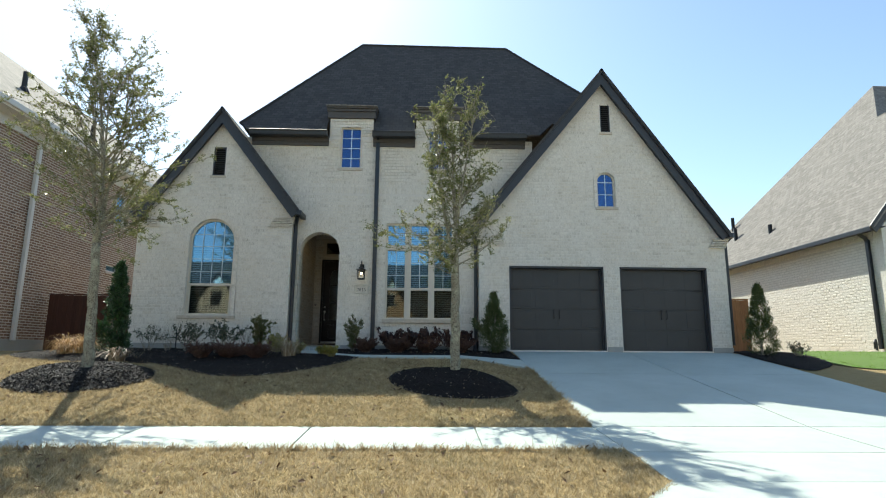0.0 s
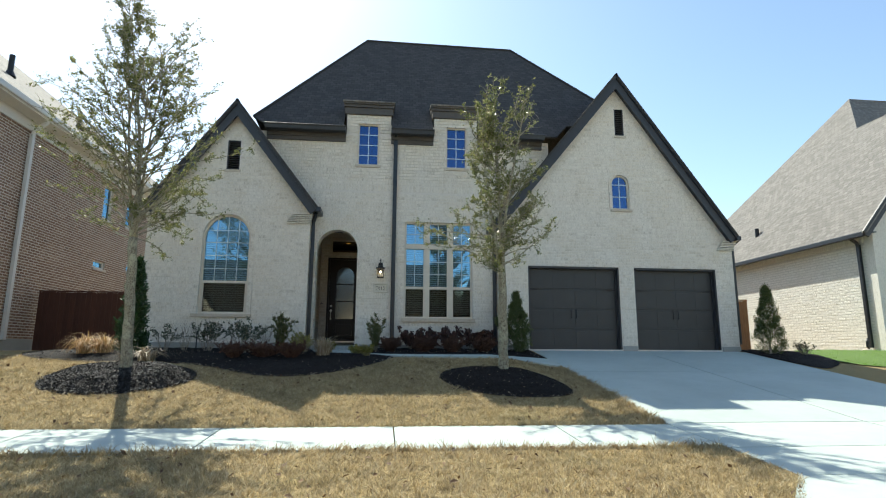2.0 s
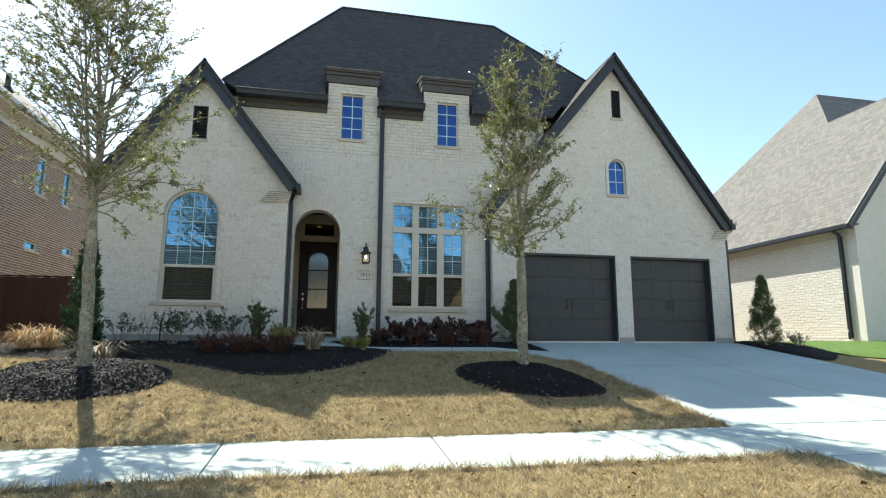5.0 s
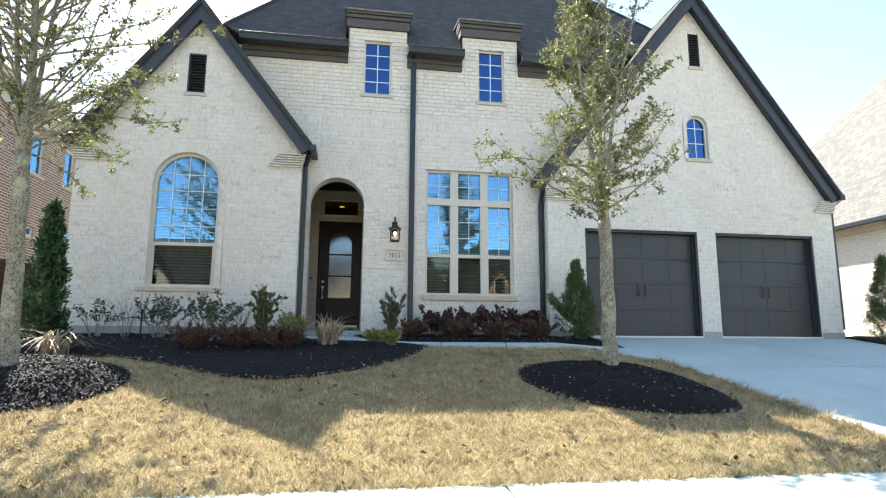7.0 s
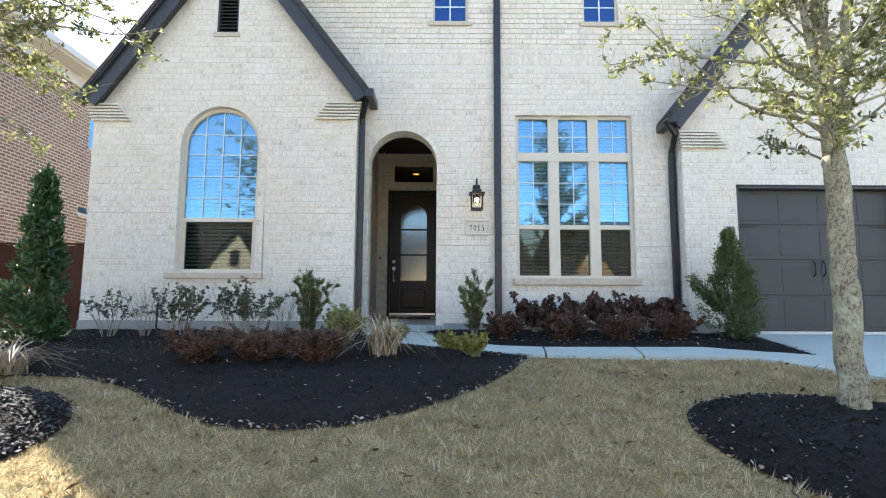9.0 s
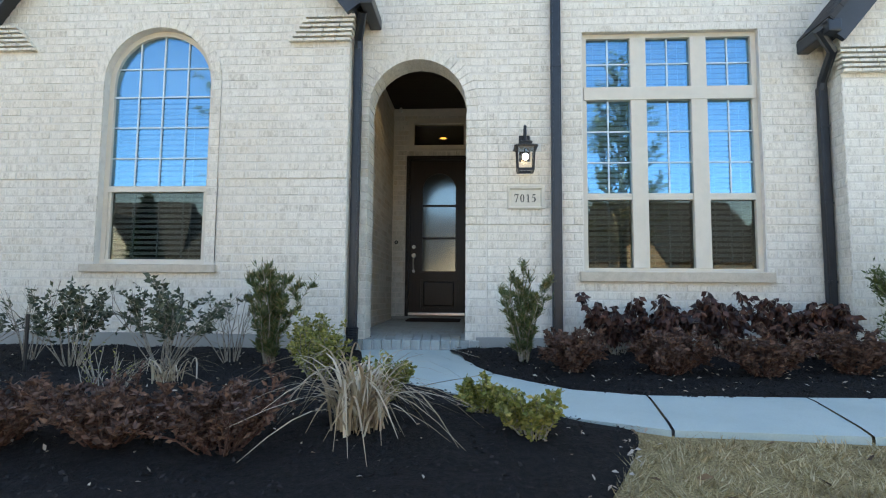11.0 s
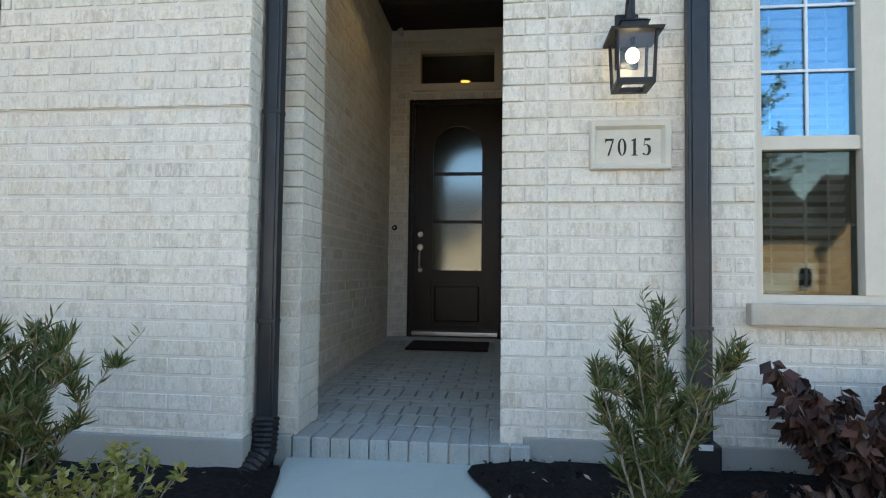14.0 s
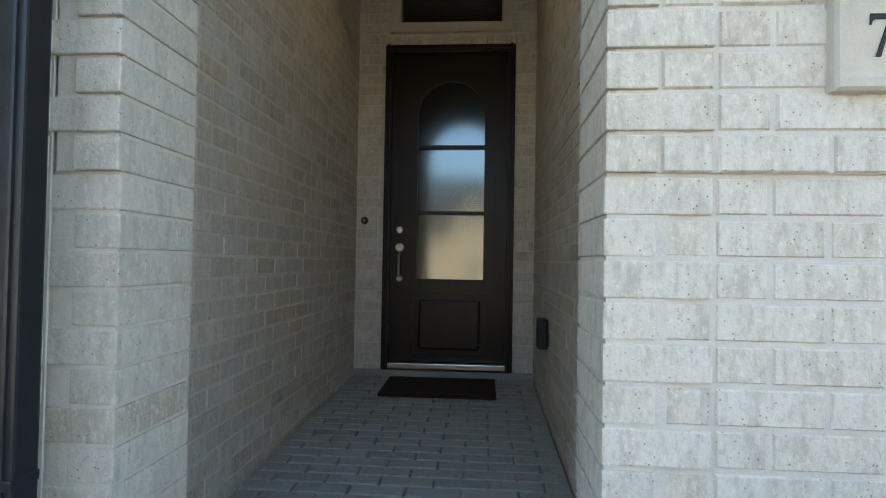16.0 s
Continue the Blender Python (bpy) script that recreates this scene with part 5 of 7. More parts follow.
def bed(name, pts, zf, mat, label, category="mulch bed", step=0.11, mound=0.05, per=5):
    loop = [tuple(p) for p in (smooth_loop([Vector(p) for p in pts], per) if per > 1 else [Vector(p) for p in pts])]
    BEDS.append(loop)
    rng = random.Random(len(loop))
    xs, ys = [p[0] for p in loop], [p[1] for p in loop]
    verts = [Vector(p) for p in loop]
    n = len(verts)
    x = min(xs)
    while x < max(xs):
        y = min(ys)
        while y < max(ys):
            px, py = x + rng.uniform(-0.03, 0.03), y + rng.uniform(-0.03, 0.03)
            if inside(px, py, loop) and edge_dist(px, py, loop) > 0.06:
                verts.append(Vector((px, py)))
            y += step
        x += step
    vs, es, fs, *_ = delaunay_2d_cdt(verts, [(i, (i + 1) % n) for i in range(n)], [], 1, 1e-5)
    out = []
    for v in vs:
        d = edge_dist(v.x, v.y, loop)
        lift = mound * min(1, d / 0.35) + (0.018 * noise.noise(Vector((v.x * 7, v.y * 7, 1))) + 0.012 if d > 0.03 else 0.0)
        out.append((v.x, v.y, zf(v.x, v.y) + lift + 0.012))
    me = bpy.data.meshes.new(name)
    me.from_pydata(out, [], [f if (vs[f[1]] - vs[f[0]]).cross(vs[f[2]] - vs[f[0]]) > 0 else f[::-1] for f in fs])
    for p in me.polygons:
        p.use_smooth = True
    return tagged(link_mesh(name, me, mat), label, category, "", "structure"), loop


LEFT_BED = [(-8.7, 12.9), (-7.6, 12.35), (-6.9, 12.2), (-6.15, 12.13), (-5.72, 12.12), (-5.17, 11.88), (-4.66, 11.46), (-4.23, 11.13), (-3.84, 11.03), (-3.43, 11.05), (-3.04, 11.24), (-2.68, 11.57), (-2.34, 12.0), (-2.03, 12.55), (-1.9, 12.95), (-2.12, 13.15),
            (-2.55, 13.54), (-3.04, 13.94), (-3.45, 14.45), (-3.70, 15.02), (-3.82, 15.42), (-4.0, 15.42), (-5.5, 15.36), (-7.7, 15.36), (-8.6, 15.2), (-9.3, 14.3)]
RIGHT_BED = [(-2.82, 15.62), (-2.82, 15.2), (-2.73, 14.76), (-2.58, 14.41), (-2.35, 14.14), (-2.06, 13.87), (-1.58, 13.72), (-0.6, 13.75), (0.2, 13.8), (1.0, 13.8), (1.47, 13.82), (1.46, 14.7), (1.38, 15.38), (0.9, 15.4), (0.45, 15.62), (-1.0, 15.65)]


def bed_z(x, y):
    flat = max(ground_z(min(x, 0.1), y), interp(y, [12.9, 14.0, 14.7, 15.3, 15.6], [1.40, 1.45, 1.475, 1.545, 1.56])) if y > 12.9 else ground_z(min(x, 0.1), y)
    k = min(1, max(0, (x - 0.3) / 1.0))
    return flat * (1 - k) + max(ground_z(x, y), 1.3) * k


mulch_l, LOOP_L = bed("mulch_bed", LEFT_BED, bed_z, MAT_MULCH, "black bark mulch in a curved planting bed before the brick gable", mound=0.04)
mulch_r, LOOP_R = bed("mulch_bed", RIGHT_BED, bed_z, MAT_MULCH, "black bark mulch under the tall front window", mound=0.03)
ring2 = [(-0.14 + 1.03 * math.cos(a), 10.79 + 0.9 * math.sin(a) - 0.2 * math.cos(a)) for a in np.linspace(0, 2 * math.pi, 18, endpoint=False)]
tree_ring_2, LOOP_2 = bed("mulch_ring", ring2, ground_z, MAT_MULCH, "round black mulch ring mounded round a young tree", mound=0.09, per=3)
ring1 = [(-6.10 + 1.10 * math.cos(a), 10.9 + 0.85 * math.sin(a)) for a in np.linspace(0, 2 * math.pi, 18, endpoint=False)]
tree_ring_1, LOOP_1 = bed("mulch_ring", ring1, ground_z, MAT_MULCH, "round mulch ring, its chips coloured with sun glints", mound=0.14, per=3)
mulch_s, LOOP_S = bed("mulch_bed", [(7.06, 13.0), (7.7, 13.1), (8.4, 13.9), (8.5, 15.0), (7.9, 15.6), (7.06, 15.6)], ground_z, MAT_MULCH, "narrow mulch bed beside the driveway", mound=0.03)
green, LOOP_G = bed("green_lawn", [(8.4, 13.2), (11, 12.8), (16, 12.3), (24, 12.0), (24, 16.0), (16, 15.95), (11.2, 15.95), (10.0, 15.95), (8.7, 15.6)], lambda x, y: ground_z(3, y) + 0.01, MAT_GREEN_LAWN, "bright green sunlit lawn of the next lot", "lawn", 0.4, 0.02)


def scatter(name, points, mat, size, flat, label, category, seed, zf, lift=0.008, aspect=2.0):
    """Many small curled flakes as one object."""
    rng, verts, faces = random.Random(seed), [], []
    for x, y in points:
        z = zf(x, y) + lift
        a, t, s = rng.uniform(0, 6.3), rng.gauss(0, flat), size * rng.uniform(0.5, 1.5)
        u = Vector((math.cos(a), math.sin(a), math.sin(t))) * s
        v = Vector((-math.sin(a), math.cos(a), rng.gauss(0, flat))) * s / aspect
        p, i = Vector((x, y, z)), len(verts)
        up = Vector((0, 0, s * 0.25))
        verts += [p - u, p - v + up, p + u, p + v + up * rng.uniform(-0.5, 1)]
        faces.append((i, i + 1, i + 2, i + 3))
    me = bpy.data.meshes.new(name)
    me.from_pydata(verts, [], faces)
    return tagged(link_mesh(name, me, mat), label, category, "", "stuff")


def sample(loop, n, seed):
    rng = random.Random(seed)
    xs, ys = [p[0] for p in loop], [p[1] for p in loop]
    out = []
    while len(out) < n:
        x, y = rng.uniform(min(xs), max(xs)), rng.uniform(min(ys), max(ys))
        if inside(x, y, loop) and edge_dist(x, y, loop) > 0.03:
            out.append((x, y))
    return out


def ring_top(loop, zf, mound):
    return lambda x, y: zf(x, y) + mound * min(1, edge_dist(x, y, loop) / 0.35) + 0.018


scatter("mulch_chips", sample(LOOP_L, 11000, 1), MAT_CHIP, 0.011, 0.5, "loose black bark chips", "mulch", 2, ring_top(LOOP_L, bed_z, 0.04))
scatter("mulch_chips", sample(LOOP_R, 6000, 3), MAT_CHIP, 0.011, 0.5, "loose black bark chips", "mulch", 4, ring_top(LOOP_R, bed_z, 0.03))
scatter("mulch_chips", sample(LOOP_2, 4500, 5), MAT_CHIP, 0.011, 0.5, "loose black bark chips", "mulch", 6, ring_top(LOOP_2, ground_z, 0.09))
scatter("stone_chips", sample(LOOP_1, 13000, 7), MAT_CHIP_GLINT, 0.012, 0.5, "loose mulch chips round the tree, sun glints put into their tones", "mulch", 8, ring_top(LOOP_1, ground_z, 0.14), aspect=1.5)
scatter("leaf_litter", sample(LOOP_L, 420, 9) + sample(LOOP_R, 260, 10) + sample(LOOP_2, 130, 11), MAT_LITTER, 0.013, 0.4, "pale fallen leaves on the mulch", "leaves", 12,
        lambda x, y: (ring_top(LOOP_2, ground_z, 0.09) if y < 11.8 and x > -1.4 else ring_top(LOOP_L, bed_z, 0.035))(x, y), 0.016, 2.6)
edge_pts = []
rng = random.Random(14)
for lp in (LOOP_L, LOOP_2, LOOP_1):
    for p in lp:
        if p[1] < 12.95:
            edge_pts += [(p[0] + rng.gauss(0, 0.03), p[1] + rng.gauss(0, 0.03)) for _ in range(4)]
scatter("leaf_litter", edge_pts, MAT_LITTER, 0.013, 0.5, "dry leaves caught on the bed edges", "leaves", 15, ground_z, 0.03, 2.4)


# ---- grass ----
def grass(name, rects, count, mat, label, seed, zf, h=0.04, keep=None):
    rng = np.random.default_rng(seed)
    area = [(b - a) * (d - c) for a, b, c, d in rects]
    pts = []
    for (a, b, c, d), s in zip(rects, area):
        m = int(count * s / sum(area))
        pts.append(np.column_stack((rng.uniform(a, b, m), rng.uniform(c, d, m))))
    pts = np.concatenate(pts)
    pts = pts[keep(pts[:, 0], pts[:, 1])]
    n = len(pts)
    v = np.zeros((n, 3, 3))
    ang, lean, hh = rng.uniform(0, 2 * np.pi, n), rng.normal(0, 0.55, (n, 2)), h * rng.uniform(0.5, 1.3, n)
    table = rng.normal(0, 1, (4096, 3))
    cell = (np.floor(pts[:, 0] / 0.05).astype(int) * 73 + np.floor(pts[:, 1] / 0.05).astype(int) * 1031) % 4096
    lean += table[cell, :2] * 0.5                      # blades of one tuft lie the same way
    hh *= np.clip(1.0 + 0.4 * table[cell, 2], 0.35, 2.0)
    base = np.array([(x, y, zf(x, y) - 0.004) for x, y in pts])
    side = np.column_stack((np.cos(ang), np.sin(ang), np.zeros(n))) * 0.0042
    v[:, 0], v[:, 1] = base - side, base + side
    v[:, 2] = base + np.column_stack((lean * hh[:, None], hh))
    me = bpy.data.meshes.new(name)
    me.from_pydata(v.reshape(-1, 3).tolist(), [], np.arange(3 * n).reshape(-1, 3).tolist())
    return tagged(link_mesh(name, me, mat), label, "grass", "", "stuff")


def within(x, y, loop):
    """Which of many points lie inside the loop."""
    hit = np.zeros(len(x), bool)
    for (xi, yi), (xj, yj) in zip(loop, loop[-1:] + loop[:-1]):
        if yi != yj:
            hit ^= ((yi > y) != (yj > y)) & (x < (xj - xi) * (y - yi) / (yj - yi) + xi)
    return hit


def lawn_here(x, y):
    """Where grass grows: off the concrete and out of the beds."""
    ok = ((y > 8.72) | (y < 7.62)) & ~((x > 1.5) & (y > 4.2)) & ~((y < 7.5) & (x > 1.56 - 0.83 * np.maximum(0, 6.45 - y))) & ~((y > 12.85) & (x > -2.0))
    for lp in (LOOP_L, LOOP_2, LOOP_1):
        ok &= ~within(x, y, lp)
    return ok


grass("dry_grass", [(-9.5, 1.5, 8.74, 13.0), (-7.5, 1.6, 5.4, 7.59)], 290000, MAT_BLADE, "short straw-brown dormant grass blades", 20, lawn_z, 0.034, lawn_here)
grass("green_grass", [(8.4, 16, 12.4, 15.95)], 30000, MAT_GREEN_BLADE, "short bright green grass blades", 21, lambda x, y: ground_z(3, y) + 0.02, 0.05, lambda x, y: within(x, y, LOOP_G))
grass("edge_tufts", [(-9.5, 1.5, 8.70, 8.80), (-7.5, 1.5, 7.52, 7.62), (1.36, 1.54, 8.8, 12.8)], 14000, MAT_BLADE, "straw tufts leaning over the concrete edges", 22, lawn_z, 0.06, lambda x, y: x == x)
FALLEN = np.random.default_rng(23).uniform((-9, 5.6), (1.4, 12.9), (900, 2))
scatter("fallen_leaves", FALLEN[lawn_here(FALLEN[:, 0], FALLEN[:, 1])].tolist(), leaf_material("brown_fallen_leaf", (0.06, 0.03, 0.015), (0.13, 0.07, 0.03), (0.22, 0.13, 0.06), 0.8, 0.1), 0.026, 0.5,
        "small brown leaves fallen on the lawn", "leaves", 24, lawn_z, 0.03, 2.0)


# ---- plants ----
def leaf_cloud(name, leaves, mat, parent, width=0.45, fold=0.25, label=""):
    """Leaves as folded blades: (place, way, length)."""
    verts, faces = [], []
    rng = random.Random(len(leaves))
    for p, d, s in leaves:
        side = d.cross(Vector((rng.gauss(0, 1), rng.gauss(0, 1), rng.gauss(0, 1))))
        side = side.normalized() * s * width * 0.5 if side.length > 1e-5 else Vector((s * width * 0.5, 0, 0))
        up = d.cross(side).normalized() * s * fold * 0.3
        i = len(verts)
        verts += [p, p + d * s * 0.45 + side + up, p + d * s, p + d * s * 0.45 - side + up]
        faces += [(i, i + 1, i + 2), (i, i + 2, i + 3)]
    me = bpy.data.meshes.new(name)
    me.from_pydata(verts, [], faces)
    ob = link_mesh(name, me, mat, parent, label, local=True)
    return ob


def wander(rng, start, way, length, n, bend=0.12, lift=0.0):
    pts, p, d = [Vector(start)], Vector(start), Vector(way).normalized()
    for _ in range(n):
        d = (d + Vector((rng.gauss(0, bend), rng.gauss(0, bend), rng.gauss(0, bend) + lift))).normalized()
        p = p + d * (length / n)
        pts.append(p.copy())
    return pts


def tree(name, loc, seed, trunk_h, top, profile, n_prim, leaf_n, leaf_s, label, r0=0.095, lean=(0.0, 0.0), extra=()):
    """A young oak: rough trunk, rising limbs, twigs and thousands of small leaves."""
    rng = random.Random(seed)
    ob = root(name, loc, label, "tree")
    bm = bmesh.new()
    n = 22
    pts = [Vector((lean[0] * k / n + 0.006 * math.sin(k * 0.8), lean[1] * k / n + 0.006 * math.cos(k * 1.1), -0.08 + (trunk_h + 0.08) * k / n)) for k in range(n + 1)]
    rad = [r0 * (1.0 - 0.22 * k / n + 0.28 * math.exp(-k * 0.9)) for k in range(n + 1)]
    tube(bm, pts, rad, 16, True, 0.16)
    for v in bm.verts:
        q = v.co * 9
        v.co += Vector((v.co.x - pts[0].x, v.co.y - pts[0].y, 0)) * 0.10 * noise.noise(Vector((q.x * 1.5, q.y * 1.5, q.z * 0.7)))
    part("trunk", bm, MAT_BARK, ob, local=True, smooth=True)
    limbs, twigs, leaves = bmesh.new(), bmesh.new(), []
    fork = pts[-1]
    leaders = []
    for k in range(4):
        a = k * 1.7 + rng.uniform(-0.4, 0.4)
        spread = 0.10 if k else 0.02
        ln = (top - trunk_h) * (1.0 if k == 0 else rng.uniform(0.72, 0.92))
        path = wander(rng, fork - Vector((0, 0, 0.05)), (math.cos(a) * spread * 1.8, math.sin(a) * spread * 1.8, 1), ln, 12, 0.032, 0.035)
        part("limb", tube(bmesh.new(), path, [r0 * ((0.33 if k else 0.46) * (1 - 0.92 * i / 12) + 0.34 * math.exp(-1.1 * i)) + 0.003 for i in range(13)], 8), MAT_BARK, ob, local=True, smooth=True)
        leaders.append(path)
    prims = []
    for k in range(n_prim):
        f = (k + rng.random()) / n_prim
        path = leaders[rng.randrange(4)]
        i = min(11, int(f * 11.5))
        start = path[i].lerp(path[i + 1], rng.random())
        h = (start.z - trunk_h) / (top - trunk_h)
        a = rng.uniform(0, 2 * math.pi)
        ln = profile(h) * rng.uniform(0.55, 1.1)
        up = 0.55 + 0.9 * h
        prims.append((start, Vector((math.cos(a), math.sin(a), up)), ln))
    for x, y, z, dx, dy, dz, ln in extra:
        prims.append((Vector((x, y, z)), Vector((dx, dy, dz)), ln))
    spots = []
    for start, way, ln in prims:
        path = wander(rng, start, way, ln, 7, 0.16, 0.02)
        tube(limbs, path, [0.0075 * (1 - i / 8) * min(1.6, 0.6 + ln) + 0.0022 for i in range(8)], 5, False)
        for j in range(2, 8):
            for _ in range(3 if j > 3 else 1):
                d = (path[j] - path[j - 1]).normalized() + Vector((rng.gauss(0, 0.6), rng.gauss(0, 0.6), rng.gauss(0.15, 0.5)))
                tw = wander(rng, path[j], d, rng.uniform(0.10, 0.30), 3, 0.25)
                tube(twigs, tw, [0.0035, 0.003, 0.0022, 0.0015], 3, False)
                spots.append(tw)
    for path in leaders:
        for j in range(8, 13):
            for _ in range(4):
                tw = wander(rng, path[j], (rng.gauss(0, 0.5), rng.gauss(0, 0.5), 0.9), rng.uniform(0.12, 0.3), 3, 0.25)
                tube(twigs, tw, [0.0035, 0.003, 0.0022, 0.0015], 3, False)
                spots.append(tw)
    weight = [rng.random() ** 2.2 + 0.05 for _ in spots]
    for tw in rng.choices(spots, weight, k=leaf_n):
        k = rng.randrange(1, 4)
        p = tw[k].lerp(tw[k - 1], rng.random()) + Vector((rng.gauss(0, 0.012), rng.gauss(0, 0.012), rng.gauss(0, 0.012)))
        d = Vector((rng.gauss(0, 1), rng.gauss(0, 1), rng.gauss(0.1, 0.8))).normalized()
        leaves.append((p, d, leaf_s * rng.uniform(0.6, 1.35)))
    part("branchwork", limbs, MAT_BARK, ob, local=True, smooth=True)["kind"] = "stuff"
    part("twig_mass", twigs, MAT_TWIG, ob, local=True)["kind"] = "stuff"
    leaf_cloud("crown", leaves, MAT_OAK, ob)["kind"] = "stuff"
    return ob


prof2 = lambda h: interp(h, [0, 0.12, 0.3, 0.6, 0.85, 1], [0.75, 0.95, 0.9, 0.72, 0.5, 0.25])
prof1 = lambda h: interp(h, [0, 0.1, 0.25, 0.5, 0.8, 1], [1.1, 1.95, 1.85, 1.25, 0.7, 0.3])
T2 = (-0.07, 11.2, ground_z(-0.07, 11.2) + 0.06)
T1 = (-6.06, 11.0, ground_z(-6.06, 11.0) + 0.1)
tree("oak_tree", T2, 41, 1.68, 5.2, prof2, 92, 17000, 0.047, "young oak with lichen-grey bark and olive crown in mulch", 0.088,
     extra=[(0, 0, 2.0, -1, -0.2, 0.55, 1.35), (0, 0, 2.15, -0.9, -0.5, 0.5, 1.3), (0, 0, 1.95, 0.9, -0.35, 0.6, 1.1), (0, 0, 2.4, 1, 0.1, 0.7, 1.0), (0, 0, 1.9, -0.5, -0.9, 0.4, 0.9), (0, 0, 1.85, -1, 0.15, 0.35, 1.6), (0, 0, 1.8, 1, 0.2, 0.4, 1.25), (0, 0, 2.3, -1, -0.1, 0.3, 1.5)])
tree("oak_tree", T1, 57, 2.1, 6.15, prof1, 135, 30000, 0.043, "taller young oak with sparse airy crown in mulch chips", 0.085, (-0.1, 0.0),
     extra=[(-0.1, 0, 2.3, -1, 0.1, 0.6, 1.7), (-0.1, 0, 2.4, 1, -0.2, 0.7, 1.4), (-0.1, 0, 2.6, -0.8, -0.5, 0.6, 1.5), (-0.1, 0, 2.2, 0.8, 0.3, 0.9, 1.3)])


def cone_shrub(name, loc, h, r, seed, mat, leaf_s, n, label, spikes=0, width=0.45):
    """A dense upright evergreen with an uneven outline."""
    rng = random.Random(seed)
    ob = root(name, loc, label, "shrub")
    bm = bmesh.new()
    tube(bm, wander(rng, (0, 0, -0.05), (0, 0, 1), h * 0.85, 5, 0.05), [0.03, 0.027, 0.022, 0.016, 0.01, 0.005], 6)
    leaves = []
    tips = []
    for k in range(160):
        f = rng.random() ** 0.85
        a = rng.uniform(0, 6.283)
        rr = r * (1 - f) ** 0.75 * interp(f, [0, 0.12, 1], [0.8, 1, 1]) * rng.uniform(0.65, 1.12) + 0.02
        z = 0.06 + f * h * 0.96
        tips.append((Vector((math.cos(a) * rr * 0.25, math.sin(a) * rr * 0.25, max(0.02, z - rr * 0.5))), Vector((math.cos(a) * rr, math.sin(a) * rr, z + 0.05))))
    for k in range(spikes):
        a = rng.uniform(2.6, 3.6)
        tips.append((Vector((0, 0, h * 0.2)), Vector((math.cos(a) * r * 1.2, math.sin(a) * r * 0.5, h * rng.uniform(0.5, 0.62)))))
    for p, q in tips:
        tube(bm, [p, p.lerp(q, 0.6), q], [0.006, 0.004, 0.002], 3, False)
    for k in range(n):
        p, q = rng.choice(tips)
        s = p.lerp(q, rng.random() ** 0.5) + Vector((rng.gauss(0, 0.025), rng.gauss(0, 0.025), rng.gauss(0, 0.035)))
        d = ((q - p).normalized() * 0.8 + Vector((rng.gauss(0, 0.7), rng.gauss(0, 0.7), rng.gauss(0.35, 0.6)))).normalized()
        leaves.append((s, d, leaf_s * rng.uniform(0.6, 1.3)))
    part("branchwork", bm, MAT_TWIG, ob, local=True)["kind"] = "stuff"
    leaf_cloud("foliage", leaves, mat, ob, width)["kind"] = "stuff"
    return ob


def stem_shrub(name, loc, h, r, seed, mat, leaf_s, stems, per, label, width=0.5, droop=0.0, low=0.45, bare=0.0, group=""):
    """Many thin stems from one foot, leaves towards their tips."""
    rng = random.Random(seed)
    ob = root(name, loc, label, "shrub", group)
    bm, leaves = bmesh.new(), []
    for k in range(stems):
        a, s = rng.uniform(0, 6.283), rng.random() ** 0.6
        way = Vector((math.cos(a) * s * r, math.sin(a) * s * r, h))
        ln = way.length * rng.uniform(0.72, 1.05)
        path = wander(rng, (math.cos(a) * 0.03, math.sin(a) * 0.03, -0.03), way, ln, 6, 0.10)
        tube(bm, path, [0.006, 0.0055, 0.005, 0.004, 0.003, 0.0025, 0.0015], 4, False)
        shoots = [path]
        for j in ((1, 2, 3, 4, 5) if width < 0.2 else (3, 4, 5)):
            d = (path[j] - path[j - 1]).normalized() + Vector((rng.gauss(0, 0.55), rng.gauss(0, 0.55), rng.gauss(0.1, 0.3)))
            sh = wander(rng, path[j], d, ln * (0.14 if width < 0.2 else 0.25), 3, 0.15)
            tube(bm, sh, [0.003, 0.0025, 0.002, 0.0012], 3, False)
            shoots.append(sh)
        if rng.random() < bare:
            continue
        for _ in range(per):
            sh = rng.choice(shoots)
            f = low + (1 - low) * rng.random() if sh is path else rng.uniform(0.2, 1)
            i = min(len(sh) - 2, int(f * (len(sh) - 1)))
            p = sh[i].lerp(sh[i + 1], rng.random())
            d = Vector((rng.gauss(0, 1), rng.gauss(0, 1), rng.gauss((1.3 if width < 0.2 else 0.4) - droop * 2.2, 0.5))).normalized()
            leaves.append((p, d, leaf_s * rng.uniform(0.6, 1.3)))
    part("branchwork", bm, MAT_DARK_TWIG if mat is MAT_RUSSET else MAT_TWIG, ob, local=True)["kind"] = "stuff"
    leaf_cloud("foliage", leaves, mat, ob, width)["kind"] = "stuff"
    return ob


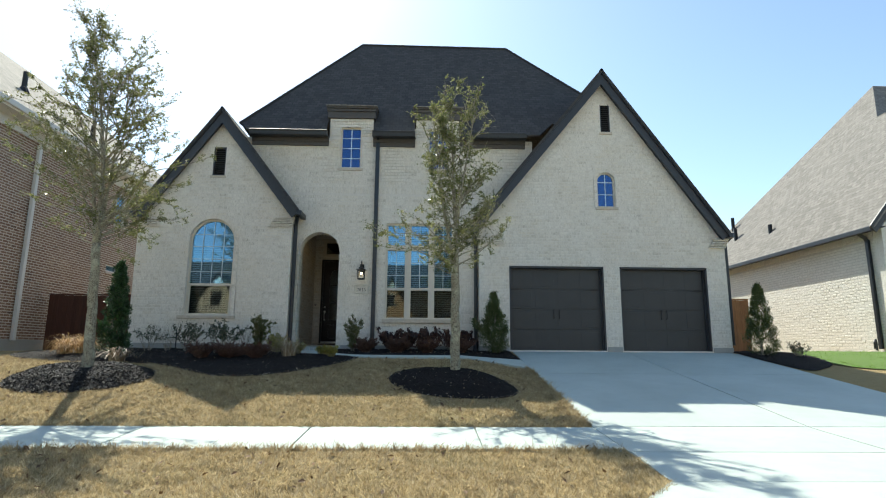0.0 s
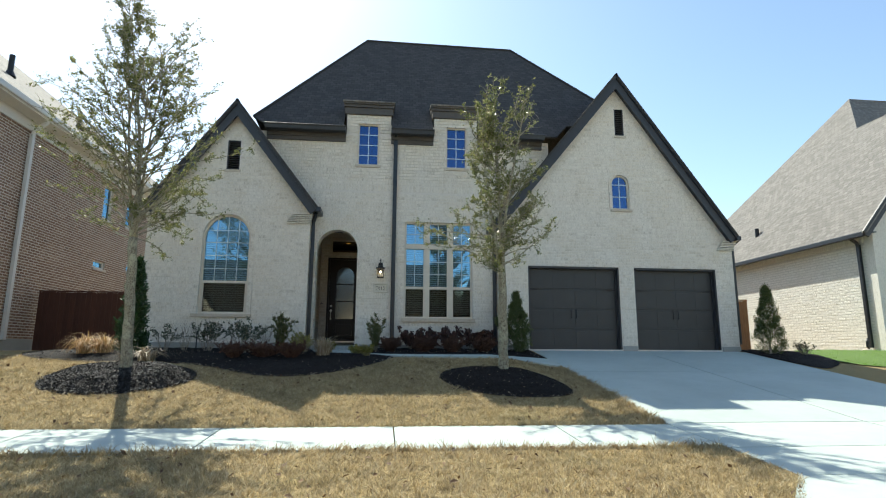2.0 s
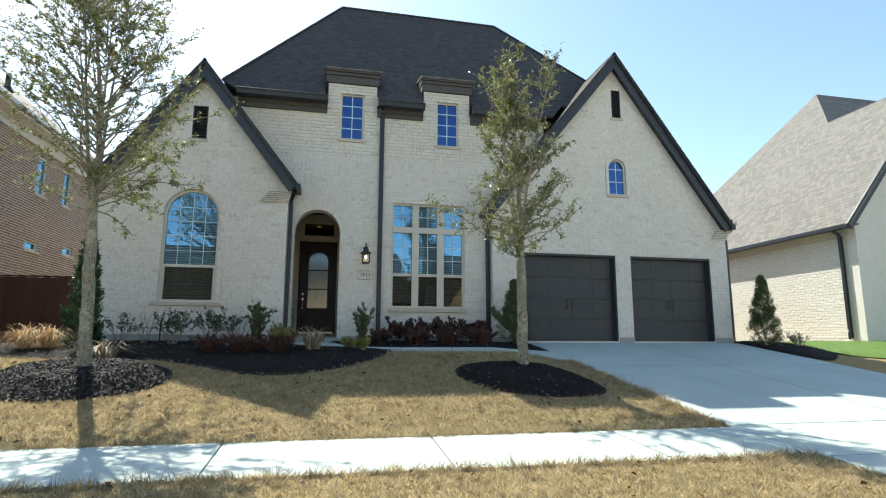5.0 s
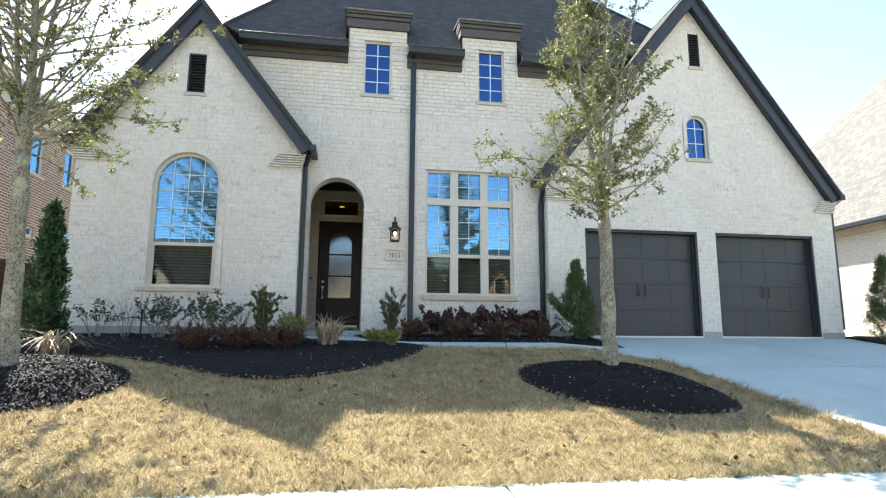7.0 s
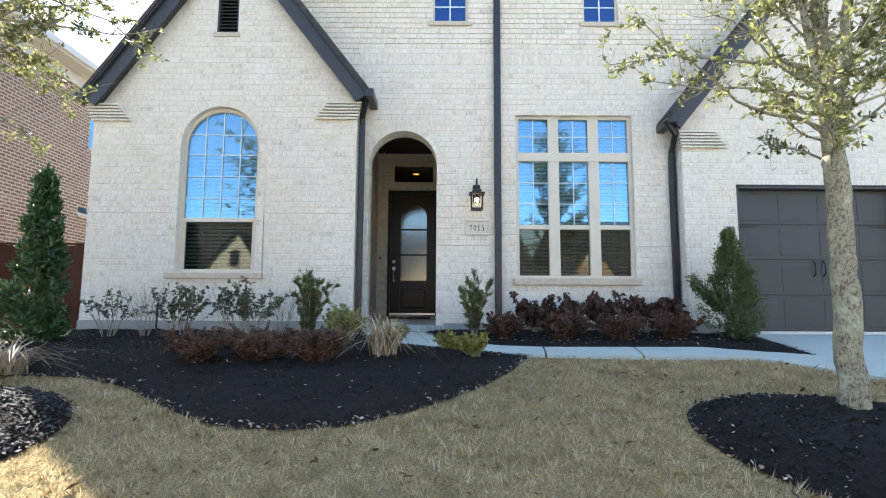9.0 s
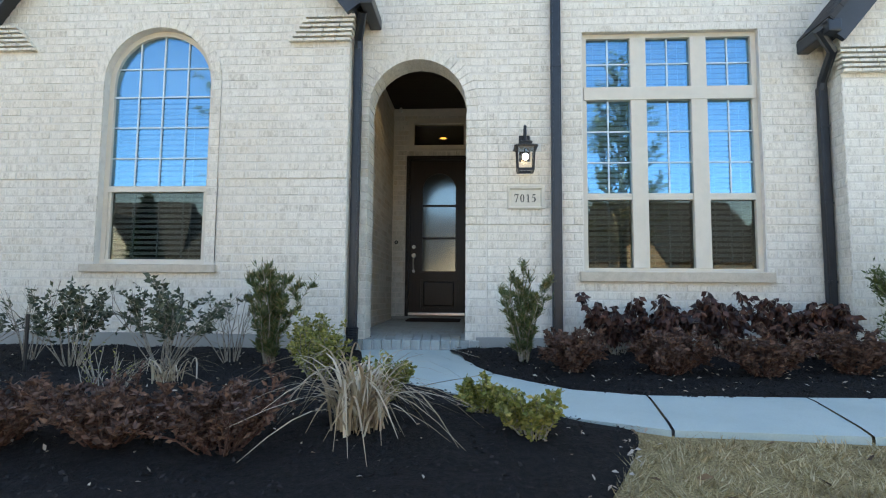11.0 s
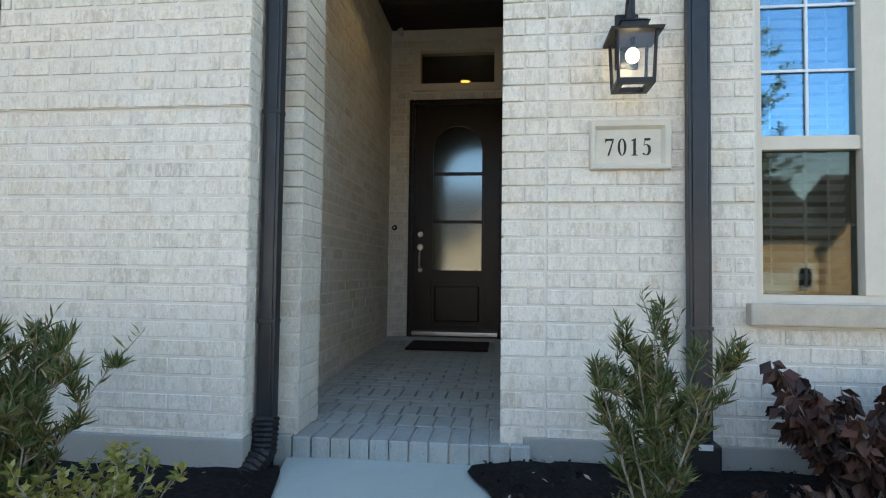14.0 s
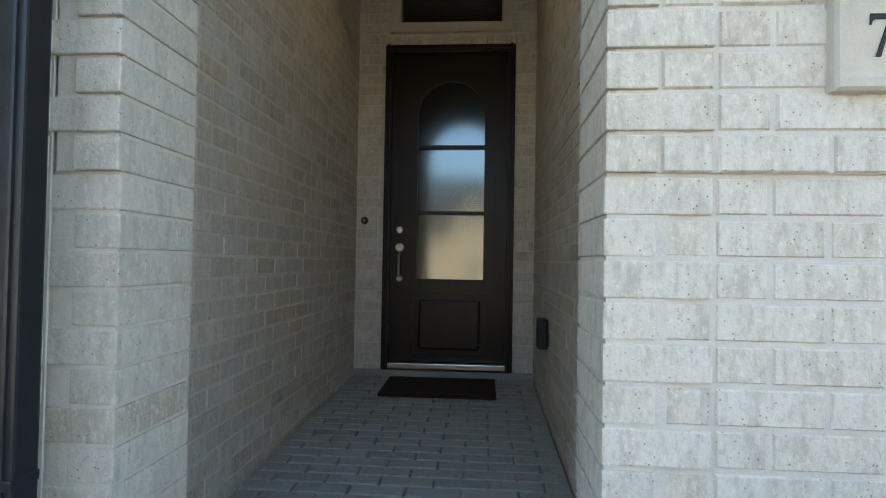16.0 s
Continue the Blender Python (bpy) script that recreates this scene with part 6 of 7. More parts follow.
def grass_clump(name, loc, h, r, seed, mat, n, label, w=0.006):
    """Arching ribbon blades from one crown."""
    rng = random.Random(seed)
    ob = root(name, loc, label, "ornamental grass")
    verts, faces = [], []
    for _ in range(n):
        a, reach, tall = rng.uniform(0, 6.283), r * rng.uniform(0.25, 1.15), h * rng.uniform(0.55, 1.1)
        d, side = Vector((math.cos(a), math.sin(a), 0)), Vector((-math.sin(a), math.cos(a), 0))
        o = Vector((rng.gauss(0, 0.05), rng.gauss(0, 0.05), -0.02))
        sag = rng.uniform(0.3, 1.1)
        i0, segs, sway = len(verts), 7, rng.gauss(0, 0.12)
        for k in range(segs + 1):
            t = k / segs
            z = tall * (2.1 * t - (1.0 + sag) * t * t)
            p = o + d * reach * (0.35 * t + 0.65 * t * t) + side * sway * t * t + Vector((0, 0, max(0.0, z) + 0.01))
            ww = w * rng.uniform(0.8, 1.1) * (1 - 0.85 * t ** 2)
            verts += [p - side * ww, p + side * ww]
        faces += [(i0 + 2 * k, i0 + 2 * k + 1, i0 + 2 * k + 3, i0 + 2 * k + 2) for k in range(segs)]
    me = bpy.data.meshes.new("blades")
    me.from_pydata(verts, [], faces)
    link_mesh("blades", me, mat, ob, local=True)["kind"] = "stuff"
    return ob


def on_bed(x, y, dz=0.03):
    return (x, y, bed_z(x, y) + dz)


cone_shrub("holly_bush", (-7.15, 13.65, 1.44), 1.88, 0.34, 61, MAT_HOLLY, 0.06, 11000, "glossy dark green upright holly at the house corner")
cone_shrub("arborvitae", (1.02, 14.75, 1.49), 1.36, 0.42, 62, MAT_ARBOR, 0.045, 17000, "dull green arborvitae with a side spike by the garage", 14, 0.3)
cone_shrub("arborvitae", (7.35, 14.65, 1.5), 1.62, 0.42, 63, MAT_ARBOR, 0.045, 14000, "dark conical arborvitae beside the driveway", 0, 0.3)
stem_shrub("round_shrub", (8.15, 14.5, 1.47), 0.36, 0.3, 64, MAT_DULL, 0.035, 26, 30, "small rounded green shrub beside the driveway")
for x, y, h, r, sd, per, st, bare in ((-6.78, 14.38, 0.64, 0.36, 71, 40, 14, 0.2), (-5.85, 14.3, 0.66, 0.46, 72, 66, 18, 0.1), (-5.12, 14.3, 0.72, 0.55, 73, 66, 24, 0.1)):
    stem_shrub("viburnum_bush", on_bed(x, y), h, r, sd, MAT_DULL, 0.048, st, per, "leggy shrub with grey stems and sparse dull leaves", 0.55, 0.0, 0.55, bare, "shrubs along the gable wall")
stem_shrub("bare_shrub", on_bed(-6.4, 14.5), 0.78, 0.3, 76, MAT_DEAD, 0.02, 12, 2, "nearly bare grey twiggy shrub", 0.5, 0, 0.6, 0.5)
stem_shrub("bare_shrub", on_bed(-4.72, 14.6), 0.6, 0.26, 77, MAT_DEAD, 0.02, 12, 3, "nearly bare grey twiggy shrub", 0.5, 0, 0.6, 0.4)
stem_shrub("podocarpus", on_bed(-4.38, 14.55), 0.88, 0.14, 78, MAT_PODO, 0.060, 17, 420, "upright olive podocarpus with narrow leaves", 0.13, 0, 0.15)
stem_shrub("podocarpus", on_bed(-2.29, 14.88), 0.90, 0.095, 79, MAT_PODO, 0.057, 15, 400, "upright grey-green podocarpus beside the porch", 0.13, 0, 0.1)
for x, y, h, sd in ((-1.42, 15.2, 0.53, 81), (-1.02, 15.22, 0.53, 82), (-0.5, 15.15, 0.6, 83), (0.02, 15.18, 0.55, 84), (0.32, 15.15, 0.53, 85)):
    stem_shrub("frosted_shrub", on_bed(x, y), h, 0.34, sd, MAT_DEAD, 0.072, 15, 80, "shrub with large frost-killed brown leaves hanging down", 0.6, 0.75, 0.4, 0.0, "shrubs under the window")
for x, y, sd in ((-1.95, 14.48, 86), (-1.24, 14.42, 87), (-0.55, 14.4, 88), (0.2, 14.6, 89)):
    stem_shrub("loropetalum", on_bed(x, y), 0.34, 0.33, sd, MAT_RUSSET, 0.040, 40, 110, "low mounded shrub with dull purple-brown leaves", 0.5, 0.1, 0.25, 0.0, "low shrubs under the window")
for x, y, sd in ((-4.85, 12.5, 91), (-4.35, 12.55, 92), (-3.8, 12.5, 93)):
    stem_shrub("barberry", on_bed(x, y), 0.32, 0.34, sd, MAT_RUSSET, 0.033, 44, 85, "low russet shrub with dry reddish twigs", 0.5, 0.0, 0.2, 0.0, "low shrubs in the bed")
stem_shrub("pruned_shrub", on_bed(-4.75, 13.1), 0.40, 0.3, 94, MAT_BOX, 0.018, 12, 9, "pruned woody shrub with few yellow leaves", 0.5, 0, 0.3)
for x, y, h, r, sd in ((-3.98, 14.42, 0.44, 0.24, 95), (-3.78, 13.9, 0.38, 0.18, 96), (-3.22, 13.3, 0.3, 0.2, 99), (-2.63, 13.1, 0.21, 0.13, 97), (-2.42, 12.74, 0.24, 0.13, 98)):
    stem_shrub("boxwood", on_bed(x, y), h, r, sd, MAT_BOX, 0.032, 26, 90, "small boxwood with yellow-green leaves", 0.55, 0, 0.2, 0.0, "boxwoods along the walk")
grass_clump("ornamental_grass", on_bed(-3.25, 12.78), 0.52, 0.56, 101, MAT_STRAW, 130, "arching clump of straw-coloured dry grass", 0.008)
grass_clump("ornamental_grass", on_bed(-6.25, 12.15), 0.36, 0.7, 102, MAT_STRAW, 110, "splayed clump of pale dead grass", 0.007)
grass_clump("ornamental_grass", on_bed(-4.75, 13.75), 0.3, 0.4, 103, MAT_STRAW, 40, "thin clump of pale dead grass")
for x, y, sd in ((-7.62, 12.85, 104), (-7.32, 12.95, 106)):
    grass_clump("ornamental_grass", on_bed(x, y), 0.5, 0.45, sd, MAT_GOLD, 190, "golden clump of dry grass lit by the sun")

# ---- things on and about the porch ----
def lantern(x, y, z):
    """A wall lantern: back plate, hooked arm, roof, four posts, glass and bulb. z is its base."""
    ob = root("wall_lantern", (x, y, z), "black iron wall lantern with clear glass, lit", "lantern")
    lx, ly = x, y - 0.14
    part("back_plate", boxes((x - 0.055, x + 0.055, y - 0.02, y - 0.001, z + 0.12, z + 0.39), bevel=0.008), MAT_BLACK, ob)
    arm = [(x, y - 0.02, z + 0.30), (x, y - 0.05, z + 0.42), (x, y - 0.09, z + 0.47), (x, y - 0.125, z + 0.45), (x, ly, z + 0.385), (x, ly, z + 0.335)]
    part("arm", tube(bmesh.new(), arm, 0.013, 8), MAT_BLACK, ob)
    bm = bmesh.new()
    for r0, r1, z0, z1 in ((0.112, 0.115, 0.220, 0.231), (0.112, 0.066, 0.231, 0.252), (0.058, 0.058, 0.252, 0.278), (0.066, 0.04, 0.278, 0.296), (0.024, 0.012, 0.296, 0.338)):
        bmesh.ops.create_cone(bm, cap_ends=True, segments=4 if z0 < 0.29 else 12, radius1=r0 * 1.414 if z0 < 0.29 else r0, radius2=r1 * 1.414 if z0 < 0.29 else r1, depth=z1 - z0,
                              matrix=Matrix.Translation((lx, ly, z + (z0 + z1) / 2)) @ Matrix.Rotation(radians(45), 4, "Z"))
    part("roof", bm, MAT_BLACK, ob)
    for sx in (-1, 1):
        for sy in (-1, 1):
            part("post", tube(bmesh.new(), [(lx + sx * 0.076, ly + sy * 0.076, z), (lx + sx * 0.085, ly + sy * 0.085, z + 0.223)], 0.008, 6), MAT_BLACK, ob)
    part("base", boxes((lx - 0.082, lx + 0.082, ly - 0.082, ly - 0.055, z - 0.012, z + 0.012), (lx - 0.082, lx + 0.082, ly + 0.055, ly + 0.082, z - 0.012, z + 0.012), (lx - 0.082, lx - 0.055, ly - 0.055, ly + 0.055, z - 0.012, z + 0.012), (lx + 0.055, lx + 0.082, ly - 0.055, ly + 0.055, z - 0.012, z + 0.012)), MAT_BLACK, ob)
    for sx, sy in ((-1, 0), (1, 0), (0, -1), (0, 1)):
        bm = bmesh.new()
        lo, hi = 0.074, 0.083
        a = [Vector((lx + sx * r + (-sy) * w, ly + sy * r + sx * w, zz)) for r, w, zz in ((lo, -lo, z + 0.012), (lo, lo, z + 0.012), (hi, hi, z + 0.220), (hi, -hi, z + 0.220))]
        bm.faces.new([bm.verts.new(p) for p in a])
        g = part("glass", bm, MAT_LAMP_GLASS, ob)
        g.visible_shadow = False
    bm = bmesh.new()
    bmesh.ops.create_uvsphere(bm, u_segments=14, v_segments=10, radius=0.03, matrix=Matrix.Translation((lx, ly, z + 0.14)) @ Matrix.Diagonal((1, 1, 1.2, 1)))
    part("bulb", bm, MAT_BULB, ob, "glowing warm bulb", smooth=True)
    part("socket", tube(bmesh.new(), [(lx, ly, z + 0.165), (lx, ly, z + 0.225)], 0.016, 10), MAT_BLACK, ob)


lantern(-2.22, Y_MAIN, 3.33)


def numeral_mesh(ch, h, depth):
    """A bold serif numeral of the given height, standing in the xz plane about its own centre."""
    def ring(rx, rz, cx=0.0, cz=0.0, n=28):
        return [(cx + rx * math.cos(2 * math.pi * k / n), cz + rz * math.sin(2 * math.pi * k / n)) for k in range(n)]
    shapes = []
    if ch == "7":
        shapes = [[(-0.25, 0.5), (0.25, 0.5), (0.25, 0.46), (-0.02, -0.5), (-0.13, -0.5), (0.15, 0.38), (-0.12, 0.38), (-0.20, 0.34), (-0.23, 0.24), (-0.26, 0.24)]]
    elif ch == "1":
        shapes = [[(-0.16, -0.5), (0.17, -0.5), (0.17, -0.465), (0.075, -0.43), (0.075, 0.5), (0.03, 0.5), (-0.17, 0.40), (-0.16, 0.36), (-0.065, 0.38), (-0.065, -0.43), (-0.16, -0.465)]]
    elif ch == "5":
        arc = [math.radians(126 - k * 15) for k in range(18)]
        outer = [(-0.03 + 0.25 * math.cos(a), -0.17 + 0.33 * math.sin(a)) for a in arc]
        inner = [(-0.05 + 0.135 * math.cos(a) - 0.02, -0.17 + 0.285 * math.sin(a)) for a in arc]
        shapes = [outer + inner[::-1], [(-0.15, 0.5), (0.21, 0.5), (0.17, 0.37), (-0.15, 0.37)], [(-0.15, 0.37), (-0.115, 0.37), (-0.165, 0.10), (-0.20, 0.08)], ring(0.055, 0.055, -0.19, -0.40, 12)]
    bm = bmesh.new()
    for shape in shapes:
        prism(bm, [(x * h, z * h) for x, z in shape], depth, "y", -depth)
    if ch == "0":
        bm = wall_slab([(x * h, z * h) for x, z in ring(0.25, 0.5)], [[(x * h, z * h) for x, z in ring(0.115, 0.455)]], -depth, 0.0)
    bmesh.ops.recalc_face_normals(bm, faces=bm.faces[:])
    me = bpy.data.meshes.new("numeral")
    bm.to_mesh(me)
    bm.free()
    return me


def moulded_frame(rings):
    """Rectangles one inside another, each at its own depth, joined into a moulding."""
    bm = bmesh.new()
    loops = [[bm.verts.new((x, y, z)) for x, z in ((x0, z0), (x1, z0), (x1, z1), (x0, z1))] for x0, x1, z0, z1, y in rings]
    for a, b in zip(loops, loops[1:]):
        for k in range(4):
            bm.faces.new((a[k], a[(k + 1) % 4], b[(k + 1) % 4], b[k]))
    bmesh.ops.recalc_face_normals(bm, faces=bm.faces[:])
    return bm


plaque = root("address_plaque", (-2.205, Y_MAIN, 3.09), "beige cast stone address plaque reading 7015", "plaque")
px0, px1, pz0, pz1 = -2.392, -2.018, 2.967, 3.205
part("stone", moulded_frame([(px0, px1, pz0, pz1, Y_MAIN + 0.004), (px0, px1, pz0, pz1, Y_MAIN - 0.030), (px0 + 0.006, px1 - 0.006, pz0 + 0.006, pz1 - 0.006, Y_MAIN - 0.037),
                             (px0 + 0.020, px1 - 0.030, pz0 + 0.018, pz1 - 0.030, Y_MAIN - 0.037), (px0 + 0.032, px1 - 0.046, pz0 + 0.030, pz1 - 0.046, Y_MAIN - 0.017)]), MAT_PLAQUE, plaque)
part("face", boxes((px0 + 0.030, px1 - 0.044, Y_MAIN - 0.018, Y_MAIN - 0.002, pz0 + 0.028, pz1 - 0.044)), MAT_PLAQUE, plaque)
for i, ch in enumerate("7015"):
    ob = link_mesh("numeral", numeral_mesh(ch, 0.082, 0.003), MAT_INK, plaque, "black painted numeral " + ch)
    ob.matrix_parent_inverse = Matrix.Translation(-Vector(plaque.location))
    ob.matrix_basis = pose(-2.300 + i * 0.0575, Y_MAIN - 0.0185, 3.076)

doormat = tagged(part("doormat", boxes((-3.75, -2.95, -0.26, 0.26, 0.002, 0.022), bevel=0.006), MAT_MAT), "dark brown doormat before the front door", "doormat")
doormat.location, doormat.rotation_euler = (0, 18.5, porch_z(18.5)), (math.atan(0.025), 0, 0)
can = root("recessed_light", (-3.37, 17.3, PTOP), "recessed ceiling light with a warm amber glow", "ceiling light")
bm = bmesh.new()
bmesh.ops.create_cone(bm, cap_ends=False, segments=28, radius1=0.085, radius2=0.062, depth=0.012, matrix=Matrix.Translation((-3.37, 17.3, PTOP - 0.007)))
part("trim_ring", bm, MAT_CHROME, can)
bm = bmesh.new()
bmesh.ops.create_circle(bm, cap_ends=True, segments=28, radius=0.065, matrix=Matrix.Translation((-3.37, 17.3, PTOP - 0.004)))
part("lens", bm, MAT_CAN, can)
porch_lamp = new("porch_lamp", bpy.data.lights.new("porch_lamp", "SPOT"))
porch_lamp.data.energy, porch_lamp.data.color, porch_lamp.data.spot_size, porch_lamp.data.shadow_soft_size = 1.6, (1.0, 0.72, 0.36), radians(120), 0.06
porch_lamp.matrix_world = look((-3.37, 17.3, PTOP - 0.03), (-3.37, 17.3, 0))
scam = root("security_camera", (-3.95, 18.8, 5.08), "small white security camera under the porch ceiling", "camera")
part("mount", tube(bmesh.new(), [(-3.95, 18.85, PTOP), (-3.95, 18.85, PTOP - 0.05)], 0.02, 10), MAT_WHITE, scam)
part("body", tube(bmesh.new(), [(-3.95, 18.86, PTOP - 0.06), (-3.94, 18.72, PTOP - 0.09)], 0.03, 12), MAT_WHITE, scam)
bell = root("doorbell", (-4.0, Y_DOOR, 2.95), "round black doorbell on the brick", "doorbell")
bm = bmesh.new()
bmesh.ops.create_cone(bm, cap_ends=True, segments=20, radius1=0.03, radius2=0.026, depth=0.02, matrix=Matrix.Translation((-4.0, Y_DOOR - 0.012, 2.95)) @ Matrix.Rotation(radians(90), 4, "X"))
part("housing", bm, MAT_BLACK, bell)
bm = bmesh.new()
bmesh.ops.create_cone(bm, cap_ends=True, segments=14, radius1=0.011, radius2=0.009, depth=0.01, matrix=Matrix.Translation((-4.0, Y_DOOR - 0.026, 2.95)) @ Matrix.Rotation(radians(90), 4, "X"))
part("button", bm, MAT_CHROME, bell)
outlet = root("outdoor_socket", (PX1, 17.9, 2.2), "black covered power socket low on the porch wall", "socket")
part("cover", boxes((PX1 - 0.06, PX1 - 0.001, 17.84, 17.96, 2.12, 2.3), bevel=0.01), MAT_BLACK, outlet)
light_stake = root("path_light", on_bed(-6.0, 14.0), "thin black stake in the mulch", "garden stake")
part("stake", tube(bmesh.new(), [(-6.0, 14.0, 1.4), (-6.0, 14.0, 1.93)], 0.012, 8), MAT_BLACK, light_stake)

# ---- fences ----
def fence(name, x0, x1, y, z0, z1, mat, label, seed):
    rng = random.Random(seed)
    ob = root(name, (x0, y, z0), label, "fence")
    x = x0
    while x < x1 - 0.01:
        w = min(0.14, x1 - x)
        part("board", boxes((x + 0.002, x + w - 0.002, y + rng.uniform(0, 0.006), y + 0.022, z0, z1 + rng.uniform(-0.008, 0.008))), mat, ob)
        x += 0.14
    for z in (z0 + 0.25, z1 - 0.25):
        part("rail", boxes((x0, x1, y + 0.03, y + 0.07, z, z + 0.09)), mat, ob)
    part("cap", boxes((x0, x1, y - 0.02, y + 0.05, z1 + 0.01, z1 + 0.045), bevel=0.005), mat, ob)


fence("wooden_fence", -11.75, -7.76, 18.4, 1.5, 3.12, MAT_STAIN, "dark brown stained wooden fence between the houses", 5)
fence("wooden_fence", 7.08, 8.6, 17.2, 1.5, 3.05, MAT_CEDAR, "weathered orange cedar fence between the houses", 6)

back_fence = root("wooden_fence", (8.6, 17.2, 1.5), "weathered cedar fence running back between the lots", "fence")
for k in range(40):
    part("board", boxes((8.6, 8.622, 17.24 + k * 0.14, 17.376 + k * 0.14, 1.5, 3.05)), MAT_CEDAR, back_fence)

# ---- the house on the left: red brick, two storeys ----
nb = root("neighbour_house", (-14, 18, 1.5), "two-storey red-brown brick house with white eaves", "house")
XL = -10.0
def side_wall(xf, y0, y1, z0, z1, holes, mat_m):
    bm = wall_slab(rect_loop(y0, y1, z0, z1), holes, 0.0, 0.25)
    m = Matrix(((0, -1, 0, xf), (1, 0, 0, 0), (0, 0, 1, 0), (0, 0, 0, 1)))
    bmesh.ops.transform(bm, matrix=m, verts=bm.verts[:])
    return bm


HL = [(17.38, 18.0, 3.70, 3.93), (19.3, 19.9, 3.86, 4.09), (17.55, 18.05, 5.10, 6.06), (18.95, 19.42, 5.15, 6.10)]
wl = part("wall", side_wall(XL - 0.009, 10.7, 26.0, 1.2, 6.45, [rect_loop(*h) for h in HL], None), MAT_RED_MORTAR, nb, "red-brown brick side wall")
runs = lay_courses(1.75, 6.4, 0.0598, 0.171, 0.013, lambda z: (10.8, 22.5), [rect_gap(*h) for h in HL], 41)
bricks_on(wl, runs, lambda u, w, d: (XL - 0.009 + d, u, w), None, MAT_RED_BRICK)
part("foundation", boxes((XL - 0.2, XL + 0.012, 10.7, 26.0, 1.1, 1.745)), MAT_FOUND, nb)
for h in HL:
    wn2 = part("window", boxes((XL - 0.10, XL - 0.05, h[0], h[1], h[2], h[2] + 0.05), (XL - 0.10, XL - 0.05, h[0], h[1], h[3] - 0.05, h[3]), (XL - 0.10, XL - 0.05, h[0], h[0] + 0.05, h[2] + 0.05, h[3] - 0.05), (XL - 0.10, XL - 0.05, h[1] - 0.05, h[1], h[2] + 0.05, h[3] - 0.05)), MAT_WHITE, nb)
    part("pane", boxes((XL - 0.085, XL - 0.08, h[0], h[1], h[2], h[3])), MAT_GLASS, wn2)
    part("sill", boxes((XL - 0.06, XL + 0.03, h[0] - 0.05, h[1] + 0.05, h[2] - 0.06, h[2] - 0.002), bevel=0.006), MAT_RED_MORTAR, wn2)
part("wall", boxes((-20, XL - 0.01, 10.7, 10.95, 1.2, 6.45)), MAT_RED_MORTAR, nb)
part("wall", boxes((-20, XL - 0.01, 25.75, 26.0, 1.2, 6.45)), MAT_RED_MORTAR, nb)
part("room", boxes((-10.9, -10.88, 11.0, 25.7, 1.5, 6.4)), MAT_ROOM, nb)
part("frieze", boxes((XL - 0.002, XL + 0.04, 10.5, 26.2, 6.22, 6.46), bevel=0.008), MAT_WHITE, nb)
part("soffit", boxes((XL - 0.3, XL + 0.36, 10.3, 26.4, 6.462, 6.50)), MAT_WHITE, nb)
part("gutter", boxes((XL + 0.30, XL + 0.42, 10.3, 26.4, 6.50, 6.63), bevel=0.02), MAT_WHITE, nb)
roof_part("roof", [[(XL + 0.4, 10.2, 6.62), (XL + 0.4, 26.5, 6.62), (-15.0, 21.5, 11.1), (-15.0, 16.3, 11.1)], [(XL + 0.4, 10.2, 6.62), (-15, 16.3, 11.1), (-20.4, 10.2, 6.62)],
                   [(XL + 0.4, 26.5, 6.62), (-15, 21.5, 11.1), (-20.4, 26.5, 6.62)], [(-20.4, 10.2, 6.62), (-15, 16.3, 11.1), (-15, 21.5, 11.1), (-20.4, 26.5, 6.62)]], MAT_SHINGLE_TAN, nb, 0.06, "light tan shingled hip roof")
sp = part("downspout", boxes((XL + 0.012, XL + 0.09, 14.08, 14.17, 1.72, 6.15), bevel=0.008), MAT_WHITE, nb, "white downspout")
part("elbow", tube(bmesh.new(), [(XL + 0.05, 14.125, 6.1), (XL + 0.08, 14.125, 6.2), (XL + 0.3, 14.125, 6.42), (XL + 0.36, 14.125, 6.52)], 0.05, 8), MAT_WHITE, sp)
for x, y, h in ((-10.9, 13.2, 0.45), (-11.2, 15.0, 0.5), (-10.6, 17.0, 0.4)):
    zr = 6.62 + (XL + 0.4 - x) * 4.48 / 5.4
    st = part("roof_vent", tube(bmesh.new(), [(x, y, zr - 0.05), (x, y, zr + h)], 0.06, 10), MAT_BLACK, nb)
    part("flashing", tube(bmesh.new(), [(x, y, zr - 0.04), (x, y, zr + 0.1)], [0.14, 0.07], 10), MAT_BLACK, st)

# drawn up at four fifths, then set to full size beyond the side yard
FULL, PIVOT = 1.245, Vector((-2.65, 1.82, 1.52))
nb.location = PIVOT + (Vector(nb.location) - PIVOT) * FULL
nb.scale = (FULL, FULL, FULL)

# ---- the house on the right: painted brick, big hip roof ----
rb = root("neighbour_house", (15, 20, 1.5), "single-storey cream painted brick house with steep grey roof", "house")
XR = 11.42
wr = part("wall", boxes((XR + 0.009, XR + 0.25, 15.9, 26.0, 1.2, 4.85)), MAT_CREAM_MORTAR, rb, "cream painted brick side wall")
runs = lay_courses(1.62, 4.62, 0.08, 0.25, 0.011, lambda z: (15.9, 24), [], 51)
bricks_on(wr, [(a, b, c, d, o * 1.5) for a, b, c, d, o in runs], lambda u, w, d: (XR + 0.009 - d, u, w), None, MAT_CREAM_BRICK)
y = 15.9
sol = []
rng = random.Random(52)
while y < 24:
    sol.append((y, y + 0.07, 4.63, 4.83, rng.uniform(0.004, 0.012)))
    y += 0.08
bricks_on(wr, sol, lambda u, w, d: (XR + 0.009 - d, u, w), None, MAT_CREAM_BRICK)
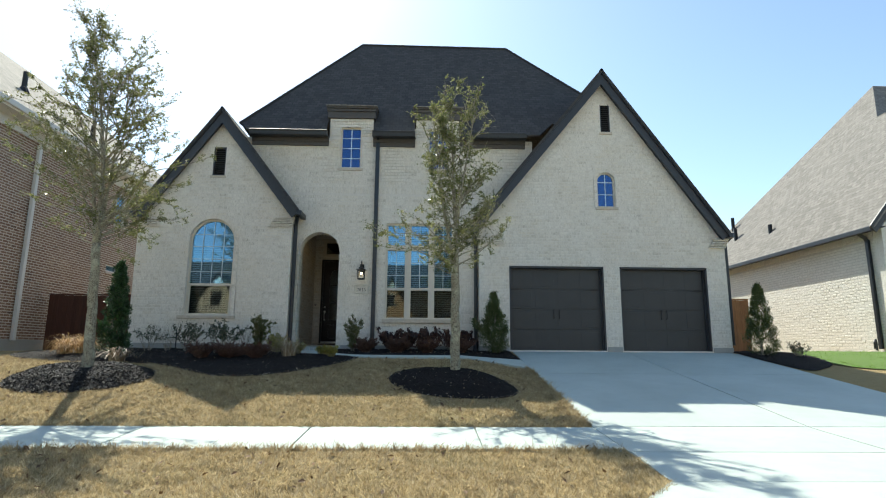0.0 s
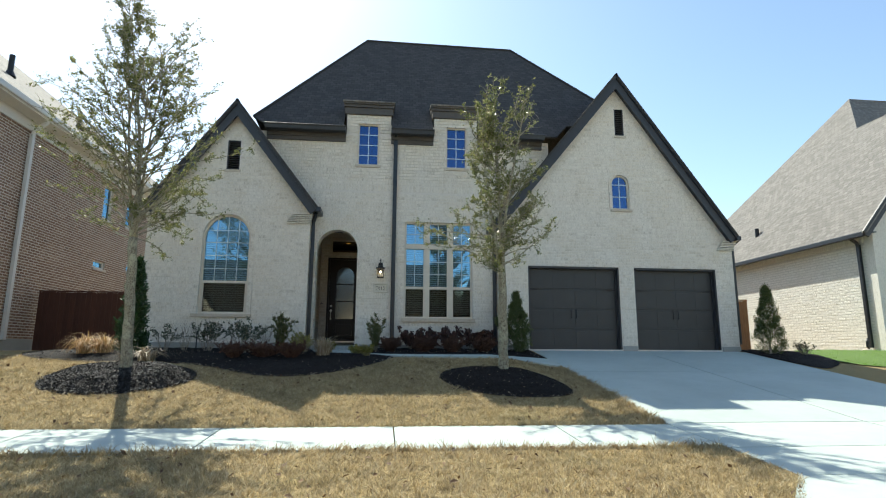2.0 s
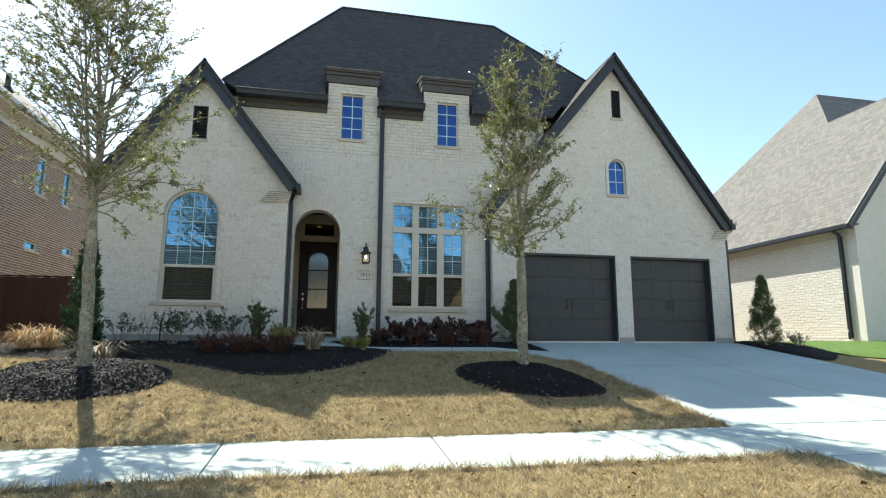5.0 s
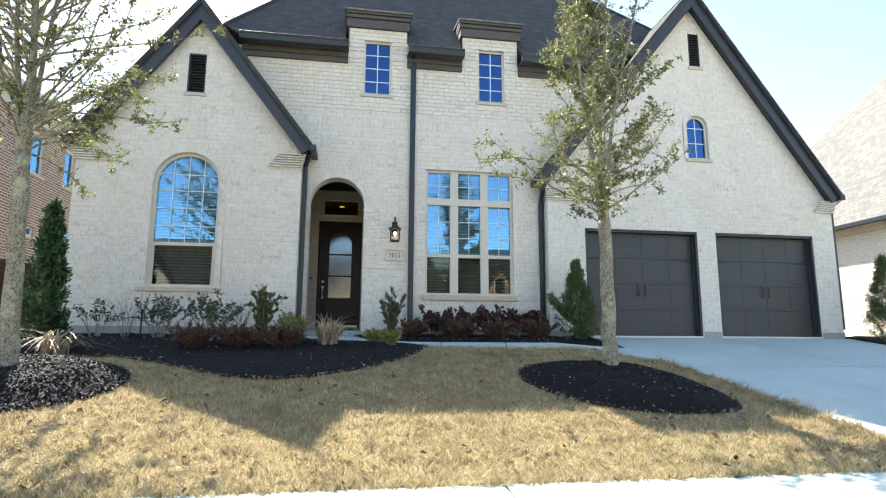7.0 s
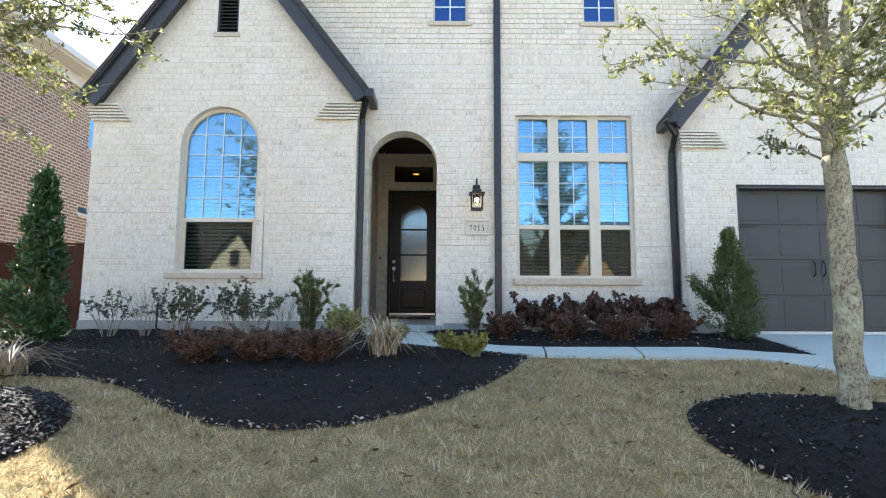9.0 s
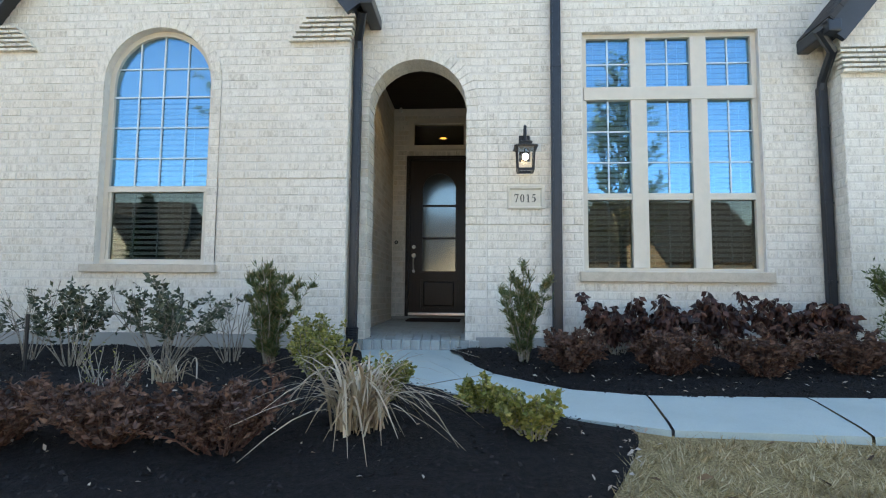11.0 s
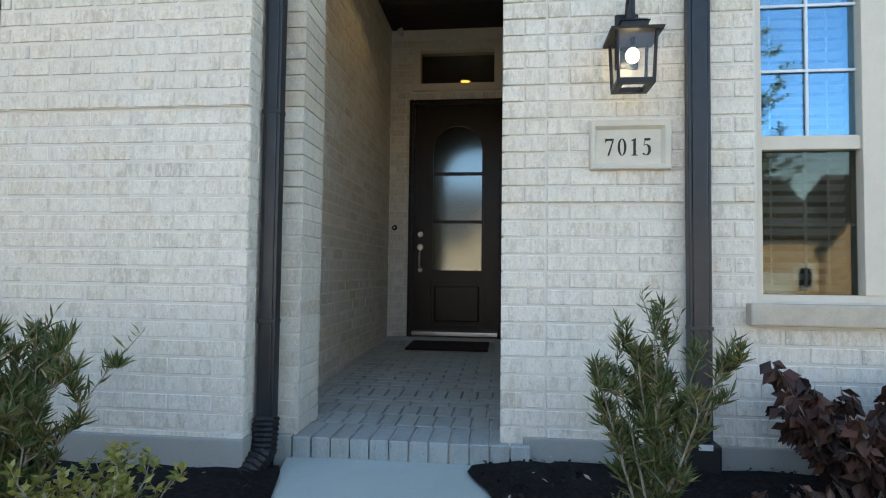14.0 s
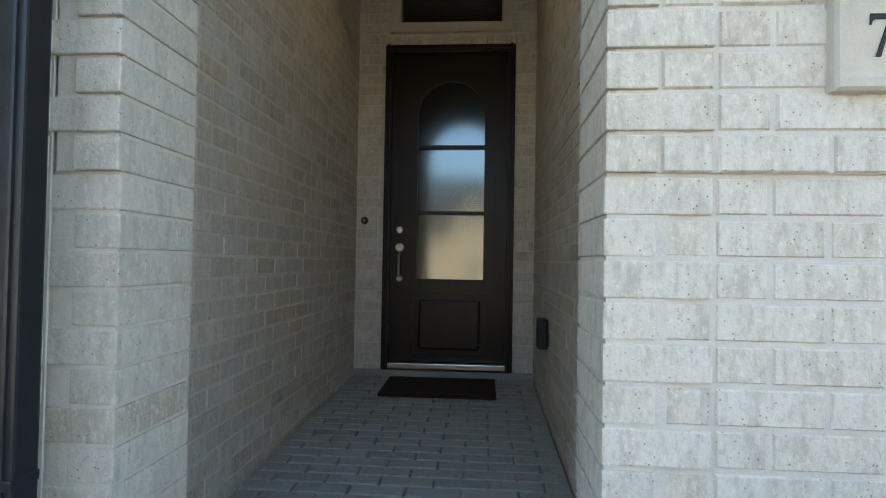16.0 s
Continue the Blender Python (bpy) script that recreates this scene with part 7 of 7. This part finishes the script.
part("wall", wall_slab([(XR, 1.2), (18.5, 1.2), (18.5, 4.85), (14.95, 9.4), (XR, 4.85)], [], 15.60, 15.898), MAT_CREAM_BRICK, rb)
part("foundation", boxes((XR - 0.012, XR + 0.2, 15.88, 26.0, 1.1, 1.615)), MAT_FOUND, rb)
part("gutter", boxes((11.02, 11.14, 15.45, 26.3, 4.74, 4.88), bevel=0.02), MAT_GUTTER, rb)
part("soffit", boxes((11.1, XR, 15.45, 26.3, 4.845, 4.87)), MAT_TRIM, rb)
roof_part("roof", [[(11.05, 15.4, 4.86), (14.95, 15.4, 9.66), (14.95, 19.24, 9.66), (16.62, 21.14, 11.8), (11.05, 26.6, 4.86)], [(14.95, 15.4, 9.66), (18.85, 15.4, 4.86), (18.85, 16.5, 4.86), (14.95, 19.24, 9.66)],
                   [(14.95, 19.24, 9.66), (18.85, 16.5, 4.86), (26, 16.5, 4.86), (22, 21.14, 11.8), (16.62, 21.14, 11.8)], [(11.05, 26.6, 4.86), (16.62, 21.14, 11.8), (22, 21.14, 11.8), (26, 26.6, 4.86)]], MAT_SHINGLE_GREY, rb, 0.06, "steep weathered grey shingled roof")
rake(rb, (11.0, 4.82), (14.95, 9.62), 15.42)
rake(rb, (18.9, 4.82), (14.95, 9.62), 15.42)
sp = part("downspout", boxes((XR - 0.09, XR - 0.012, 16.0, 16.1, 1.7, 4.6), bevel=0.008), MAT_GUTTER, rb, "dark bronze downspout")
part("elbow", tube(bmesh.new(), [(XR - 0.05, 16.05, 4.55), (XR - 0.1, 16.05, 4.66), (11.1, 16.05, 4.8)], 0.05, 8), MAT_GUTTER, sp)
part("wall", boxes((18.3, 26, 16.7, 16.95, 1.2, 4.85)), MAT_CREAM_BRICK, rb)
for x, y, h in ((12.1, 23.6, 0.5), (12.6, 24.6, 0.55), (11.9, 21.0, 0.28)):
    zr = 4.86 + (x - 11.05) * 1.231
    part("roof_vent", tube(bmesh.new(), [(x, y, zr - 0.05), (x, y, zr + h)], 0.07, 10), MAT_BLACK, rb)
tap = root("standpipe", (10.9, 15.6, 1.5), "bent grey utility pipe with a pale stone cover", "pipe")
part("pipe", tube(bmesh.new(), [(11.0, 15.75, 1.4), (11.0, 15.75, 1.85), (10.95, 15.7, 1.92), (10.88, 15.65, 1.85), (10.88, 15.65, 1.7)], 0.03, 8), MAT_BLACK, tap)
bm = bmesh.new()
bmesh.ops.create_icosphere(bm, subdivisions=2, radius=0.13, matrix=Matrix.Translation((10.75, 15.55, 1.58)) @ Matrix.Diagonal((1.2, 1, 0.7, 1)))
part("cover", bm, MAT_STONE, tap, smooth=True)


# ---- houses across the street, seen in the window glass ----
def far_house(x, y, w, mat, label, gx, gw, apex):
    ob = root("house_opposite", (x, y, 0.4), label, "house")
    x0, x1 = x - w / 2, x + w / 2
    part("wall", boxes((x0, x1, y - 9, y, 0.2, 5.2)), mat, ob)
    part("wall", wall_slab([(gx - gw / 2, 0.2), (gx + gw / 2, 0.2), (gx + gw / 2, 4.4), (gx, apex), (gx - gw / 2, 4.4)], [], y + 0.02, y + 0.9), mat, ob)
    roof_part("roof", [[(x0 - 0.4, y + 0.4, 5.1), (x1 + 0.4, y + 0.4, 5.1), (x1 - 1.5, y - 4.5, 10.6), (x0 + 1.5, y - 4.5, 10.6)], [(x0 - 0.4, y + 0.4, 5.1), (x0 + 1.5, y - 4.5, 10.6), (x0 - 0.4, y - 9.4, 5.1)],
                       [(x1 + 0.4, y + 0.4, 5.1), (x1 - 1.5, y - 4.5, 10.6), (x1 + 0.4, y - 9.4, 5.1)], [(x0 - 0.4, y - 9.4, 5.1), (x0 + 1.5, y - 4.5, 10.6), (x1 - 1.5, y - 4.5, 10.6), (x1 + 0.4, y - 9.4, 5.1)]], MAT_SHINGLE, ob, 0.08)
    roof_part("roof", [[(gx - gw / 2 - 0.3, y + 1.2, 4.2), (gx, y + 1.2, apex + 0.25), (gx, y - 4, apex + 0.25), (gx - gw / 2 - 0.3, y - 4, 4.2)], [(gx + gw / 2 + 0.3, y + 1.2, 4.2), (gx, y + 1.2, apex + 0.25), (gx, y - 4, apex + 0.25), (gx + gw / 2 + 0.3, y - 4, 4.2)]], MAT_SHINGLE, ob, 0.08)
    for wx, wz in ((gx, 5.6), (gx, 1.6), (x0 + 2, 1.6), (x1 - 2, 1.6)):
        wd = part("window", boxes((wx - 0.5, wx + 0.5, y + 0.902, y + 0.95, wz, wz + 1.5) if abs(wx - gx) < 0.1 else (wx - 0.7, wx + 0.7, y + 0.001, y + 0.05, wz, wz + 1.7)), MAT_WHITE, ob)
        yy = y + 0.96 if abs(wx - gx) < 0.1 else y + 0.06
        part("pane", boxes((wx - 0.4, wx + 0.4, yy, yy + 0.01, wz + 0.1, wz + 1.4)), MAT_BLACK, wd)
    part("garage_door", boxes((x1 - 5.2, x1 - 2.8, y + 0.001, y + 0.05, 0.4, 2.7)), MAT_WHITE, ob)


far_house(-19, -24, 16, MAT_CREAM_BRICK, "cream brick gabled house across the street", -20.2, 6.5, 8.5)
far_house(-2.5, -24, 15.6, MAT_TAN_BRICK, "tan brick house with a front gable across the street", -4.0, 5.0, 8.4)
far_house(13.2, -24, 14.6, MAT_TAN_BRICK, "tan brick house with a small gable across the street", 10.0, 4.6, 8.0)
far_house(28.6, -24, 15.5, MAT_TAN_BRICK, "tan brick house with a broad gable across the street", 23.5, 8.2, 9.7)
far_house(-35.5, -24, 15.8, MAT_CREAM_BRICK, "cream brick house with a wide gable across the street", -33.5, 6.0, 8.6)


# ---- bricks of their own, last ----
def brick_pieces(parent, runs, place, mat):
    """Each brick is an object; bricks of one size share a mesh."""
    shared = {}
    for x0, x1, z0, z1, out in runs:
        p, c = place(0.5 * (x0 + x1), 0.5 * (z0 + z1), out), place(0, 0, 0)
        ux, uz, ud = [Vector(place(*a)) - Vector(c) for a in ((1, 0, 0), (0, 1, 0), (0, 0, 1))]
        key = (round((x1 - x0) / 0.004), round((z1 - z0) / 0.004), round(ux.x), round(ud.x))
        if key not in shared:
            hw, hh, ch = (x1 - x0) / 2, (z1 - z0) / 2, 0.0045
            vs = [ux * a * hw + uz * b * hh - ud * 0.003 for a, b in ((-1, -1), (1, -1), (1, 1), (-1, 1))]
            vs += [ux * a * (hw - ch) + uz * b * (hh - ch) + ud * 0.0036 for a, b in ((-1, -1), (1, -1), (1, 1), (-1, 1))]
            me = bpy.data.meshes.new("brick")
            me.from_pydata(vs, [], [(4, 5, 6, 7)] + [(a, (a + 1) % 4, 4 + (a + 1) % 4, 4 + a) for a in range(4)])
            me.materials.append(mat)
            shared[key] = me
        ob = new("brick", shared[key])
        ob.parent = parent
        ob.location = p


for wall, runs, place, mat in PIECES:
    brick_pieces(wall, runs, place, mat)
shared = {}
for x0, x1, y0, y1 in FLOOR:
    key = (round((x1 - x0) / 0.004), round((y1 - y0) / 0.004))
    if key not in shared:
        hw, hh = (x1 - x0) / 2, (y1 - y0) / 2
        vs = [(sx * (hw - c), sy * (hh - c), z) for z, c in ((-0.15, 0), (-0.005, 0), (0.0, 0.005)) for sx, sy in ((-1, -1), (1, -1), (1, 1), (-1, 1))]
        fs = [(8, 9, 10, 11)] + [(4 * k + a, 4 * k + (a + 1) % 4, 4 * k + 4 + (a + 1) % 4, 4 * k + 4 + a) for k in (0, 1) for a in range(4)]
        me = bpy.data.meshes.new("brick")
        me.from_pydata(vs, [], fs)
        me.materials.append(MAT_PORCH_BRICK)
        shared[key] = me
    ob = new("brick", shared[key])
    ob.parent = porch_floor
    ob.location, ob.rotation_euler = ((x0 + x1) / 2, (y0 + y1) / 2, porch_z((y0 + y1) / 2)), (math.atan(0.025) if y0 > Y_MAIN + 0.2 else 0.0, 0, 0)
